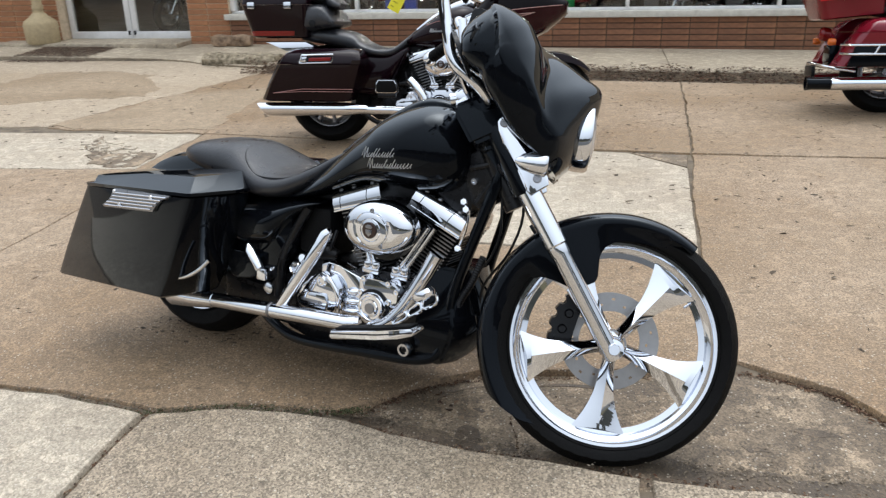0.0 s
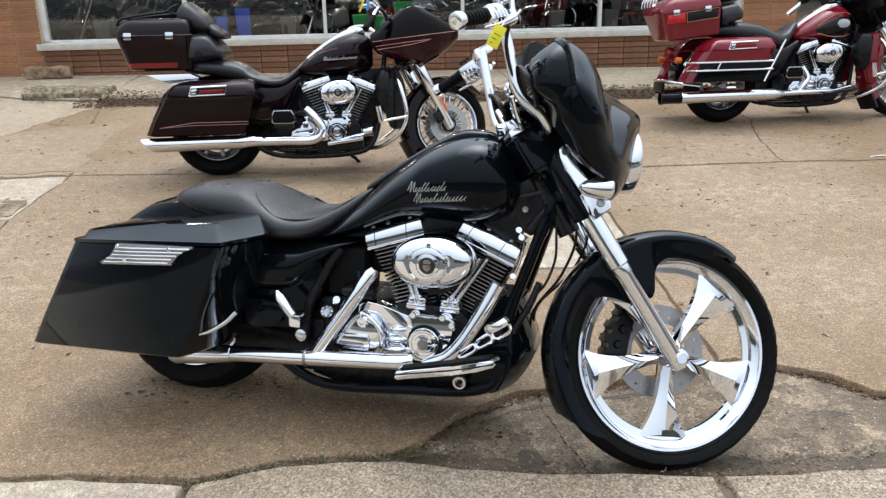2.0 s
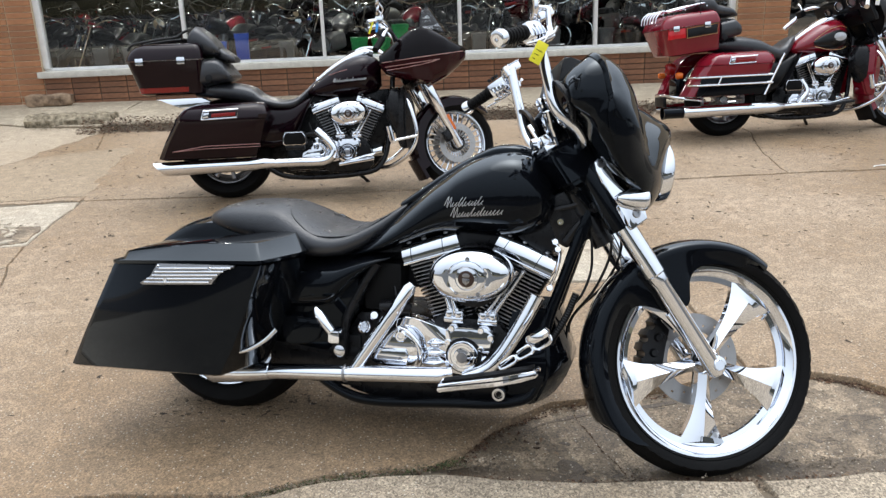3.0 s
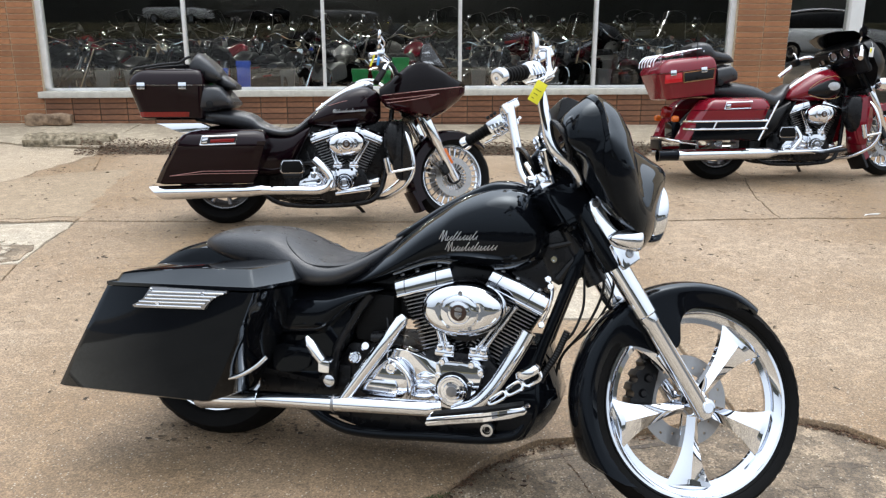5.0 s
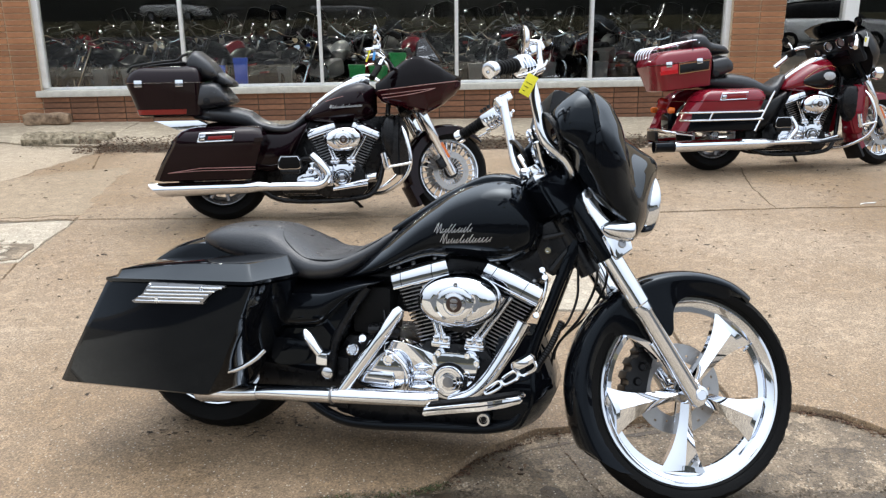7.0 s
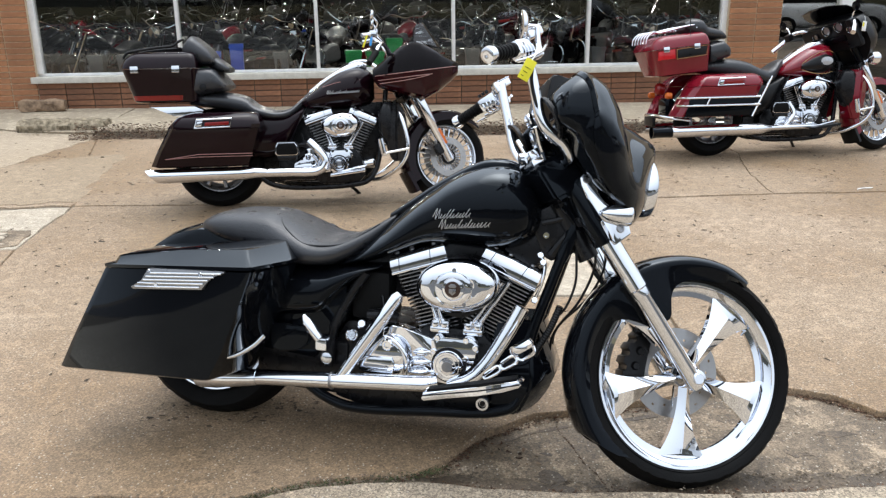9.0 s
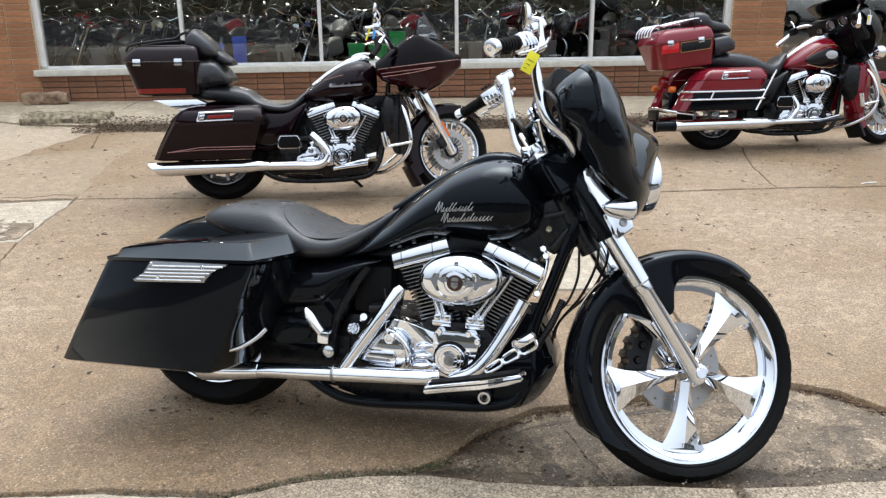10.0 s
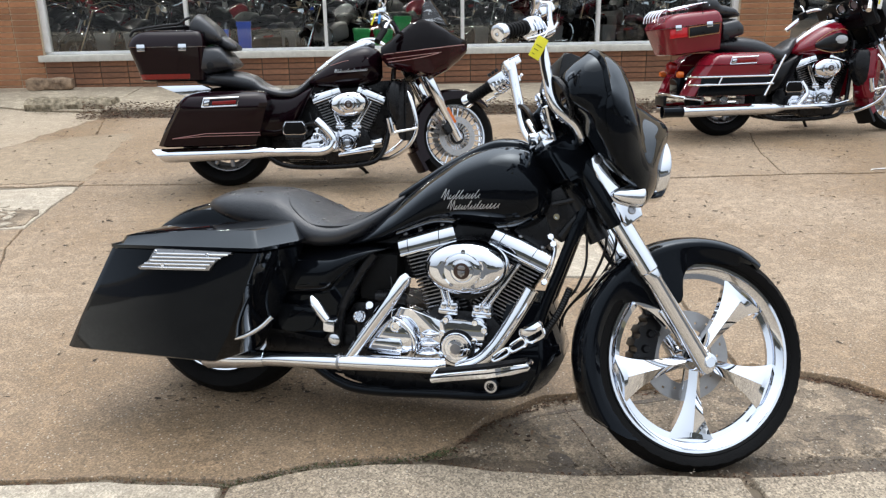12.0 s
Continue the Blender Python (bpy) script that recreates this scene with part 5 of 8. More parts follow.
WC = (0.05, 0, 0)
wheel = S("front_wheel", rim_mesh(WC, (0, 1, 0), 0.298, 0.105, 0.045, 80), CHROME, "large polished five-spoke wheel")
S("tyre", tyre_mesh(WC, (0, 1, 0), 0.367, 0.300, 0.122, 160), RUBBER, "", wheel)
S("hub", lathe([(0.0, -0.104), (0.016, -0.104), (0.019, -0.100), (0.019, -0.09), (0.030, -0.08), (0.034, -0.06), (0.040, -0.05), (0.045, -0.02), (0.045, 0.03), (0.034, 0.06), (0.02, 0.1), (0, 0.1)], WC, (0, 1, 0), 32), CHROME, "", wheel)


def spoke(ang):
    """A spoke that flares from the hub to the rim, with a creased face."""
    rings = []
    for i in range(17):
        t = i / 16
        r = 0.030 + 0.234 * t
        w = 0.0190 + 0.003 * t + 0.060 * t ** 2.7
        d = 0.038 - 0.012 * t
        prof = [(-1.0, -0.38), (-0.5, -0.72), (0.0, -1.0), (0.5, -0.72), (1.0, -0.38), (1.0, 0.38), (0.5, 0.72), (0.0, 1.0), (-0.5, 0.72), (-1.0, 0.38)]
        rings.append([(r - 0.012 * t ** 3 * (1 - abs(x)) if t > 0.9 else r, d * y, w * x) for x, y in prof])
    bm = loft(rings)
    m = Matrix.Translation(WC) @ Matrix.Rotation(-ang, 4, "Y")
    return moved(bm, m)


for k in range(5):
    S("spoke", spoke(radians(22 + 72 * k)), CHROME, "", wheel, 25)
S("brake_disc", disc_mesh(WC, (0, 1, 0), 0.149, 0.092, 0.062), DISC, "drilled steel brake disc", wheel)
for k in range(5):
    a = radians(22 + 72 * k)
    S("disc_arm", tube([(0.05 + 0.04 * math.cos(a), 0.05, 0.04 * math.sin(a)), (0.05 + 0.11 * math.cos(a), 0.062, 0.11 * math.sin(a))], 0.008, 8), ALLOY, "", wheel)
S("valve", tube([(0.05 + 0.26, -0.01, 0.02), (0.05 + 0.235, -0.02, 0.018)], 0.004, 6), ALLOY, "", wheel)
out = []
for k in range(5):
    q = 104 + 15 * k
    out += [(q, 0.188), (q + 7, 0.190), (q + 8.5, 0.174), (q + 13.5, 0.174)]
out += [(174, 0.165), (172, 0.128), (158, 0.120), (140, 0.112), (120, 0.118), (104, 0.132)]
cal = prism([(0.05 + r * math.cos(radians(q)), r * math.sin(radians(q))) for q, r in out], 0.040, 0.112, 0.003)
for q in (122, 142, 160):
    lathe([(0.0, 0.012), (0.010, 0.012), (0.013, 0.006), (0.015, 0.0)], (0.05 + 0.148 * math.cos(radians(q)), 0.041, 0.148 * math.sin(radians(q))), (0, -1, 0), 18, bm=cal)
S("brake_caliper", cal, PLASTIC, "black brake caliper")
S("caliper_hose", tube(curve([(-0.06, 0.08, 0.09), (-0.02, 0.06, 0.13), (0.0, 0.07, 0.2), (-0.03, 0.08, 0.42)], 5), 0.006, 8), PLASTIC)

# front fender: a tyre hugger with deep skirts behind the fork
rings = []
N = 84
for i in range(N + 1):
    deg = 26 + 153 * i / N
    R = ease(deg, [(26, 0.374), (45, 0.378), (75, 0.382), (100, 0.389), (120, 0.392)])
    rin = ease(deg, [(26, 0.362), (34, 0.332), (45, 0.312), (62, 0.304), (70, 0.290), (75, 0.262), (79, 0.205), (84, 0.190), (98, 0.190), (103, 0.205), (108, 0.245), (114, 0.290), (121, 0.309), (136, 0.312), (160, 0.308), (179, 0.306)])
    w = 0.073 if deg > 42 else 0.046 + 0.027 * math.sin((deg - 26) / 16 * math.pi / 2)
    slant = 34 * max(0.0, (deg - 125) / 54) ** 1.8
    cr = 0.018
    inner = -w + 0.014 + (0.012 if deg > 112 else 0.0)
    prof = [(inner, rin), (-w + 0.005, (rin + R) / 2), (-w + 0.001, R - cr - 0.009), (-w, R - cr), (-w * 0.9, R - cr * 0.35), (-w * 0.6, R + 0.004), (0, R + 0.010), (w * 0.6, R + 0.004), (w * 0.9, R - cr * 0.35), (w, R - cr), (w - 0.001, R - cr - 0.009), (w - 0.005, (rin + R) / 2), (-inner, rin),
            (-inner - 0.003, rin), (w - 0.006, R - cr), (0, R + 0.004), (-w + 0.006, R - cr), (inner + 0.003, rin)]
    ring = []
    for y, r in prof:
        a = radians(deg + slant * min(1.0, max(0.0, (R - r) / 0.085)))
        ring.append((0.05 + r * math.cos(a), y, r * math.sin(a)))
    rings.append(ring)
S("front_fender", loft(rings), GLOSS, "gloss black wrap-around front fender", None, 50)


# fork
for s in (-1, 1):
    y = 0.092 * s
    tip, top_ = Vector((0.036, y, -0.03)), Vector((0.0, y, 0.50))
    leg = S("fork_leg", lathe([(0.0, -0.035), (0.020, -0.035), (0.026, -0.02), (0.027, 0.30), (0.030, 0.305), (0.030, 0.33), (0.034, 0.335), (0.034, 0.575), (0.030, 0.58)], (0.036, y, 0), top_ - tip, 30), CHROME, "chrome fork leg")
    S("fork_cover", lathe([(0.034, 0.505 if s < 0 else 0.565), (0.036, 0.512 if s < 0 else 0.572), (0.037, 0.70), (0.030, 0.72)], (-0.012, y * 0.98, 0), (0, 0, 1), 28), GLOSS, "black fork cover", leg)
    S("axle_clamp", lathe([(0.0, 0.030), (0.015, 0.030), (0.018, 0.026), (0.018, 0.019), (0.028, 0.017), (0.031, 0.010), (0.031, -0.022), (0.0, -0.022)], (0.046, y, -0.005), (0, s, 0), 28), CHROME, "", leg)
    br = prism([(-0.010, 0.70), (-0.004, 0.724), (0.012, 0.732), (0.028, 0.720), (0.027, 0.69), (0.022, 0.65), (0.030, 0.61), (0.055, 0.58), (0.066, 0.52), (0.060, 0.498), (0.0, 0.490), (-0.006, 0.51), (0.004, 0.56), (-0.004, 0.60), (-0.014, 0.66)],
               y + s * 0.030, y + s * 0.050, 0.005)
    br = S("bracket", br, CHROME, "chrome fork bracket", leg)
    sig = lathe([(0.0, -0.060), (0.008, -0.058), (0.021, -0.040), (0.031, -0.014), (0.036, 0.010), (0.0375, 0.024), (0.036, 0.030), (0.032, 0.034), (0.0, 0.037)], (0.050, y + s * 0.066, 0.570), (math.cos(RAKE), 0, -math.sin(RAKE)), 28)
    S("turn_signal", sig, CHROME, "chrome bullet turn signal", leg)
    for fx, fz in ((0.013, 0.712), (0.036, 0.528)):
        S("bracket_bolt", bolt((fx, y + s * 0.050, fz), (0, s, 0), 0.011, 0.006), STEEL, "", leg)
cb = S("caliper_bracket", prism([(-0.012, 0.20), (0.006, 0.208), (0.020, 0.195), (0.034, 0.09), (0.030, 0.065), (0.012, 0.062), (0.004, 0.08), (0.0, 0.14)], -0.082, -0.064, 0.004), CHROME)
for fx, fz in ((0.006, 0.188), (0.020, 0.08), (0.012, 0.135)):
    S("bolt", bolt((fx, -0.082, fz), (0, -1, 0), 0.007, 0.006), STEEL, "", cb)
S("lower_triple_clamp", block(-0.055, 0.03, -0.085, 0.085, 0.585, 0.62, 0.012), POWDER)
S("upper_triple_clamp", block(-0.06, 0.03, -0.10, 0.10, 0.74, 0.78, 0.012), POWDER)
S("steering_stem", tube([(-0.05, 0, 0.48), (-0.05, 0, 0.80)], 0.035, 16), POWDER)

# fairing shell: a forward nose between two deep rounded wings
def fair(rows, n=40, p=2.3):
    rings = []
    for a, fc, w, fs in rows:
        ring = []
        for i in range(n + 1):
            q = math.pi * i / n
            c, sn = math.cos(q), math.sin(q)
            y = w * math.copysign(abs(c) ** (2 / p), c)
            ring.append((fs + (fc - fs) * sn ** (2 / p), y, a))
        rings.append(ring)
    return rings


def fairing_front(l, a):
    m = abs(l)
    nose = ease(a, [(0.50, 0.14), (0.56, 0.205), (0.60, 0.245), (0.65, 0.290), (0.70, 0.318), (0.76, 0.288), (0.81, 0.262), (0.87, 0.224), (0.95, 0.17), (1.02, 0.12)])
    wing = ease(a, [(0.52, 0.085), (0.60, 0.100), (0.70, 0.134), (0.76, 0.157), (0.81, 0.178), (0.86, 0.190), (0.91, 0.191), (0.95, 0.184), (0.99, 0.170), (1.03, 0.15)])
    n_ = nose * ease(m, [(0.0, 1.0), (0.03, 0.985), (0.09, 0.86), (0.15, 0.68), (0.20, 0.48), (0.26, 0.1)])
    w_ = wing * ease(m, [(0.05, 0.55), (0.10, 0.84), (0.165, 1.0), (0.21, 0.965), (0.25, 0.86), (0.28, 0.72), (0.305, 0.55), (0.325, 0.34)])
    k = 70.0
    top = max(n_, w_)
    return top + math.log(math.exp(k * (n_ - top)) + math.exp(k * (w_ - top))) / k


def fairing_edge(a):
    """How far forward the seam between shell and inner panel lies."""
    return ease(a, [(0.52, 0.10), (0.58, 0.080), (0.63, 0.058), (0.71, 0.036), (0.79, 0.036), (0.87, 0.068), (0.93, 0.094), (0.97, 0.106), (1.03, 0.112)])


def fairing_back(a):
    """How far the inner panel bulges back from the seam."""
    return ease(a, [(0.52, 0.010), (0.72, 0.022), (0.80, 0.034), (0.845, 0.052), (0.875, 0.080), (0.92, 0.112), (0.99, 0.110), (1.02, 0.09)])


COLS, ROWS_ = 56, 34
front, back = [], []
for j in range(ROWS_ + 1):
    fr, bk = [], []
    for i in range(COLS + 1):
        l = 0.325 * (2 * i / COLS - 1)
        m = abs(l)
        lo = ease(m, [(0.0, 0.515), (0.10, 0.52), (0.18, 0.56), (0.24, 0.66), (0.29, 0.76), (0.325, 0.86)])
        hi = ease(m, [(0.0, 0.975), (0.10, 0.990), (0.18, 1.012), (0.24, 1.010), (0.285, 0.985), (0.315, 0.935), (0.325, 0.89)])
        if l > 0.1:
            lo -= 0.45 * (l - 0.1)
            hi -= 0.42 * (l - 0.1)
        t = j / ROWS_
        a = lo + (hi - lo) * t
        e = min(t, 1 - t) * (hi - lo)
        lip = (1 - max(0, 1 - e / (0.045 if t < 0.5 else 0.10)) ** 2.2) ** 0.5
        edge = fairing_edge(a)
        deep = max(0.006, fairing_front(l, a) - edge) * lip
        rim = 1 - max(0.0, 1 - min(e, 0.325 - m) / 0.045) ** 2.4
        bay = ease(m, [(0.13, 0.45), (0.19, 1.0)])
        side = l if l < 0.15 else 0.15 + 0.75 * (l - 0.15)
        fr.append((edge + deep, side, a))
        bk.append((edge - 0.002 - fairing_back(a) * bay * max(0.0, rim) ** 0.6, side * (0.975 - 0.05 * rim * min(1.0, m / 0.2)), a - 0.004 * t))
    front.append(fr)
    back.append(bk)
fb, ib = bmesh.new(), bmesh.new()
fv = [[fb.verts.new(p) for p in r] for r in front]
rv = [[fb.verts.new((min(f - 0.012, fairing_edge(a) + 0.004), l * 0.975, a - 0.003)) for f, l, a in r] for r in front]
bv = [[ib.verts.new(p) for p in r] for r in back]
cv = [[ib.verts.new((f + 0.006, l * 0.99, a)) for f, l, a in r] for r in back]
for bm, one, two in ((fb, fv, rv), (ib, bv, cv)):
    for j in range(ROWS_):
        for i in range(COLS):
            bm.faces.new((one[j][i], one[j][i + 1], one[j + 1][i + 1], one[j + 1][i]))
            bm.faces.new((two[j][i], two[j + 1][i], two[j + 1][i + 1], two[j][i + 1]))
    for i in range(COLS):
        bm.faces.new((one[0][i], two[0][i], two[0][i + 1], one[0][i + 1]))
        bm.faces.new((one[-1][i], one[-1][i + 1], two[-1][i + 1], two[-1][i]))
    for j in range(ROWS_):
        bm.faces.new((one[j][0], one[j + 1][0], two[j + 1][0], two[j][0]))
        bm.faces.new((one[j][-1], two[j][-1], two[j + 1][-1], one[j + 1][-1]))
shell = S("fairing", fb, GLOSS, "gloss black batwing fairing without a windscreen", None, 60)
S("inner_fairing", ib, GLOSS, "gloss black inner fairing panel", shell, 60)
for y, z, r in ((-0.075, 0.90, 0.036), (0.075, 0.90, 0.036), (-0.045, 0.965, 0.024), (0.045, 0.965, 0.024)):
    g_ = S("gauge", lathe([(r, 0), (r * 1.08, 0.014), (r * 0.92, 0.018), (r * 0.86, 0.008), (0, 0.008)], (0.012, y, z), (-1, 0, 0.1), 24), CHROME, "small round gauge with a chrome bezel", shell)
    S("dial", lathe([(r * 0.84, 0.0085), (0, 0.009)], (0.012, y, z), (-1, 0, 0.1), 24), POWDER, "", g_)
ig = block(-0.085, -0.03, -0.05, 0.05, 0.84, 0.875, 0.010)
join(ig, lathe([(0.02, 0), (0.02, 0.02), (0.0, 0.022)], (-0.085, 0.0, 0.86), (-1, 0, 0.3), 18))
S("ignition_switch", ig, CHROME, "chrome ignition switch housing")
for s in (-1, 1):
    S("switch_bracket", tube([(-0.05, 0.06 * s, 0.82), (-0.05, 0.085 * s, 0.88), (-0.045, 0.11 * s, 0.93)], 0.008, 8), CHROME)
for y in (-0.19, 0.19):
    S("speaker", lathe([(0.07, 0), (0.074, 0.012), (0.062, 0.014), (0.058, 0.004), (0, -0.01)], (-0.016, y, 0.925), (-1, 0, 0.05), 28), POWDER, "round black speaker", shell)
S("trim_fin", prism([(0.005, 0.985), (0.052, 1.035), (0.064, 1.045), (0.078, 1.035), (0.115, 1.0), (0.125, 0.985)], -0.17, 0.05, 0.006), PLASTIC, "black windscreen bracket", shell)
shroud = loft([[(x0, -w, z), (x1, -w * 0.9, z), (x1, w * 0.9, z), (x0, w, z)] for z, x0, x1, w in ((0.56, -0.05, 0.03, 0.065), (0.675, -0.07, 0.03, 0.07), (0.695, -0.10, 0.03, 0.128), (0.80, -0.108, 0.015, 0.128), (0.825, -0.10, 0.01, 0.118))])
bmesh.ops.bevel(shroud, geom=list(shroud.edges), offset=0.010, segments=2, affect="EDGES")
S("fork_shroud", shroud, GLOSS, "gloss black panel over the fork clamps", shell)
hx = Vector((math.cos(RAKE), 0, -math.sin(RAKE)))
lamp = S("headlight", lathe([(0.085, -0.10), (0.100, -0.06), (0.106, -0.01), (0.106, 0.018), (0.100, 0.026), (0.092, 0.026)], Vector((0.212, 0, 0.60)), hx, 44), CHROME, "round chrome headlight")
S("lens", lathe([(0.092, 0.022), (0.075, 0.032), (0.04, 0.039), (0.0, 0.041)], Vector((0.212, 0, 0.60)), hx, 36), mat("clear_lens", (0.75, 0.77, 0.78), 0.08, 0.6, var=0.2, scale=70), "", lamp)

# handlebars, set a little askew in their clamps
SKEW = Matrix(((1, 0.0175 / 0.29, 0, 0.0175), (0, 1, 0, 0), (0, 0, 1, 0), (0, 0, 0, 1)))


def B(name, bm, m, label="", par=None):
    return S(name, moved(bm, SKEW), m, label, par)


far = [(0.030, 0.212, 1.140), (0.014, 0.212, 1.090), (-0.003, 0.211, 1.035), (-0.018, 0.209, 0.985), (-0.032, 0.206, 0.945), (-0.041, 0.198, 0.912), (-0.046, 0.180, 0.880), (-0.048, 0.145, 0.842), (-0.048, 0.08, 0.812)]
near = [(-0.030, -0.06, 0.800), (-0.012, -0.11, 0.790), (-0.006, -0.15, 0.797), (-0.016, -0.180, 0.836), (-0.034, -0.195, 0.872), (-0.050, -0.203, 0.908), (-0.050, -0.207, 0.945), (-0.037, -0.210, 0.990), (-0.022, -0.211, 1.040), (-0.008, -0.213, 1.092), (0.004, -0.215, 1.138)]
bar = tube(curve(far + near, 6), 0.0165, 16)
bar = S("handlebar", bar, CHROME, "tall chrome handlebar")
S("riser", block(-0.095, -0.015, -0.07, 0.07, 0.815, 0.845, 0.010), CHROME, "", bar)
for s in (-1, 1):
    q0, q1 = (Vector((-0.022, -0.305, 1.130)), Vector((-0.165, -0.415, 1.138))) if s < 0 else (Vector((-0.008, 0.305, 1.120)), Vector((-0.155, 0.390, 1.112)))
    B("bar_end", tube(curve([Vector((-0.0085 - 0.005 * s, 0.214 * s, 1.118)), Vector((-0.0065 - 0.005 * s, 0.220 * s, 1.140)), Vector((-0.015, 0.255 * s, 1.142)), q0, q0.lerp(q1, 0.3)], 4), 0.0165, 14), CHROME, "", bar)
    u = (q1 - q0).normalized()
    prof = []
    for i in range(6):
        prof += [(0.0165, 0.088 + 0.0135 * i), (0.020, 0.090 + 0.0135 * i), (0.020, 0.098 + 0.0135 * i), (0.0165, 0.100 + 0.0135 * i)]
    B("grip", lathe([(0.021, 0.070), (0.022, 0.082), (0.020, 0.086), *prof, (0.018, 0.170)], q0, u, 20), RUBBER, "ribbed rubber grip", bar)
    B("grip_end", lathe([(0.017, 0.165), (0.023, 0.168), (0.025, 0.183), (0.022, 0.192), (0.012, 0.195), (0.0, 0.192)], q0, u, 28), CHROME, "round chrome grip end", bar)
    hs = block(-0.022, 0.022, -0.023, 0.023, 0.0, 0.072, 0.010)
    join(hs, block(-0.027, 0.020, -0.018, 0.018, 0.012, 0.044, 0.006))
    hs = moved(hs, Matrix.Translation(q0) @ u.to_track_quat("Z", "Y").to_matrix().to_4x4())
    B("switch_housing", hs, CHROME, "", bar)
    for k in range(4):
        B("housing_rib", lathe([(0.020, -0.003), (0.0265, -0.002), (0.0265, 0.002), (0.020, 0.003)], q0 + u * (0.010 + 0.015 * k) + Vector((0, 0, -0.012)), u, 18), CHROME, "", bar)
    B("clamp_bolt", bolt(q0 + u * 0.03 + Vector((0.0, 0.022 * s, 0.006)), (0, s, 0), 0.006, 0.005), STEEL, "", bar)
    mc = block(-0.024, 0.020, -0.014, 0.014, -0.012, 0.012, 0.004)
    join(mc, block(-0.027, 0.023, -0.016, 0.016, 0.012, 0.016, 0.003))
    join(mc, tube([(-0.02, 0, -0.006), (-0.045, 0.006 * s, -0.010)], 0.007, 10))
    for q in (-0.018, 0.014):
        join(mc, bolt((q, 0, 0.016), (0, 0, 1), 0.003, 0.003))
    B("master_cylinder", moved(mc, Matrix.Translation(q0 + Vector((0.045, -0.01 * s, 0.03)))), CHROME, "", bar)
    lv = tube(curve([q0 + Vector((0.05, 0.0, -0.02)), q0 + Vector((0.015, 0.05 * s, -0.036)), q0 + Vector((-0.035, 0.075 * s, -0.040)), q0 + Vector((-0.085, 0.11 * s, -0.038))], 5), [0.0055, 0.0035], 10)
    B("lever", lv, CHROME, "", bar)
    B("brake_line", tube(curve([q0 + Vector((0.02, 0, -0.02)), Vector((-0.035, 0.235 * s, 1.05)), Vector((-0.055, 0.215 * s, 0.95)), Vector((-0.045, 0.185 * s, 0.88)), Vector((-0.01, 0.13 * s, 0.83)), Vector((0.0, 0.10 * s, 0.74))], 6), 0.0055, 8), PLASTIC, "", bar)
    st = tube([(0.0, -0.312, 1.10), (0.014, -0.312, 1.135), (0.026, -0.312, 1.160), (0.029, -0.312, 1.168), (0.024, -0.312, 1.173), (0.014, -0.312, 1.179), (-0.002, -0.312, 1.190)], [0.010, 0.0082, 0.0082, 0.0085, 0.007, 0.006, 0.006], 10)
    B("clamp", moved(block(-0.022, 0.022, -0.022, 0.022, -0.012, 0.012, 0.006), Matrix.Translation(q0 + Vector((0.01, -0.004 * s, -0.03)))), CHROME, "", bar)
    for k in range(3):
        B("switch_button", moved(block(-0.006, 0.006, -0.005, 0.005, -0.006, 0.006, 0.002), Matrix.Translation(q0 + Vector((-0.028 - 0.012 * k, 0.012 * s * k, 0.032)))), POWDER, "", bar)
    B("perch_clamp", tube([q0 + Vector((0.02, 0.012 * s, -0.035)), q0 + Vector((-0.03, 0.05 * s, -0.04)), q0 + Vector((-0.055, 0.075 * s, -0.034))], [0.009, 0.008, 0.005], 10), CHROME, "", bar)
    if s > 0:
        continue
    B("mirror_stem", st, CHROME, "", bar)
    glass_ = lathe([(0, -0.014), (0.020, -0.013), (0.036, -0.008), (0.043, 0.0), (0.044, 0.005), (0.041, 0.007), (0.0, 0.007)], (0, 0, 0), (0, 0, 1), 28)
    aim = Vector((-0.87, -0.02, 0.46)).normalized().to_track_quat("Z", "Y").to_matrix().to_4x4()
    B("mirror", moved(glass_, Matrix.Translation((-0.006, -0.312, 1.191)) @ aim), CHROME, "small chrome mirror", bar)


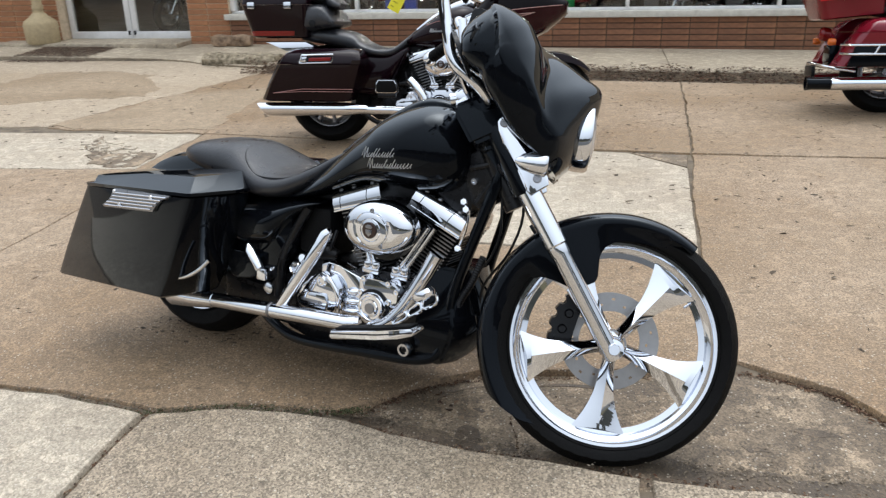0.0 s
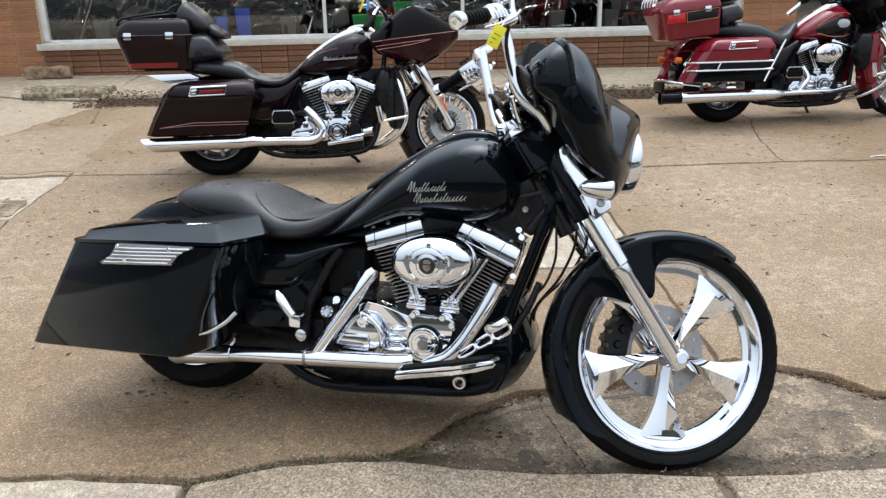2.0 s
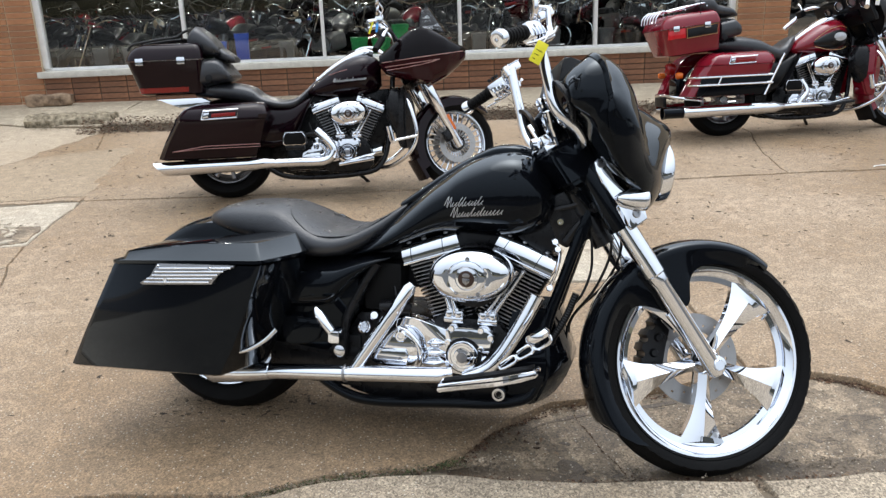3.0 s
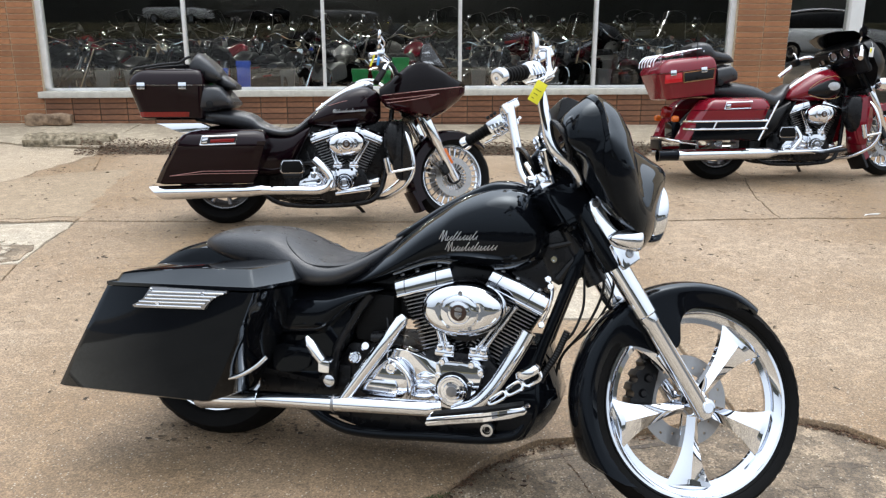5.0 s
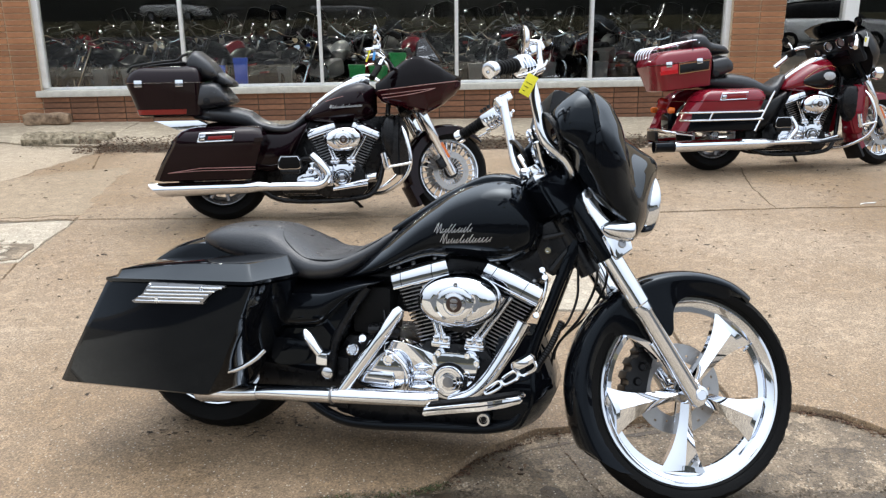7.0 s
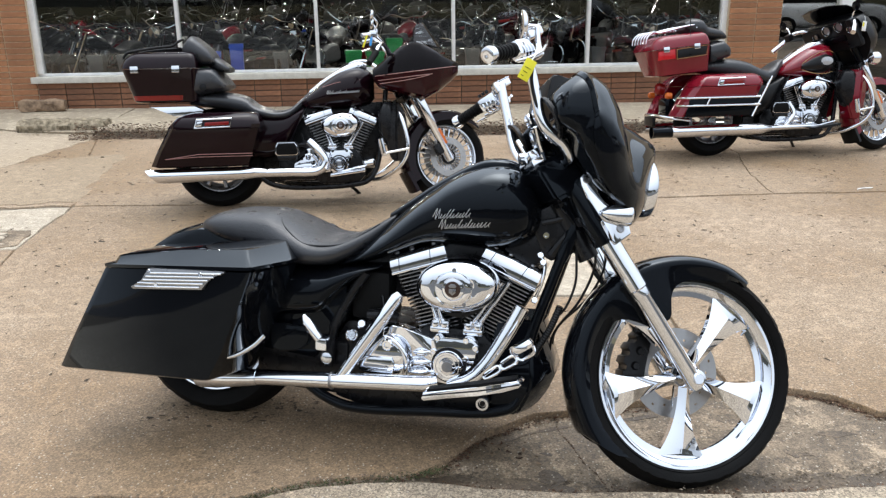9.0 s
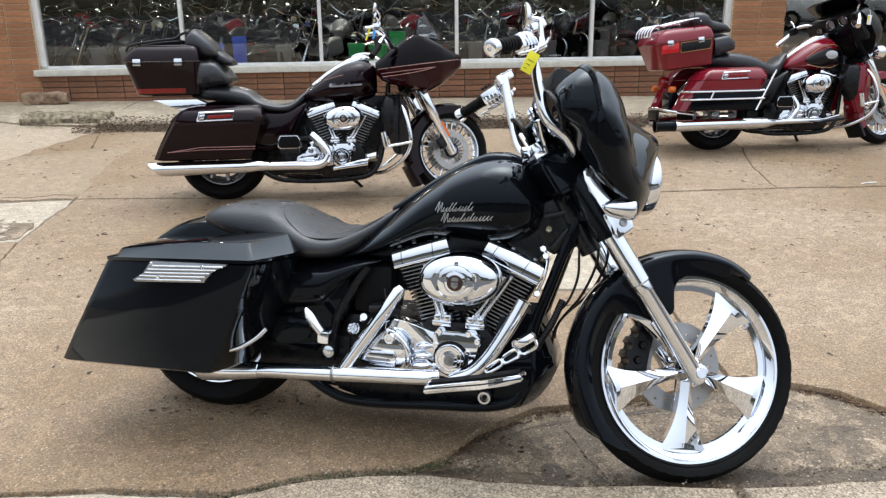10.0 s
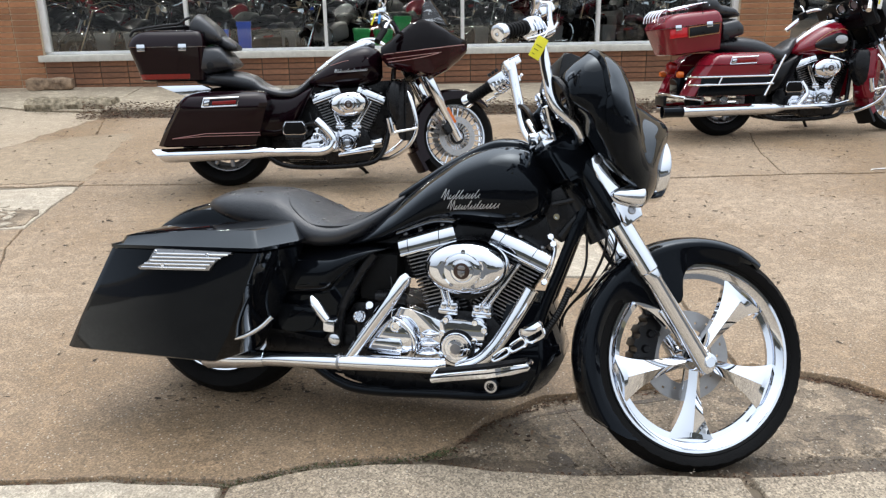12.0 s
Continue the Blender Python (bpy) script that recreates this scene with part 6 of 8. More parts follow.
# ---- the two touring motorcycles behind ----
def touring(name, place, label, paint, stripe, shark, steer):
    """A full-dress tourer: saddlebags, top case with backrest, engine guards and fairing."""
    b = thing(name, place, label, "motorcycle", "touring motorcycles by the shop")

    rear = ("saddlebag", "lid", "latch", "latch_block", "latch_reflector", "bag_stripe", "bag_rail", "bag_panel", "top_case", "case_lid", "case_latch", "tail_lens", "side_light", "case_panel", "luggage_rack", "rack_bar", "rack_crossbar", "backrest", "backrest_pad", "armrest",
            "speaker", "muffler", "muffler_tip", "fender_strut")

    raised = ("saddlebag", "lid", "latch", "latch_block", "latch_reflector", "bag_stripe", "bag_rail", "bag_panel")
    tilted = ("top_case", "case_lid", "case_latch", "side_light", "case_panel", "luggage_rack", "rack_bar", "rack_crossbar")

    def Q(n, bm, m, lab="", par=None, smooth=38.0):
        if not shark and n in tilted:
            moved(bm, Matrix.Translation((-0.2, 0, 0.9)) @ Matrix.Rotation(radians(-5.5), 4, "Y") @ Matrix.Translation((0.2, 0, -0.9)))
        if n in rear:
            moved(bm, Matrix.Translation((0.13 if shark else 0.08, 0, 0.045 if not shark and n in raised else 0.0)))
        return part(n, bm, m, par or b, lab, smooth)

    w = Q("rear_wheel", rim_mesh((0, 0, 0.315), (0, 1, 0), 0.205, 0.14, 0.05, 40), STEEL)
    Q("tyre", tyre_mesh((0, 0, 0.315), (0, 1, 0), 0.32, 0.205, 0.17, 44), RUBBER, "", w)
    for k in range(9):
        a = radians(40 * k)
        Q("spoke", tube([(0.03 * math.cos(a), -0.03, 0.315 + 0.03 * math.sin(a)), (0.18 * math.cos(a), -0.035, 0.315 + 0.18 * math.sin(a))], [0.012, 0.016], 8), STEEL, "", w)
    Q("hub", lathe([(0, -0.08), (0.03, -0.08), (0.06, -0.04), (0.06, 0.05), (0, 0.08)], (0, 0, 0.315), (0, 1, 0), 20), ALLOY, "", w)
    rings = []
    for i in range(17):
        a = radians(30 + 140 * i / 16)
        c, s = math.cos(a), math.sin(a)
        rings.append([(r * c, y, 0.315 + r * s) for y, r in ((-0.11, 0.30), (-0.11, 0.355), (-0.07, 0.378), (0, 0.385), (0.07, 0.378), (0.11, 0.355), (0.11, 0.30), (0, 0.36))])
    Q("rear_fender", loft(rings), paint if shark else GLOSS)
    # saddlebags
    for s in (-1, 1):
        def ring(z, xr, xf, yo, inn=0.17):
            return [(xr, s * inn, z), (xr, s * (yo - 0.05), z), (xr + 0.04, s * yo, z), (xf - 0.05, s * yo, z), (xf, s * (yo - 0.04), z), (xf, s * inn, z)]
        bag_ = Q("saddlebag", loft([ring(0.315, -0.51, 0.105, 0.36), ring(0.325, -0.530, 0.118, 0.385), ring(0.43, -0.475, 0.160, 0.41), ring(0.57, -0.390, 0.205, 0.425)]), paint)
        Q("lid", loft([ring(0.573, -0.394, 0.212, 0.428), ring(0.60, -0.375, 0.218, 0.43), ring(0.645, -0.33, 0.205, 0.405), ring(0.665, -0.29, 0.190, 0.375), ring(0.675, -0.25, 0.175, 0.34)]), paint, "", bag_)
        if s < 0:
            corners = [(-0.205, -0.431, 0.580), (-0.188, -0.429, 0.634), (0.040, -0.429, 0.640), (0.026, -0.431, 0.586)]
            Q("latch", tube(corners + corners[:2], 0.0055, 8), CHROME, "open chrome latch frame", bag_)
            Q("latch_block", prism([(-0.194, 0.590), (-0.185, 0.622), (-0.150, 0.624), (-0.158, 0.591)], -0.437, -0.426, 0.003), CHROME, "", bag_)
            Q("latch_reflector", prism([(-0.140, 0.594), (-0.134, 0.616), (0.022, 0.621), (0.016, 0.598)], -0.434, -0.424, 0.002), REDLENS, "red reflector strip", bag_)
            st = tube([(-0.42, -0.405, 0.375), (-0.20, -0.414, 0.405), (0.16, -0.412, 0.405)], 0.0022, 5)
            tube([(-0.42, -0.404, 0.375), (-0.20, -0.412, 0.388), (0.16, -0.409, 0.388)], 0.0018, 5, st)
            Q("bag_stripe", st, stripe, "", bag_)
    if shark:
        Q("fender_strut", prism([(-0.55, 0.718), (-0.24, 0.718), (-0.18, 0.69), (-0.22, 0.645), (-0.36, 0.640), (-0.42, 0.675)], -0.20, -0.10, 0.005), CHROME, "bright chrome case bracket")
    # top case
    def tring(z, x0, x1, w_, c=0.07):
        out = []
        for cx, cy, r, a0_ in ((x0 + c, -w_ + c, c, 180), (x1 - c * 0.5, -w_ + c * 0.5, c * 0.5, 270), (x1 - c * 0.5, w_ - c * 0.5, c * 0.5, 0), (x0 + c, w_ - c, c, 90)):
            for k in range(6):
                q = radians(a0_ + 18 * k)
                out.append((cx + r * math.cos(q), cy + r * math.sin(q), z))
        return out
    case = Q("top_case", loft([tring(0.745, -0.62, -0.22, 0.215), tring(0.755, -0.64, -0.21, 0.235), tring(0.97, -0.70, -0.20, 0.275)]), paint, "rounded luggage case")
    Q("case_lid", loft([tring(0.975, -0.705, -0.20, 0.28), tring(1.00, -0.70, -0.20, 0.278), tring(1.035, -0.680, -0.207, 0.265), tring(1.060, -0.655, -0.215, 0.250), tring(1.078, -0.62, -0.225, 0.22), tring(1.085, -0.58, -0.24, 0.18)]), paint, "", case)
    for x in (-0.60, -0.33):
        Q("case_latch", block(x - 0.026, x + 0.026, -0.296, -0.276, 0.945, 0.99, 0.004), CHROME, "", case)
    if shark:
        Q("tail_lens", loft([tring(0.762, -0.645, -0.29, 0.241), tring(0.795, -0.652, -0.29, 0.249)]), REDLENS, "dark red wrap-round light strip", case)
    else:
        Q("side_light", prism([(-0.675, 0.885), (-0.665, 0.955), (-0.52, 0.965), (-0.52, 0.885)], -0.279, -0.262, 0.004), BRIGHTLENS, "red side marker light", case)
        Q("case_panel", prism([(-0.505, 0.885), (-0.500, 0.955), (-0.235, 0.962), (-0.250, 0.892)], -0.281, -0.262, 0.004), PLASTIC, "black inlay panel", case)
        edge = [(-0.51, -0.282, 0.880), (-0.505, -0.282, 0.960), (-0.230, -0.282, 0.967), (-0.246, -0.282, 0.887)]
        Q("case_panel", tube(edge + edge[:2], 0.0022, 5), stripe, "gold line round the inlay", case)
    if not shark:
        for x, y, lean in ((-0.30, -0.245, -0.01), (-0.62, 0.245, -0.07)):
            Q("antenna", tube([(x, y, 0.98), (x, y, 1.05), (x + lean, y, 1.42)], [0.006, 0.004, 0.002], 6), PLASTIC, "thin black whip antenna", case)
    chromed = PLASTIC if shark else CHROME
    rack = tube([(-0.66, -0.175, 1.087 if shark else 1.102), (-0.66, 0.175, 1.087 if shark else 1.102)], 0.006, 8)
    rack = Q("luggage_rack", rack, chromed, "", case)
    n = 5 if shark else 6
    for k in range(n):
        y = -0.15 + 0.30 * k / (n - 1) if shark else -0.17 + 0.34 * k / (n - 1)
        Q("rack_bar", tube(curve([(-0.66, y, 1.055), (-0.568, y, 1.086), (-0.45, y, 1.100), (-0.31, y, 1.108)] if shark else [(-0.73, y, 1.035), (-0.715, y, 1.085), (-0.66, y, 1.125), (-0.60, y, 1.115), (-0.40, y, 1.14), (-0.26, y, 1.15)], 4), 0.006 if shark else 0.007, 8), chromed, "", rack)
    if shark:
        for y in (-0.20, 0.20):
            Q("rack_bar", tube(curve([(-0.69, y, 1.045), (-0.66, y, 1.080), (-0.582, y, 1.096), (-0.456, y, 1.113), (-0.362, y, 1.122), (-0.322, y * 0.95, 1.149), (-0.285, y * 0.9, 1.165)], 5), 0.009, 10), chromed, "", rack)
    for x, z in ((-0.60, 1.085), (-0.33, 1.112)) if shark else ((-0.47, 1.115), (-0.28, 1.123)):
        Q("rack_crossbar", tube([(x, -0.19, z), (x, 0.19, z)], 0.006, 8), chromed, "", rack)
    pad = hull_x([(-0.308, 1.10, 1.08, 0.14), (-0.296, 1.143, 1.05, 0.17), (-0.25, 1.193, 1.015, 0.185), (-0.194, 1.161, 0.99, 0.19), (-0.135, 1.104, 0.986, 0.185), (-0.10, 1.047, 0.998, 0.165)] if shark else
                 [(-0.38, 1.165, 1.10, 0.14), (-0.309, 1.197, 1.05, 0.18), (-0.233, 1.185, 1.03, 0.19), (-0.188, 1.132, 1.015, 0.19), (-0.068, 1.097, 1.012, 0.185), (-0.015, 1.050, 1.016, 0.16)], 3.2, 28, 5)
    Q("backrest", pad, LEATHER, "padded passenger backrest")
    if shark:
        Q("backrest_pad", hull_x([(-0.14, 1.005, 0.978, 0.10), (-0.10, 1.045, 0.955, 0.135), (-0.05, 1.018, 0.940, 0.145), (-0.006, 0.979, 0.945, 0.125)], 3.0, 24, 5), LEATHER, "lower cushion of the backrest")
    arm = hull_x([(-0.255, 0.970, 0.779, 0.235), (-0.22, 0.973, 0.784, 0.25), (-0.13, 0.976, 0.80, 0.25), (-0.08, 0.944, 0.81, 0.245), (-0.038, 0.885, 0.822, 0.235), (-0.018, 0.860, 0.838, 0.20)] if shark else
                 [(-0.185, 0.982, 0.81, 0.235), (-0.10, 0.998, 0.828, 0.25), (-0.058, 0.998, 0.842, 0.25), (-0.012, 0.950, 0.858, 0.24), (0.006, 0.900, 0.87, 0.20)], 4.5, 28, 5)
    Q("armrest", arm, LEATHER)
    Q("speaker", lathe([(0.02, 0), (0.024, 0.006), (0, 0.008)], (-0.165, -0.252, 0.845), (0, -1, 0), 16), PLASTIC)
    seat_ = hull_x([(-0.16, 0.83, 0.74, 0.14), (-0.04, 0.845, 0.72, 0.17), (0.12, 0.851, 0.69, 0.175), (0.28, 0.826, 0.66, 0.17), (0.38, 0.778, 0.64, 0.185), (0.456, 0.748, 0.62, 0.19), (0.525, 0.765, 0.63, 0.16), (0.593, 0.815, 0.70, 0.11), (0.65, 0.84, 0.78, 0.06)] if not shark else
                   [(-0.16, 0.80, 0.72, 0.14), (-0.08, 0.82, 0.71, 0.17), (0.10, 0.805, 0.68, 0.175), (0.22, 0.775, 0.65, 0.17), (0.30, 0.715, 0.63, 0.19), (0.42, 0.675, 0.615, 0.195), (0.52, 0.69, 0.62, 0.17), (0.60, 0.75, 0.68, 0.11), (0.66, 0.80, 0.76, 0.06)], 2.8, 28, 5)
    Q("seat", seat_, LEATHER, "deep black touring seat")
    tk = hull_x([(0.60, 0.735, 0.695, 0.10), (0.66, 0.79, 0.68, 0.15), (0.76, 0.865, 0.672, 0.175), (0.88, 0.935, 0.67, 0.185), (1.00, 0.965, 0.68, 0.175), (1.08, 0.94, 0.70, 0.13), (1.12, 0.90, 0.74, 0.06)], 2.4, 32, 5)
    tk = Q("fuel_tank", tk, paint)
    Q("dash_console", hull_x([(0.66, 0.81, 0.77, 0.03), (0.78, 0.90, 0.83, 0.055), (0.92, 0.978, 0.90, 0.065), (1.02, 1.005, 0.93, 0.06), (1.07, 0.985, 0.93, 0.03)], 3, 20, 4), CHROME, "bright chrome tank console", tk)
    if shark:
        e = bmesh.new()
        tube([(x, -0.1905 + 0.10 * max(0.0, x - 0.97), z) for x, z in strokes(0.795, 1.015, 0.782, 0.026, 0.05, 5)], 0.0021, 5, e)
        Q("tank_emblem", e, SILVER, "silver strokes along the tank", tk)
        Q("pinstripe", tube(curve([(0.76, -0.168, 0.83), (0.88, -0.172, 0.862), (1.02, -0.16, 0.875)], 4), 0.0022, 5), stripe, "", tk)
    else:
        pn = hull_x([(0.76, 0.79, 0.735, 0.186), (0.86, 0.86, 0.705, 0.199), (0.98, 0.895, 0.70, 0.198), (1.07, 0.88, 0.725, 0.155)], 3.2, 28, 4)
        Q("tank_panel", pn, PLASTIC, "black tank panel edged in gold", tk)
        for pts in ([(0.765, -0.178, 0.79), (0.86, -0.197, 0.862), (0.98, -0.193, 0.897), (1.06, -0.16, 0.885)], [(0.765, -0.185, 0.735), (0.87, -0.200, 0.706), (0.98, -0.198, 0.702), (1.06, -0.165, 0.72)]):
            Q("pinstripe", tube(curve(pts, 5), 0.0024, 5), stripe, "", tk)
        Q("tank_badge", moved(lathe([(0.0, 0.0), (0.045, 0.0), (0.045, 0.004), (0.0, 0.008)], (0, 0, 0), (0, -1, 0), 24), Matrix.Translation((0.985, -0.197, 0.81)) @ Matrix.Diagonal((1.25, 1, 0.8, 1))), SILVER, "round silver emblem", tk)
    Q("side_cover", hull_x([(0.18, 0.64, 0.36, 0.16), (0.26, 0.655, 0.34, 0.185), (0.38, 0.65, 0.345, 0.19), (0.48, 0.645, 0.40, 0.185), (0.56, 0.665, 0.53, 0.17), (0.62, 0.69, 0.63, 0.15)], 4, 24, 4), paint if shark else PLASTIC)
    Q("frame_core", prism([(0.30, 0.20), (0.36, 0.16), (1.02, 0.16), (1.10, 0.24), (1.16, 0.50), (1.20, 0.72), (0.62, 0.70), (0.40, 0.64), (0.30, 0.50)], -0.03, 0.05, 0.01), POWDER, "black frame and crankcase behind the engine")
    flap = loft([[(x, -0.19, z0), (x + 0.03, -0.205, (z0 + z1) / 2), (x + 0.05, -0.19, z1), (x + 0.02, -0.16, (z0 + z1) / 2)] for x, z0, z1 in ((0.47, 0.40, 0.43), (0.50, 0.44, 0.50), (0.55, 0.52, 0.62), (0.60, 0.62, 0.70))])
    Q("air_deflector", flap, PLASTIC)
    engine(b, -0.075, -0.02, CHROME, False)
    for s in (-1, 1):
        Q("frame_rail", tube(curve([(0.25, s * 0.13, 0.24), (0.45, s * 0.14, 0.14), (0.95, s * 0.14, 0.14), (1.10, s * 0.12, 0.22), (1.16, s * 0.08, 0.45), (1.20, s * 0.04, 0.80)], 5), 0.018, 10), POWDER)
        Q("floorboard", prism([(0.80, 0.225), (1.04, 0.255), (1.04, 0.275), (0.80, 0.245)], s * 0.28, s * 0.38, 0.005), CHROME if shark else PLASTIC)
        y0, y1 = sorted((s * 0.295, s * 0.33))
        outline = [(0.425, 0.385), (0.440, 0.372), (0.575, 0.372), (0.592, 0.385), (0.588, 0.44), (0.570, 0.470), (0.445, 0.470), (0.430, 0.44)]
        pb = Q("passenger_board", prism(outline, y0, y1, 0.008), PLASTIC, "folded passenger footboard with a black pad")
        Q("trim", prism([(0.508 + (x - 0.508) * 0.93, 0.421 + (z - 0.421) * 0.90) for x, z in outline], y0 - 0.002, y1 + 0.002, 0.003), CHROME, "thin chrome trim line", pb)
        Q("pad", prism([(0.508 + (x - 0.508) * 0.88, 0.421 + (z - 0.421) * 0.84) for x, z in outline], y0 - 0.004, y1 + 0.004, 0.005), RUBBER, "", pb)
        Q("board_hinge", block(0.445, 0.575, y0, y1, 0.345, 0.375, 0.006), PLASTIC, "", pb)
    # exhaust
    if shark:
        mf = Q("muffler", tube([(-0.54, -0.31, 0.255), (-0.52, -0.31, 0.254), (0.08, -0.30, 0.262), (0.16, -0.285, 0.262), (0.22, -0.27, 0.258)], [0.045, 0.048, 0.046, 0.036, 0.030], 20), CHROME, "long slash-cut chrome muffler")
        for v in mf.data.vertices:
            if v.co.x < -0.25:
                v.co.x -= 1.0 * (v.co.z - 0.255)
        Q("exhaust_pipe", tube(curve([(0.18, -0.275, 0.258), (0.50, -0.262, 0.255), (0.70, -0.262, 0.256), (0.765, -0.26, 0.32), (0.72, -0.25, 0.40), (0.655, -0.22, 0.46)], 6), 0.031, 16), CHROME, "chrome header shield")
    else:
        Q("muffler", tube([(-0.56, -0.31, 0.24), (-0.54, -0.31, 0.24), (0.26, -0.30, 0.245), (0.30, -0.29, 0.245), (0.36, -0.27, 0.245)], [0.046, 0.050, 0.050, 0.040, 0.03], 20), CHROME, "straight chrome muffler")
        Q("muffler_tip", lathe([(0.046, -0.02), (0.049, 0.0), (0.047, 0.02), (0.047, 0.13), (0.054, 0.17), (0.046, 0.17), (0.038, 0.10)], (-0.56, -0.31, 0.24), (-1, 0, 0), 22), GLOSS, "black muffler tip")
        Q("muffler", tube([(-0.56, 0.31, 0.24), (0.30, 0.29, 0.245)], 0.048, 16), CHROME)
        Q("exhaust_pipe", tube([(0.33, -0.275, 0.245), (0.95, -0.25, 0.25), (1.04, -0.2, 0.26)], 0.024, 14), CHROME)
        Q("heat_shield", tube(curve([(0.60, -0.24, 0.26), (0.68, -0.23, 0.36), (0.64, -0.2, 0.46)], 5), 0.024, 14), CHROME)
        # bag rails, tail lights
        for z in (0.415, 0.480):
            Q("bag_rail", tube(curve([(-0.50, -0.30, z), (-0.47, -0.39, z), (-0.40, -0.43, z), (0.12, -0.44, z), (0.17, -0.43, z)], 4), 0.009, 8), CHROME, "chrome bag guard rail")
        Q("bag_rail", tube([(0.11, -0.43, 0.315), (0.29, -0.40, 0.645)], 0.010, 8), CHROME, "chrome bag guard rail")
        Q("bag_rail", tube([(-0.30, -0.435, 0.415), (-0.27, -0.438, 0.480)], 0.008, 8), CHROME, "chrome bag guard rail")
        Q("bag_panel", prism([(-0.475, 0.322), (-0.43, 0.475), (0.20, 0.485), (0.165, 0.322)], -0.418, -0.36, 0.006), GLOSS, "gloss black lower bag panel")
        for y in (-0.20, 0.20):
            Q("turn_signal", lathe([(0.0, -0.03), (0.024, -0.025), (0.029, 0.01), (0.022, 0.026), (0, 0.03)], (-0.46, y, 0.545), (-1, 0, 0), 18), AMBER, "amber rear turn signal")
        Q("tail_light", lathe([(0.0, -0.04), (0.05, -0.03), (0.055, 0.02), (0.04, 0.04), (0, 0.045)], (-0.46, 0, 0.60), (-1, 0, 0.2), 20), REDLENS, "red tail light")
        Q("rear_bumper", tube(curve([(-0.30, -0.30, 0.33), (-0.48, -0.26, 0.36), (-0.55, 0, 0.38), (-0.48, 0.26, 0.36), (-0.30, 0.30, 0.33)], 5), 0.012, 10), CHROME)
        Q("fender_tip", block(-0.44, -0.36, -0.085, 0.085, 0.36, 0.52, 0.02), GLOSS)
        Q("plate_holder", block(-0.56, -0.53, -0.1, 0.1, 0.28, 0.36, 0.006), PLASTIC)
    # engine guard and leg fairings
    for s in (-1, 1):
        Q("engine_guard", tube(curve([(1.19, s * 0.06, 0.72), (1.25, s * 0.22, 0.70), (1.30, s * 0.33, 0.61), (1.338, s * 0.36, 0.42), (1.285, s * 0.34, 0.29), (1.17, s * 0.24, 0.20), (1.09, s * 0.12, 0.17)], 6), 0.0140, 12), CHROME)
        leg = loft([[(x0, s * 0.16, z), (x0 + 0.01, s * 0.30, z), ((x0 + x1) / 2, s * 0.345, z), (x1, s * 0.27, z), (x1, s * 0.15, z)] for z, x0, x1 in ((0.30, 1.12, 1.22), (0.40, 1.08, 1.25), (0.52, 1.07, 1.27), (0.62, 1.09, 1.26), (0.70, 1.13, 1.22), (0.73, 1.15, 1.19))])
        bmesh.ops.bevel(leg, geom=list(leg.edges), offset=0.012, segments=2, affect="EDGES")
        slim = Matrix.Translation((0.06, 0, 0)) if not shark else Matrix.Translation((1.262, 0, 0.035)) @ Matrix.Diagonal((0.80, 1, 0.94, 1)) @ Matrix.Translation((-1.17, 0, 0))
        Q("leg_fairing", moved(leg, slim), paint if not shark else POWDER)
        Q("glove_box", moved(hull_leg(s), slim), POWDER)
        Q("highway_peg", tube([(1.34, s * 0.37, 0.405), (1.20, s * 0.40, 0.385), (1.175, s * 0.41, 0.372), (1.172, s * 0.41, 0.368), (1.168, s * 0.41, 0.385), (1.150, s * 0.41, 0.480)], [0.010, 0.010, 0.012, 0.018, 0.020, 0.019], 12), CHROME)
    Q("shift_rod", tube([(0.80, -0.26, 0.23), (1.05, -0.27, 0.29)], 0.009, 8), CHROME)
    Q("kickstand", tube([(0.85, 0.13, 0.15), (0.95, 0.23, 0.06), (1.02, 0.28, -0.03)], 0.013, 8), POWDER)
    # steering: fork, wheel, fender, bars (turned by steer)
    rk = radians(27)
    f_, a_, l_ = Vector((math.cos(rk), 0, math.sin(rk))), Vector((-math.sin(rk), 0, math.cos(rk))), Vector((0, 1, 0))
    st = radians(steer)
    f2, l2 = f_ * math.cos(st) + l_ * math.sin(st), l_ * math.cos(st) - f_ * math.sin(st)
    o = Vector((1.625 if shark else 1.60, 0, 0.305 if shark else 0.315)) - 0.05 * f_
    M = Matrix(((f2.x, l2.x, a_.x, o.x), (f2.y, l2.y, a_.y, o.y), (f2.z, l2.z, a_.z, o.z), (0, 0, 0, 1)))

    def T(n, bm, m, lab="", par=None, smooth=38.0):
        return Q(n, moved(bm, M), m, lab, par, smooth)

    c = (0.05, 0, 0)
    w = T("front_wheel", rim_mesh(c, (0, 1, 0), 0.232, 0.09, 0.03, 48), CHROME)
    T("tyre", tyre_mesh(c, (0, 1, 0), 0.315, 0.235, 0.13, 52), RUBBER, "", w)
    n = 28 if shark else 18
    for k in range(n):
        a = 2 * math.pi * k / n
        T("spoke", tube([(0.05 + 0.06 * math.cos(a), -0.012, 0.06 * math.sin(a)), (0.05 + 0.21 * math.cos(a), -0.018, 0.21 * math.sin(a))], [0.006, 0.008], 6), ALLOY, "", w)
    T("hub", lathe([(0, -0.12), (0.018, -0.12), (0.022, -0.09), (0.05, -0.05), (0.065, 0), (0.05, 0.05), (0, 0.1)], c, (0, 1, 0), 24), ALLOY, "", w)
    for off in (-0.062, 0.062):
        T("brake_disc", disc_mesh(c, (0, 1, 0), 0.142, 0.098, off), DISC, "", w)
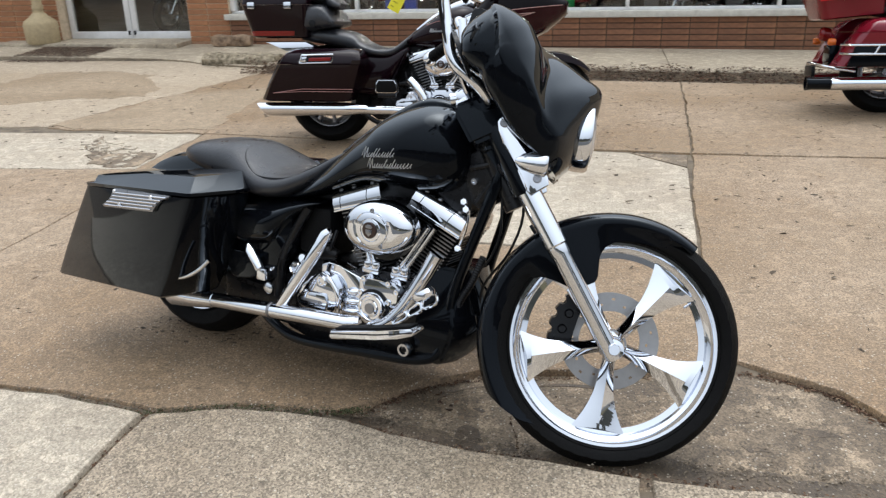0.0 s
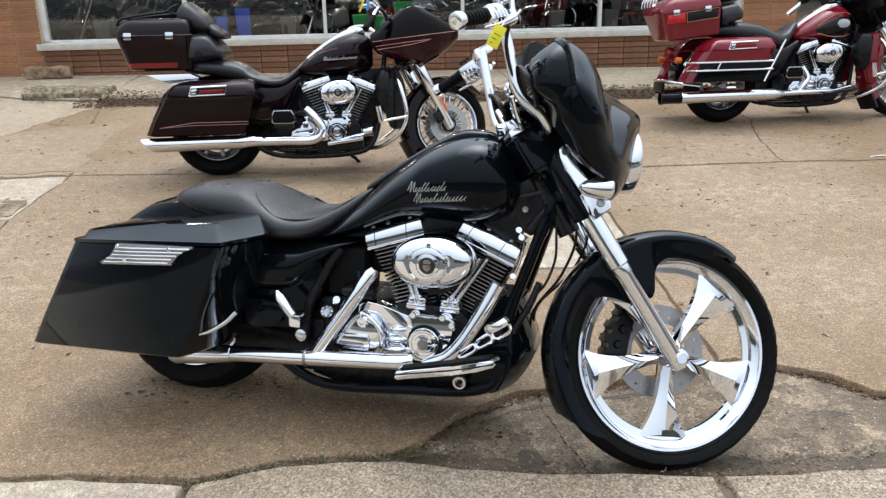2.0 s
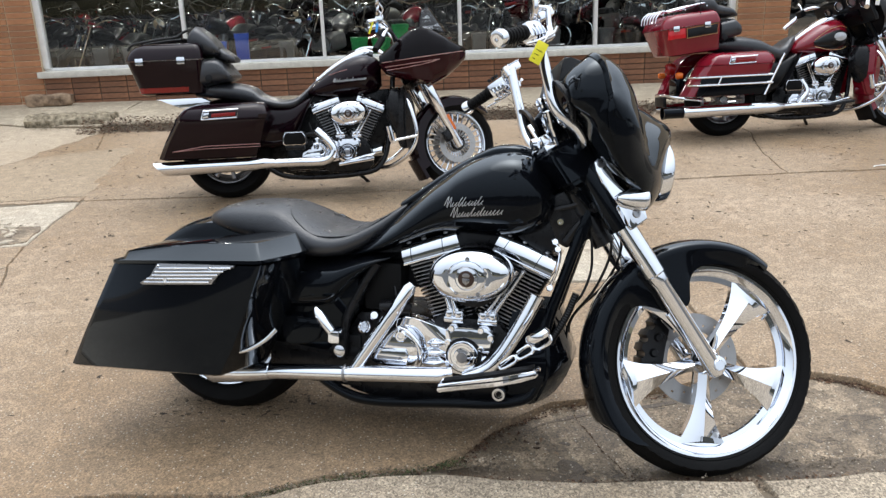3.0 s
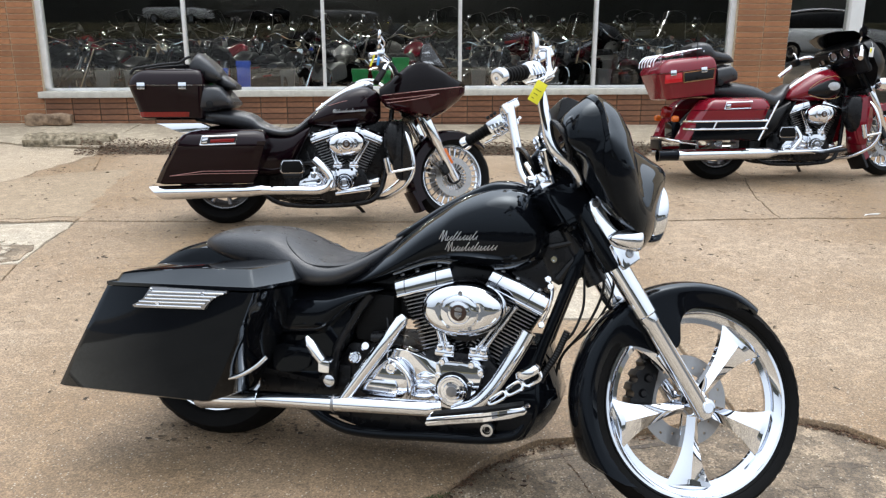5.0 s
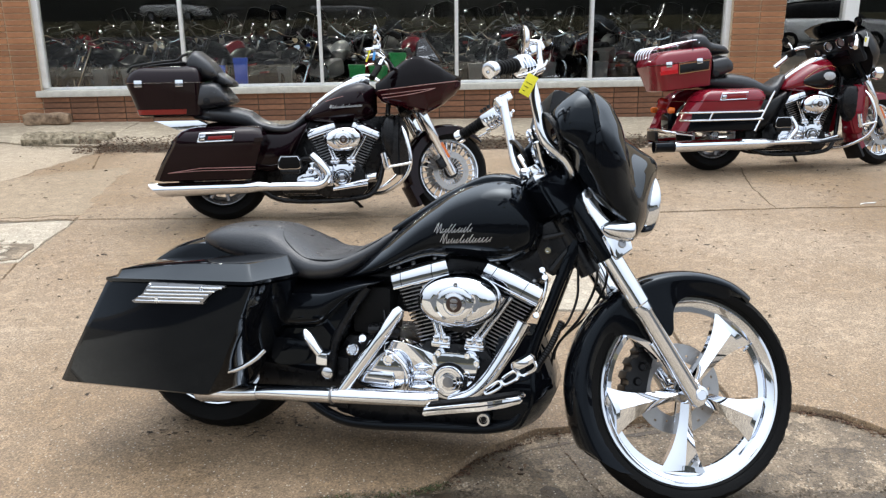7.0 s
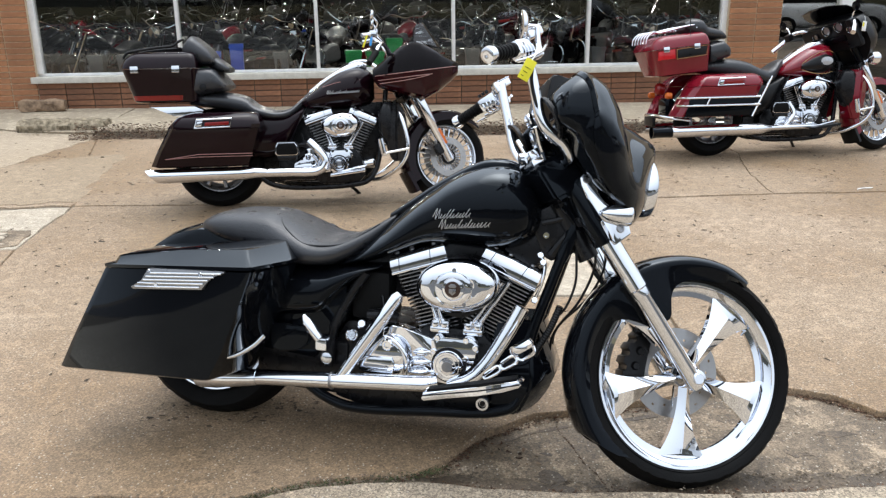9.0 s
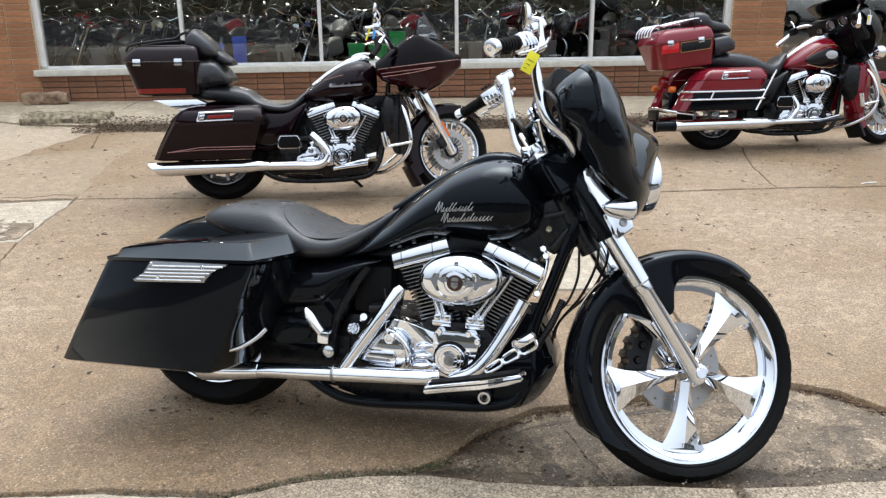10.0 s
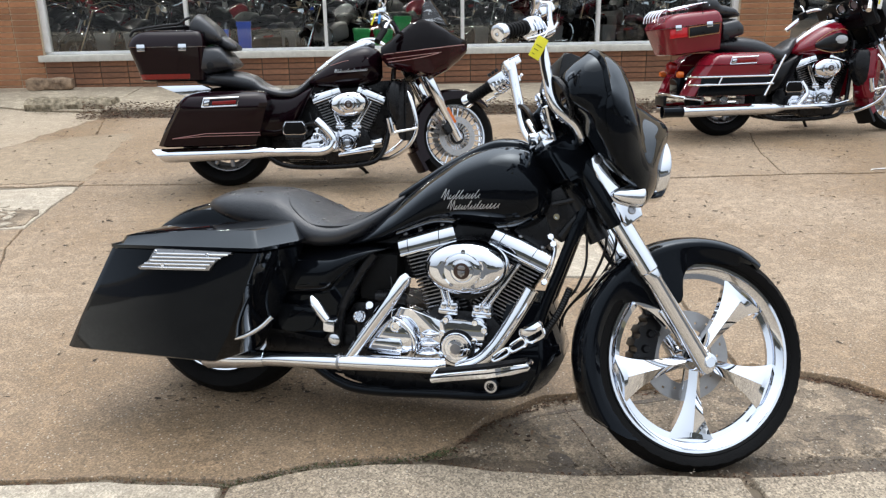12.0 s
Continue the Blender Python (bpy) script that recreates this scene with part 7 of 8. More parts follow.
    T("disc_carrier", lathe([(0.03, 0.055), (0.055, 0.06), (0.055, 0.066), (0.03, 0.062)], c, (0, -1, 0), 24), POWDER, "", w)
    rings = []
    for i in range(31):
        deg = 12 + 174 * i / 30
        a = radians(deg)
        rin = 0.322 - 0.055 * math.sin(min(1.0, (deg - 12) / 60) * math.pi / 2)
        if deg > 160:
            rin = 0.27
        rings.append([(0.05 + r * math.cos(a), y, r * math.sin(a)) for y, r in ((-0.082, rin), (-0.082, 0.325), (-0.06, 0.342), (0, 0.35), (0.06, 0.342), (0.082, 0.325), (0.082, rin), (0.075, 0.32), (0, 0.336), (-0.075, 0.32))])
    T("front_fender", loft(rings), paint)
    T("fender_flap", loft([[(-0.275, -0.085, z), (-0.30, -0.085, z), (-0.315, 0, z), (-0.30, 0.085, z), (-0.275, 0.085, z)] for z in (0.06, -0.05, -0.10)]), paint if shark else PLASTIC)
    for s in (-1, 1):
        y = 0.115 * s
        leg = T("fork_leg", lathe([(0, -0.03), (0.028, -0.025), (0.034, 0.0), (0.034, 0.26), (0.041, 0.27), (0.043, 0.56), (0.036, 0.57)], (0.03, y, 0), (0, 0, 1), 20), CHROME, "chrome fork leg")
        T("caliper", block(-0.05, 0.0, y - 0.035, y + 0.01, 0.05, 0.13, 0.01), POWDER, "", leg)
        T("reflector", block(0.035, 0.062, y + s * 0.022 - 0.01, y + s * 0.022 + 0.01, 0.10, 0.22, 0.004), AMBER, "amber fork reflector", leg)
        T("fork_cover", tube([(0.025, y, 0.50), (0.02, y, 0.72)], 0.042, 16), GLOSS, "", leg)
        lift = 0.0 if shark else 0.055
        bar = T("handlebar", tube(curve([(-0.02, 0, 0.80), (-0.03, 0.12 * s, 0.80 + lift * 0.3), (-0.05, 0.22 * s, 0.88 + lift), (-0.12, 0.33 * s, 0.92 + lift), (-0.22, 0.40 * s, 0.88 + lift)], 5), 0.015, 12), CHROME)
        T("grip", tube([(-0.20, 0.385 * s, 0.885 + lift), (-0.31, 0.445 * s, 0.84 + lift * 1.3)], 0.021, 12), RUBBER if shark else CHROME, "", bar)
        T("switch_housing", block(-0.20, -0.14, 0.34 * s - 0.03, 0.34 * s + 0.03, 0.88 + lift, 0.94 + lift, 0.01), PLASTIC, "", bar)
        if shark:
            continue
        T("mirror_stem", tube(curve([(-0.15, 0.33 * s, 0.975), (-0.12, 0.36 * s, 1.03), (-0.12, 0.39 * s, 1.05)], 4), 0.007, 8), CHROME, "", bar)
        T("mirror", moved(lathe([(0, -0.01), (0.034, -0.01), (0.04, 0.0), (0, 0.006)], (0, 0, 0), (-1, 0, 0.3), 20), Matrix.Translation((-0.12, 0.40 * s, 1.075))), GLOSS, "", bar)
    T("triple_clamp", block(-0.05, 0.06, -0.15, 0.15, 0.50, 0.54, 0.01), POWDER)
    if shark:
        # frame-mounted wedge fairing
        wide = [(1.11, 0.25), (1.20, 0.33), (1.32, 0.365), (1.45, 0.35), (1.57, 0.285), (1.66, 0.20), (1.715, 0.13)]
        tops = [(1.11, 0.945), (1.17, 0.99), (1.25, 1.055), (1.315, 1.105), (1.39, 1.137), (1.46, 1.120), (1.57, 1.060), (1.66, 1.005), (1.715, 0.985)]
        lows = [(1.11, 0.875), (1.16, 0.810), (1.25, 0.785), (1.36, 0.752), (1.46, 0.730), (1.57, 0.782), (1.66, 0.850), (1.715, 0.905)]

        def line(x, pts):
            for (a, va), (b_, vb) in zip(pts, pts[1:]):
                if x <= b_:
                    return va + (vb - va) * (x - a) / (b_ - a)
            return pts[-1][1]

        def crease(x):
            return 0.893 + 0.105 * (x - 1.137)

        up, down = [], []
        for i in range(41):
            x = 1.112 + 0.603 * i / 40
            w, t, lo, cz = line(x, wide), line(x, tops), line(x, lows), crease(x)
            cz = min(max(cz, lo + 0.008), t - 0.008)
            up.append([(x, u * w, z) for u, z in ((-1, cz), (-0.99, cz + (t - cz) * 0.35), (-0.95, cz + (t - cz) * 0.72), (-0.87, cz + (t - cz) * 0.91), (-0.62, cz + (t - cz) * 0.985), (0, t), (0.62, cz + (t - cz) * 0.985), (0.87, cz + (t - cz) * 0.91), (0.95, cz + (t - cz) * 0.72), (0.99, cz + (t - cz) * 0.35), (1, cz))])
            down.append([(x, u * w, z) for u, z in ((-1, cz - 0.0015), (-0.96, cz + (lo - cz) * 0.45), (-0.86, cz + (lo - cz) * 0.82), (-0.6, lo), (0.6, lo), (0.86, cz + (lo - cz) * 0.82), (0.96, cz + (lo - cz) * 0.45), (1, cz - 0.0015))])
        sh = Q("fairing", loft(up), mat("black_cherry_top", (0.0032, 0.0015, 0.0022), 0.06, var=0.2, scale=3, spec=0.15), "wide wedge-shaped fairing", None, 40)
        Q("lower_fairing", loft(down), mat("deep_cherry_panel", (0.026, 0.0035, 0.006), 0.08, var=0.3, scale=4, spec=0.2), "dark red lower fairing", sh, 40)
        for off, x0, x1 in ((0.004, 1.13, 1.69), (-0.028, 1.15, 1.52), (-0.050, 1.16, 1.50)):
            pts = [(x, -line(x, wide) * (1.0 if off > -0.01 else 0.985) - 0.003, crease(x) + off + (0.018 * ((x - x0) / (x1 - x0)) ** 3 if off < -0.03 else 0)) for x in (x0 + (x1 - x0) * k / 10 for k in range(11))]
            Q("pinstripe", tube(pts, 0.0022, 5), stripe, "", sh)
        rows = []
        for k in range(7):
            t = k / 6
            rows.append([(1.62 - 0.14 * t - (0.22 - 0.16 * t) * u * u, (0.24 - 0.13 * t) * u, 1.085 + 0.185 * t + (0.04 - 0.07 * t) * u * u) for u in (-1, -0.75, -0.5, -0.25, 0, 0.25, 0.5, 0.75, 1)])
        ws = loft(rows, cap=False, closed=False)
        bmesh.ops.solidify(ws, geom=list(ws.faces), thickness=0.004)
        Q("windscreen", ws, SMOKE, "low smoked windscreen", sh)
        for s in (-1, 1):
            hb = Q("tall_handlebar", tube(curve([(1.27, s * 0.08, 0.99), (1.21, s * 0.22, 1.09), (1.14, s * 0.33, 1.165), (1.05, s * 0.40, 1.16)], 5), 0.0145, 12), CHROME, "raised chrome handlebar")
            Q("control_clamp", block(1.10, 1.15, s * 0.345 - 0.03, s * 0.345 + 0.03, 1.15, 1.195, 0.01), CHROME, "", hb)
            Q("mirror_stem", tube(curve([(1.13, s * 0.34, 1.19), (1.155, s * 0.35, 1.235), (1.13, s * 0.36, 1.28)], 4), 0.006, 8), CHROME, "", hb)
            Q("mirror", lathe([(0, -0.014), (0.032, -0.010), (0.040, 0.0), (0.036, 0.006), (0, 0.006)], (1.118, s * 0.36, 1.29), (-1, 0, 0.2), 24), CHROME, "", hb)
        Q("key_tag", prism([(1.098, 1.095), (1.112, 1.09), (1.122, 1.145), (1.106, 1.15)], -0.402, -0.399), mat("blue_tag", (0.05, 0.32, 0.75), 0.5, var=0.1, scale=20), "bright blue plastic key tag", sh)
        Q("strap", tube(curve([(1.085, -0.39, 1.16), (1.072, -0.395, 1.125), (1.056, -0.395, 1.085)], 4), 0.006, 8), YELLOW, "yellow strap", sh)
        Q("headlight", block(1.66, 1.70, -0.10, 0.10, 0.905, 0.955, 0.012), CHROME, "", sh)
    else:
        frw = [(0.50, 0.14, 0.10, 0.06), (0.55, 0.21, 0.18, 0.03), (0.62, 0.26, 0.25, 0.02), (0.70, 0.27, 0.30, 0.01), (0.80, 0.25, 0.325, -0.02), (0.88, 0.22, 0.32, -0.03), (0.935, 0.18, 0.29, -0.02), (0.965, 0.13, 0.24, 0.0), (0.98, 0.08, 0.14, 0.02)]
        sh = T("fairing", loft(fair(frw, 32)), PLASTIC, "black batwing fairing", None, 60)
        T("inner_fairing", block(-0.085, -0.02, -0.29, 0.29, 0.70, 0.955, 0.04), PLASTIC, "", sh)
        for y, z, r in ((-0.14, 0.925, 0.042), (-0.006, 0.915, 0.042), (0.126, 0.885, 0.028), (-0.24, 0.88, 0.028)):
            T("gauge", lathe([(r, 0), (r * 1.05, 0.012), (r * 0.9, 0.014), (r * 0.85, 0.004), (0, 0.004)], (-0.088, y, z), (-1, 0, 0.1), 20), RUBBER, "", sh)
            T("dial_face", lathe([(r * 0.82, 0.0045), (r * 0.30, 0.0055), (0.0, 0.0055)], (-0.088, y, z), (-1, 0, 0.1), 20), STEEL, "pale worn dial", sh)
            T("gauge_bezel", lathe([(r * 1.0, 0.012), (r * 1.05, 0.012), (r * 1.04, 0.015), (r * 0.99, 0.014)], (-0.088, y, z), (-1, 0, 0.1), 24, cap=False), CHROME, "", sh)
        T("wind_deflector", loft([[(x, -w, z - 0.02), (x, -w * 0.5, z), (x, w * 0.5, z), (x, w, z - 0.02), (x, w * 0.5, z - 0.006), (x, -w * 0.5, z - 0.006)] for x, w, z in ((-0.08, 0.19, 1.135), (-0.03, 0.24, 1.105), (0.04, 0.27, 1.03), (0.12, 0.25, 0.95))]), GLOSS, "low black wind deflector", sh)
        T("radio", block(-0.10, -0.08, -0.17, 0.07, 0.790, 0.845, 0.005), GLOSS, "", sh)
        T("headlight", lathe([(0.085, -0.10), (0.10, 0.0), (0.095, 0.02), (0, 0.035)], (0.235, 0, 0.60), (0.9, 0, -0.45), 28), CHROME, "", sh)
        for s in (-1, 1):
            T("passing_lamp", lathe([(0, -0.07), (0.045, -0.06), (0.06, 0.0), (0.056, 0.015), (0, 0.02)], (0.10, s * 0.20, 0.52), (0.9, 0, -0.45), 24), CHROME, "", sh)
    return b


def hull_leg(s):
    bm = hull_x([(1.02, 0.66, 0.52, 0.05), (1.06, 0.72, 0.44, 0.075), (1.12, 0.73, 0.38, 0.085), (1.16, 0.70, 0.42, 0.06)], 3, 20, 4)
    for v in bm.verts:
        v.co.y += s * 0.235
    return bm


touring("touring_motorcycle", pose(-1.03, 6.76, 0, 0, 0, -0.5) @ pose(0, 0, 0, -6) @ Matrix.Scale(1.04, 4), "dark cherry touring motorcycle with wedge fairing and luggage, on its stand", CHERRY, PINSTRIPE, True, 22)
touring("touring_motorcycle", pose(3.31, 8.14, 0.0, 0, 0, 2) @ pose(0, 0, 0, -6) @ Matrix.Scale(1.06, 4), "red and black touring motorcycle with chrome bag rails, on its stand", RED, GOLDSTRIPE, False, 18)


# ---- small things outside ----
tag_ = thing("price_tag", pose(0.523, 2.800, 1.342, -8, 30, 4), "blank yellow paper sale tag tied to the handlebar", "tag")
part("card", block(-0.0155, 0.0155, -0.0012, 0.0012, -0.058, 0.0, 0.0005), YELLOW, tag_)
part("string", tube(curve([(0, 0, 0), (0.005, 0.01, 0.025), (0.0, 0.02, 0.04)], 4), 0.0015, 6), WHITE, tag_)
for k in range(3):
    part("ink_line", block(-0.010, 0.008 - 0.005 * k, -0.0022, -0.0014, -0.025 - 0.012 * k, -0.0238 - 0.012 * k), PLASTIC, tag_)

small = thing("price_tag", pose(4.545, 7.845, 1.235, -6, 8, 10), "small white and yellow tag hanging from the red motorcycle", "tag")
part("card", block(-0.022, 0.022, -0.0012, 0.0012, -0.085, 0.0, 0.0005), WHITE, small)
part("label_patch", prism([(-0.020, -0.010), (0.0, -0.014), (-0.006, -0.050), (-0.021, -0.045)], -0.0024, -0.0014), YELLOW, small, "yellow patch")
part("string", tube(curve([(0, 0, 0), (0.004, 0.008, 0.025), (-0.002, 0.016, 0.045)], 4), 0.0018, 6), WHITE, small)

WOODMAT = mat("weathered_wood", (0.40, 0.275, 0.175), 0.85, col2=(0.10, 0.062, 0.038), scale=11, bump=0.9, bscale=40)
log = loft([[(x, r * max(-0.8, min(0.8, math.cos(a))) * 1.1 + 0.016 * noise.noise((x * 5, a * 2.2, 1)), r * 0.95 * max(-0.8, min(0.8, math.sin(a))) + 0.018 * noise.noise((x * 4, a * 2.6, 4))) for a in (2 * math.pi * j / 16 for j in range(16))] for x, r in [(-0.29 + 0.58 * i / 18, 0.100 + 0.008 * math.sin(i * 0.6) - (0.014 if i in (0, 18) else 0)) for i in range(19)]])
ob = part("timber_block", moved(log, Matrix.Translation((-4.23, 12.05, pz(-4.2) + 0.078))), WOODMAT)
tagged(ob, "rough weathered timber block lying by the wall", "timber")
STONEMAT = mat("broken_kerb", (0.37, 0.305, 0.21), 0.95, col2=(0.055, 0.042, 0.024), scale=17, bump=1.0, bscale=60)
rows = []
for i in range(60):
    x = -4.08 + 1.06 * i / 59
    e = 0.05 if i in (0, 59) else 0.0
    y0 = 10.70 - 0.11 * (x + 4.08)

    def nz(k, f=11.0):
        return noise.noise((x * f, k, 1.5)) + 0.5 * noise.noise((x * f * 3, k * 2, 4.5))
    rows.append([(x, y0 + 0.02 * nz(1) + e, -0.06), (x, y0 - 0.015 + 0.034 * nz(3) + e, 0.02), (x, y0 + 0.028 * nz(5) + e, 0.075), (x, y0 + 0.05 + 0.02 * nz(7), 0.112 - e + 0.030 * nz(8)), (x, y0 + 0.14, 0.124 - e + 0.032 * nz(9)),
                 (x, y0 + 0.25, 0.128 - e + 0.014 * nz(11)), (x, y0 + 0.36 - e, 0.10), (x, y0 + 0.36, -0.06)])
ob = part("kerb_stone", loft(rows), STONEMAT)
tagged(ob, "crumbling length of old concrete kerb", "kerb")
heap("kerb_rubble", -4.0, -3.0, 10.42, 10.66, 160, 0.012, lambda x, y: gz(x, y), STONEMAT, "loose crumbled concrete beside the broken kerb", "rubble", 12)
heap("wheel_dirt", -0.80, -0.15, 3.34, 3.56, 110, 0.010, lambda x, y: gz(x, y), LOTLEAF, "dark wet flecks of leaf and dirt round the rear wheel", "dirt flecks", 71, 0.15)


heap("kerb_dirt", -8.5, -4.75, 11.03, 11.10, 1500, 0.011, lambda x, y: gz(x, y) + 0.001, DIRT, "line of dark dirt along the worn pavement edge", "dirt", 61, 0.10)
heap("wet_mulch", -7.1, -5.95, 10.85, 11.85, 5200, 0.016, pave, LEAVES, "dark soaked leaf mulch on the pavement by the door", "leaf mulch", 51, 0.08)
URN = mat("cast_concrete_urn", (0.46, 0.36, 0.21), 0.85, var=0.25, scale=20, bump=0.6, bscale=150)
urn = thing("ash_urn", pose(-7.25, 12.02, 0.20), "tan cast concrete cigarette urn by the shop door", "urn")
part("base", lathe([(0.0, -0.07), (0.225, -0.07), (0.24, -0.04), (0.245, 0.20), (0.225, 0.25), (0.13, 0.32), (0.08, 0.37), (0.075, 0.44)], (0, 0, 0.0), (0, 0, 1), 32), URN, urn)
part("neck", lathe([(0.085, 0.43), (0.07, 0.5), (0.07, 1.0), (0.0, 1.02)], (0, 0, 0), (0, 0, 1), 24), URN, urn)
pm = part("paper_scrap", prism([(-0.09, -0.015), (-0.02, 0.012), (0.05, 0.0), (0.09, 0.02), (0.04, 0.028), (-0.05, 0.02)], -0.0015, 0.0015), WHITE)
pm.matrix_basis = pose(3.97, 6.60, 0.006, -90, 0, 8)
tagged(pm, "torn white scrap of paper on the concrete", "paper")

# ---- inside the shop: rows of motorcycles ----
def shop_bike(name, col, label, lift=0.0, mirrors=True, tall=False):
    """A plain cruiser, as the rows in the dark shop show it."""
    b = thing(name, pose(0, 0, 0), label, "motorcycle", "motorcycles in the shop")
    for x, n in ((0, "rear_wheel"), (1.55, "front_wheel")):
        w = part(n, rim_mesh((x, 0, 0.31), (0, 1, 0), 0.21, 0.1, 0.03, 24), CHROME, b)
        part("tyre", lathe([(0.22, -0.06), (0.29, -0.06), (0.315, -0.02), (0.315, 0.02), (0.29, 0.06), (0.22, 0.06)], (x, 0, 0.31), (0, 1, 0), 24, cap=False), RUBBER, w)
        part("hub", lathe([(0, -0.07), (0.05, -0.06), (0.18, -0.02), (0.18, 0.02), (0.05, 0.06), (0, 0.07)], (x, 0, 0.31), (0, 1, 0), 12), ALLOY, w)
    part("fuel_tank", hull_x([(0.6, 0.74, 0.70, 0.06), (0.75, 0.88, 0.68, 0.15), (0.95, 0.95, 0.68, 0.15), (1.12, 0.90, 0.75, 0.06)], 2.4, 16, 3), col, b)
    part("seat", hull_x([(-0.15, 0.78, 0.70, 0.1), (0.1, 0.80, 0.66, 0.14), (0.3, 0.69, 0.60, 0.16), (0.5, 0.69, 0.60, 0.14), (0.64, 0.78, 0.72, 0.06)], 2.8, 16, 3), LEATHER, b)
    part("saddlebag", hull_x([(-0.45, 0.58, 0.36, 0.35), (-0.2, 0.66, 0.33, 0.37), (0.15, 0.66, 0.35, 0.35)], 5, 16, 2), col, b)
    part("engine", block(0.55, 1.08, -0.12, 0.12, 0.16, 0.42, 0.03), ALLOY, b)
    for s, x in ((-1, 0.78), (1, 0.92)):
        part("cylinder", tube([(x, 0, 0.40), (x + 0.1 * s, 0, 0.66)], 0.075, 12), STEEL, b)
    part("air_cleaner", lathe([(0.1, 0), (0.1, 0.03), (0.06, 0.06), (0, 0.062)], (0.86, -0.14, 0.57), (0, -1, 0), 16), CHROME, b)
    part("exhaust_pipe", tube(curve([(-0.5, -0.28, 0.23), (0.3, -0.27, 0.24), (0.8, -0.24, 0.25), (1.0, -0.2, 0.5)], 4), 0.04, 10), CHROME, b)
    for s in (-1, 1):
        part("fork_leg", tube([(1.55, s * 0.1, 0.31), (1.2, s * 0.1, 0.98)], 0.028, 8), CHROME, b)
        part("handlebar", tube(curve([(1.18, 0, 1.0), (1.16, s * 0.15, 1.04 + lift * 0.5), (1.08, s * 0.32, 1.16 + lift), (0.92, s * 0.42, 1.12 + lift)], 4), 0.014, 8), CHROME, b)
        if not mirrors:
            continue
        part("mirror", lathe([(0, -0.012), (0.026, -0.010), (0.032, 0.0), (0, 0.006)], (1.02, s * 0.42, 1.26 + lift), (-1, 0, 0.2), 14), CHROME, b)
    for s in (-1, 1):
        if mirrors:
            part("mirror_stem", tube([(1.06, s * 0.33, 1.15 + lift), (1.03, s * 0.40, 1.22 + lift)], 0.006, 6), CHROME, b)
        part("engine_guard", tube(curve([(1.12, s * 0.05, 0.70), (1.16, s * 0.30, 0.62), (1.18, s * 0.34, 0.40), (1.10, s * 0.10, 0.20)], 4), 0.015, 8), CHROME, b)
    part("headlight", lathe([(0.06, -0.1), (0.09, -0.02), (0.09, 0.02), (0, 0.03)], (1.34, 0, 0.93), (1, 0, -0.1), 18), CHROME, b)
    part("tail_light", block(-0.42, -0.36, -0.08, 0.08, 0.55, 0.62, 0.01), REDLENS, b)
    if tall:
        # a tourer: screen with a bright rim, box and backrest behind the seat
        rows = [[(1.36 - 0.20 * t - 0.16 * u * u, (0.27 - 0.07 * t) * u, 0.95 + 0.52 * t - 0.06 * t * u * u) for u in (-1, -0.6, -0.2, 0.2, 0.6, 1)] for t in (0, 0.35, 0.7, 1.0)]
        ws = loft(rows, cap=False, closed=False)
        bmesh.ops.solidify(ws, geom=list(ws.faces), thickness=0.004)
        screen = part("windscreen", ws, SMOKE, b)
        part("screen_rim", tube([rows[k][0] for k in range(4)] + rows[3][1:5] + [rows[k][5] for k in (3, 2, 1, 0)], 0.006, 6), CHROME, screen)
        part("top_case", hull_x([(-0.55, 0.98, 0.80, 0.20), (-0.50, 1.04, 0.76, 0.25), (-0.22, 1.06, 0.76, 0.25), (-0.18, 1.0, 0.80, 0.22)], 5, 16, 2), col, b)
        part("backrest", hull_x([(-0.22, 1.14, 1.0, 0.14), (-0.15, 1.22, 0.92, 0.18), (-0.08, 1.12, 0.86, 0.16)], 3, 16, 3), LEATHER, b)
        part("rack_rail", tube(curve([(-0.55, -0.18, 1.06), (-0.52, -0.18, 1.12), (-0.25, -0.18, 1.14), (-0.25, 0.18, 1.14), (-0.52, 0.18, 1.12), (-0.55, 0.18, 1.06)], 4), 0.008, 6), CHROME, b)
        part("case_lens", block(-0.575, -0.55, -0.16, 0.16, 0.82, 0.87, 0.008), REDLENS, b)
    part("front_fender", hull_x([(1.30, 0.50, 0.44, 0.06), (1.45, 0.64, 0.60, 0.07), (1.62, 0.65, 0.61, 0.07), (1.80, 0.55, 0.50, 0.06)], 3, 12, 3), col, b)
    return b


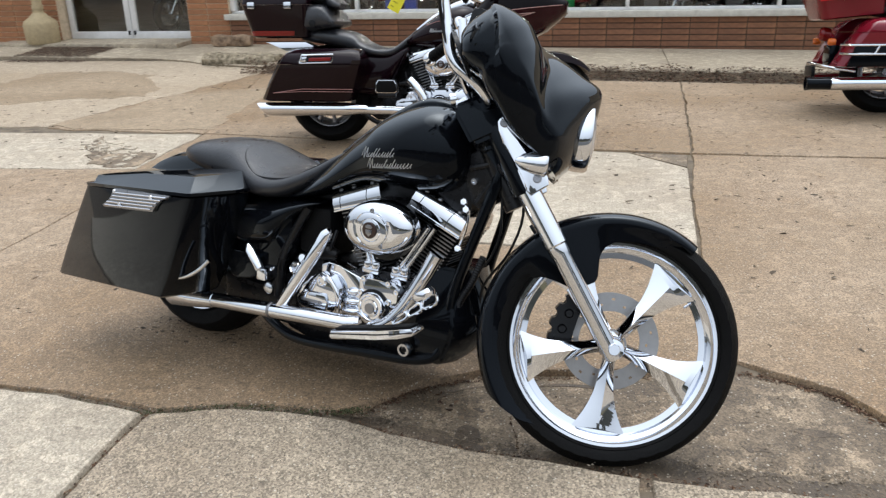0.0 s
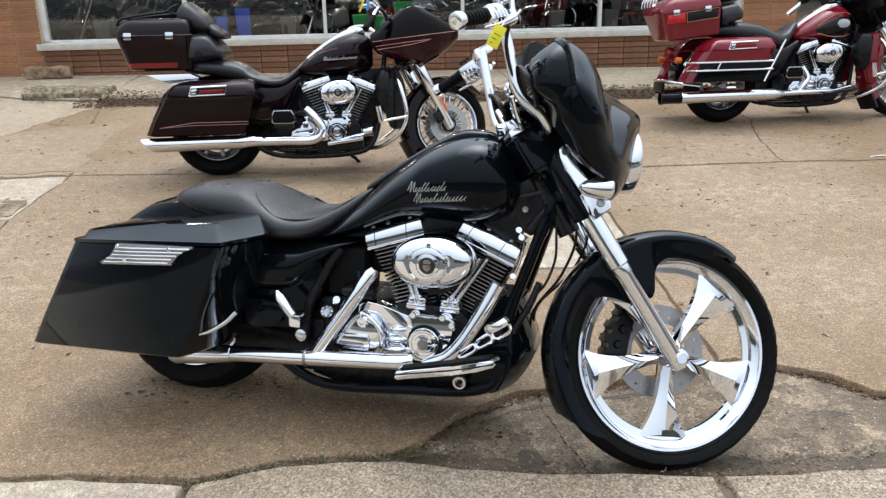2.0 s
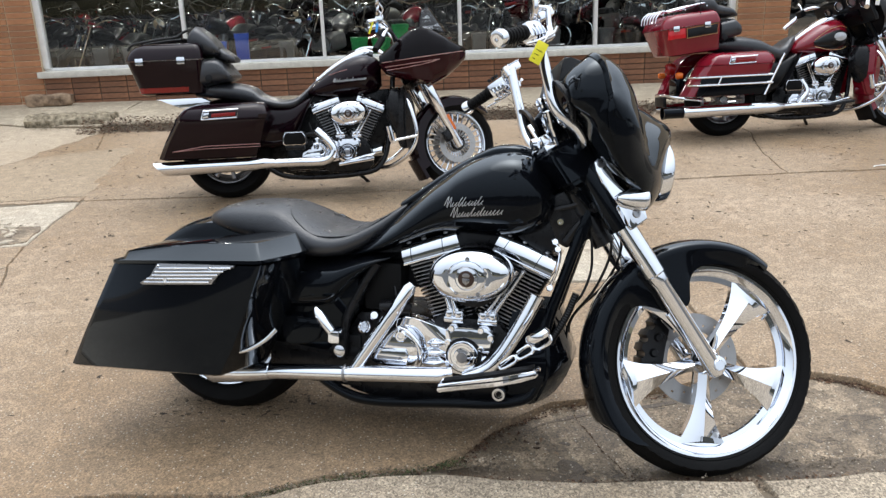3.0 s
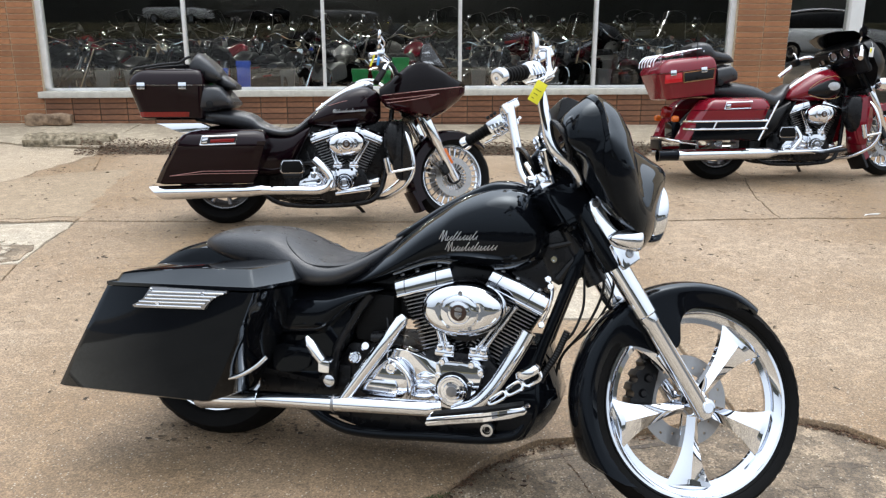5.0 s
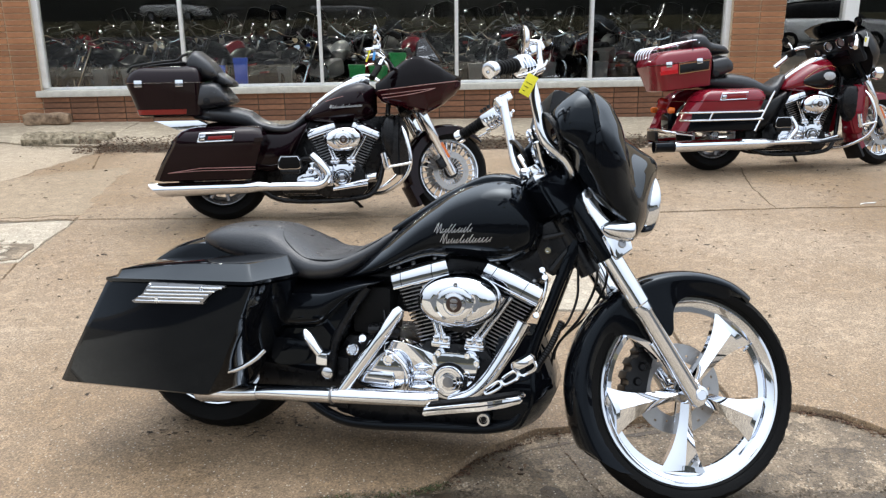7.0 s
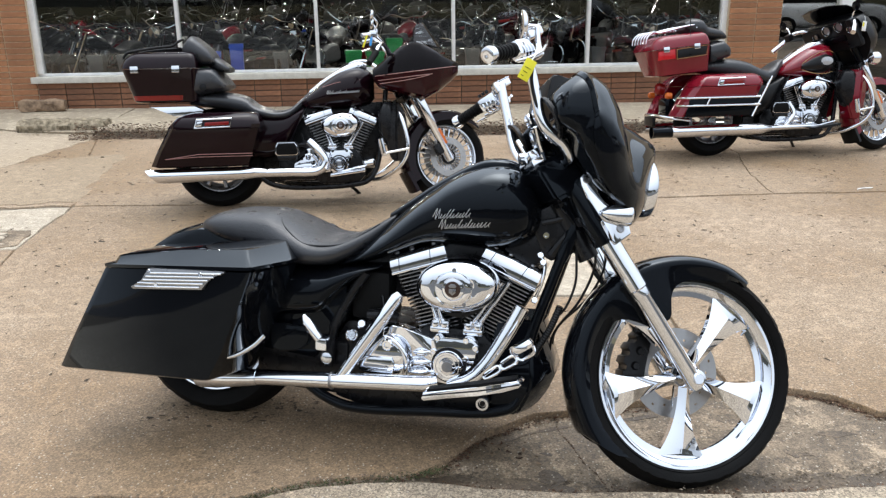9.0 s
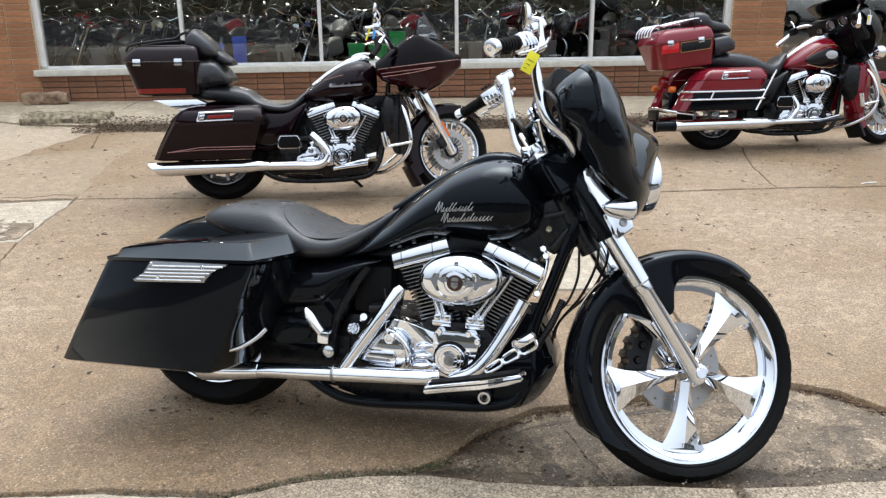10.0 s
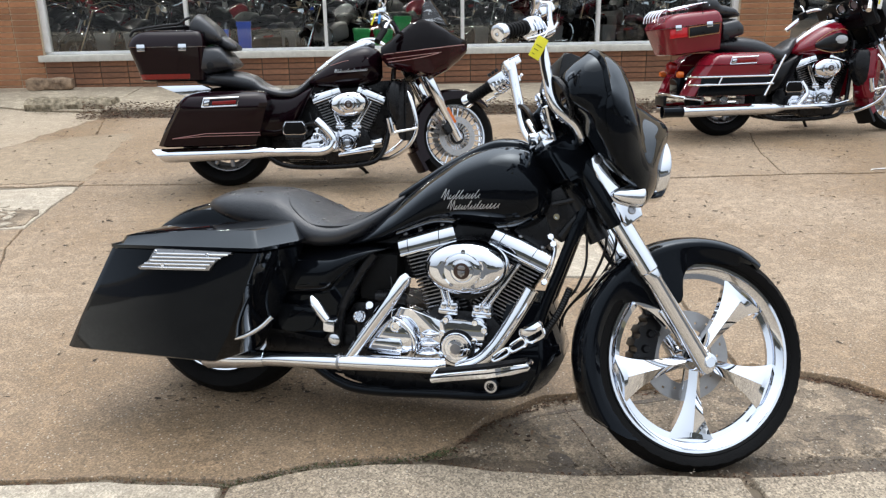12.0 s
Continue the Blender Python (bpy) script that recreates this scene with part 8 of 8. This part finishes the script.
kinds = [shop_bike("cruiser", GLOSS, "black cruiser motorcycle parked in the dark shop"), shop_bike("cruiser", RED, "red cruiser motorcycle parked in the dark shop", -0.10, False), shop_bike("cruiser", SILVER, "silver cruiser motorcycle parked in the dark shop", 0.16)]
srng = random.Random(21)
kinds.append(shop_bike("cruiser", GLOSS, "black low cruiser motorcycle without mirrors in the dark shop", -0.06, False))
kinds.append(shop_bike("touring_cruiser", GLOSS, "black touring motorcycle with windscreen and box in the dark shop", 0.0, True, True))
first = [True] * 5
for row, (y, z) in enumerate(((13.55, 0.12), (14.75, 0.12), (16.1, 0.12), (17.6, 0.12), (19.3, 0.12), (21.2, 0.12))):
    for i in range(14):
        k = srng.choice((3, 3, 3, 1, 0, 3, 2, 3, 1, 3) if row < 2 else (3, 4, 4, 1, 0, 4, 2, 4, 4, 3))
        turn_ = srng.choice((62, 70, 245, 250)) + srng.uniform(-8, 8)
        m = pose(-5.6 + 0.88 * i * (1 + 0.05 * row) + srng.uniform(-0.12, 0.12) + 0.3 * (row % 2), y + srng.uniform(-0.1, 0.1) + (1.35 if turn_ > 180 else -0.25), z, 0, 0, turn_) @ pose(0, 0, 0, -6) @ Matrix.Scale(srng.uniform(0.92, 1.06), 4)
        if first[k]:
            kinds[k].matrix_basis = m
            first[k] = False
        else:
            copy_thing(kinds[k], m)


def bin_(x, y, w, h, col, label, seed):
    b = thing("storage_bin", pose(x, y, 0.12, 0, 0, seed), label, "bin", "plastic bins in the window")
    part("body", loft([[(-w * t, -w * t * 0.8, z), (w * t, -w * t * 0.8, z), (w * t, w * t * 0.8, z), (-w * t, w * t * 0.8, z)] for z, t in ((0, 0.8), (h, 1.0), (h - 0.01, 0.94), (0.02, 0.75))]), col, b)
    part("rim", loft([[(-w * t, -w * t * 0.8, z), (w * t, -w * t * 0.8, z), (w * t, w * t * 0.8, z), (-w * t, w * t * 0.8, z)] for z, t in ((h - 0.05, 1.0), (h - 0.05, 1.06), (h + 0.01, 1.06), (h + 0.01, 0.98))]), col, b)


GREEN = mat("green_plastic", (0.012, 0.30, 0.075), 0.4, var=0.2, scale=8)
BLUE = mat("blue_plastic", (0.03, 0.10, 0.62), 0.4, var=0.2, scale=8)
GREYP = mat("grey_plastic", (0.12, 0.12, 0.125), 0.5, var=0.2, scale=8)
for x, w, h, col, lab in ((-0.10, 0.112, 0.62, GREEN, "bright green plastic bin inside the window"), (0.21, 0.125, 0.60, GREEN, "bright green plastic bin inside the window"), (0.49, 0.110, 0.78, GREEN, "taller bright green plastic bin inside the window"),
                          (-1.75, 0.094, 0.74, BLUE, "blue plastic bin inside the window"), (-2.05, 0.075, 0.64, BLUE, "low blue plastic bin inside the window")):
    bin_(x, 12.80, w, h, col, lab, 5)
for x in (-3.35, -3.75, -1.15, 1.65, 3.55, 2.75):
    bin_(x, 13.0, 0.10, 0.60, GREYP, "grey plastic bin inside the window", 0)
# unseen strip lights, added to brighten the shop interior and its chrome
TUBE = bpy.data.materials.new("fill_tube")
TUBE.use_nodes = True
TUBE.node_tree.nodes["Principled BSDF"].inputs["Emission Color"].default_value = (1.0, 0.96, 0.88, 1)
TUBE.node_tree.nodes["Principled BSDF"].inputs["Emission Strength"].default_value = 72.0
for x in (-4.0, -0.6, 2.8):
    for y in (14.4, 18.2):
        f = thing("ceiling_light", pose(x, y, 3.28), "unseen strip light added under the ceiling to brighten the shop", "ceiling light", "shop strip lights")
        part("housing", block(-0.65, 0.65, -0.09, 0.09, 0.05, 0.12, 0.01), WHITE, f)
        part("tube", tube([(-0.6, 0, 0.02), (0.6, 0, 0.02)], 0.019, 10), TUBE, f, "glowing tube")
# ---- across the street, behind the camera: what the windows mirror ----
def car(name, place, col, label, tall):
    c = thing(name, place, label, "car", "parked cars across the street")
    h = 0.25 if tall else 0.0
    body = hull_x([(-2.2, 0.75, 0.35, 0.7), (-2.1, 0.92 + h * 0.6, 0.28, 0.86), (-0.9, 0.98 + h * 0.6, 0.25, 0.9), (0.8, 0.95 + h * 0.6, 0.25, 0.9), (1.9, 0.82 + h * 0.6, 0.27, 0.86), (2.2, 0.6, 0.35, 0.72)], 4.5, 28, 4)
    part("body", body, col, c)
    part("cabin", hull_x([(-1.9, 0.95 + h, 0.9, 0.72), (-1.4, 1.35 + h, 0.85, 0.74), (-0.4, 1.46 + h, 0.85, 0.74), (0.4, 1.40 + h, 0.85, 0.72), (1.1, 0.98 + h * 0.6, 0.85, 0.7)], 4.5, 28, 4), POWDER, c, "dark glazed cabin")
    part("roof", hull_x([(-1.5, 1.38 + h, 1.30 + h, 0.66), (-0.5, 1.49 + h, 1.40 + h, 0.70), (0.45, 1.42 + h, 1.34 + h, 0.66)], 4, 24, 4), col, c)
    for x in (-1.35, 1.35):
        for y in (-0.82, 0.82):
            w = part("wheel", lathe([(0, -0.1), (0.2, -0.1), (0.22, -0.08), (0.22, 0.08), (0.2, 0.1), (0, 0.1)], (x, y, 0.33), (0, 1, 0), 24), ALLOY, c)
            part("tyre", lathe([(0.21, -0.11), (0.3, -0.11), (0.33, -0.06), (0.33, 0.06), (0.3, 0.11), (0.21, 0.11)], (x, y, 0.33), (0, 1, 0), 28, cap=False), RUBBER, w)
    return c


CARWHITE = mat("white_car_paint", (0.72, 0.72, 0.71), 0.15, var=0.05, scale=2, coat=1.0)
CARGREY = mat("grey_car_paint", (0.16, 0.165, 0.17), 0.2, 0.4, var=0.1, scale=2, coat=1.0)
BANK = mat("winter_grass", (0.12, 0.10, 0.05), 0.95, col2=(0.05, 0.045, 0.022), scale=3, bump=0.8, bscale=40)
tagged(part("bank", loft([[(x, -31.0, -0.05), (x, -32.0, 0.90), (x, -62, 0.92), (x, -62, -0.05)] for x in (-60, 0, 60)]), BANK), "low grassy bank across the street", "bank", kind="structure")
car("parked_car", pose(-12.7, -34.2, 0.87, 0, 0, 18), CARWHITE, "white tall car parked on the bank across the street", True)
car("parked_car", pose(-7.6, -35.0, 0.87, 0, 0, 180), GLOSS, "black saloon parked across the street", False)
car("parked_car", pose(-1.6, -34.6, 0.87), CARGREY, "grey saloon parked across the street", False)
car("parked_car", pose(28.6, -30.0, 0.0, 0, 0, 180), CARWHITE, "white tall car parked across the street", True)
car("parked_car", pose(15.6, -3.6, 0.0, 0, 0, 12), CARWHITE, "white tall car parked beside the lot", True)
HEDGE = mat("bare_treeline", (0.040, 0.040, 0.036), 0.95, col2=(0.02, 0.022, 0.015), scale=1.2, bump=1.0, bscale=12)
rows = []
for i in range(121):
    x = -60 + i
    h = 6.5 + 2.6 * noise.noise((x * 0.13, 1, 0)) + 1.6 * noise.noise((x * 0.5, 3, 0)) + 0.7 * srng.uniform(-1, 1)
    rows.append([(x, -38, 0.5), (x, -38.5 - srng.random(), h * 0.6), (x, -40 - srng.random(), h), (x, -43, h * 0.8), (x, -44, -0.2)])
tagged(part("tree_row", loft(rows), HEDGE), "dark row of bare trees far across the street", "tree row", kind="stuff")

# ---- bricks of the shop front ----
BH, BL = 0.078, 0.36
shapes = {}


def brick(x0, x1, z0, parent, material, depth=0.030):
    key = (round(x1 - x0, 3), material.name)
    if key not in shapes:
        w = (x1 - x0) / 2 - 0.0065
        bm = block(-w, w, 0, depth, 0.0062, BH - 0.0062, 0.003, seg=1)
        for f in bm.faces:
            f.smooth = False
        me = bpy.data.meshes.new("brick")
        bm.to_mesh(me)
        bm.free()
        me.materials.append(material)
        shapes[key] = me
    o = new("brick", shapes[key])
    o.parent = parent
    o.location = ((x0 + x1) / 2, WY + srng.uniform(-0.0015, 0.0015), z0)


def varied(material):
    """The same surface, a little lighter or darker from piece to piece."""
    m = material.copy()
    n, l = m.node_tree.nodes, m.node_tree.links
    info, hs, rv = n.new("ShaderNodeObjectInfo"), n.new("ShaderNodeHueSaturation"), n.new("ShaderNodeMapRange")
    rv.inputs["To Min"].default_value, rv.inputs["To Max"].default_value = 0.80, 1.18
    src = n["Principled BSDF"].inputs["Base Color"].links[0].from_socket
    l.new(info.outputs["Random"], rv.inputs["Value"])
    l.new(rv.outputs["Result"], hs.inputs["Value"])
    l.new(src, hs.inputs["Color"])
    l.new(hs.outputs["Color"], n["Principled BSDF"].inputs["Base Color"])
    return m


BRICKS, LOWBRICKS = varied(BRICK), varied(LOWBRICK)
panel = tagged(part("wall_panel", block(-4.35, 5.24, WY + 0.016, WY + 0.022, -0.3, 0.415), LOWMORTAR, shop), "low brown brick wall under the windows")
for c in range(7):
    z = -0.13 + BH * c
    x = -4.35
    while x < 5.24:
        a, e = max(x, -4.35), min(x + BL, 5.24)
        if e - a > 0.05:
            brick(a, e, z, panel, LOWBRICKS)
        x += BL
for x0, xm, x1, top in ((-5.0, -4.69, -4.35, 30), (5.24, 5.64, 6.02, 30)):
    panel = tagged(part("wall_pier", block(x0, x1, WY + 0.014, WY + 0.022, -0.3, ROOF - 0.2), MORTAR, shop), "brown brick pier with pale joints")
    for c in range(top):
        z = -0.13 + BH * c
        brick(x0, xm, z, panel, BRICKS)
        brick(xm, x1, z, panel, BRICKS)
panel = tagged(part("wall_pier", block(-9.0, -7.12, WY + 0.014, WY + 0.022, -0.3, ROOF - 0.2), MORTAR, shop), "brown brick wall beside the door")
for c in range(14):
    for k in range(4):
        brick(-8.6 + 0.37 * k, -8.23 + 0.37 * k, -0.05 + BH * c, panel, BRICKS)
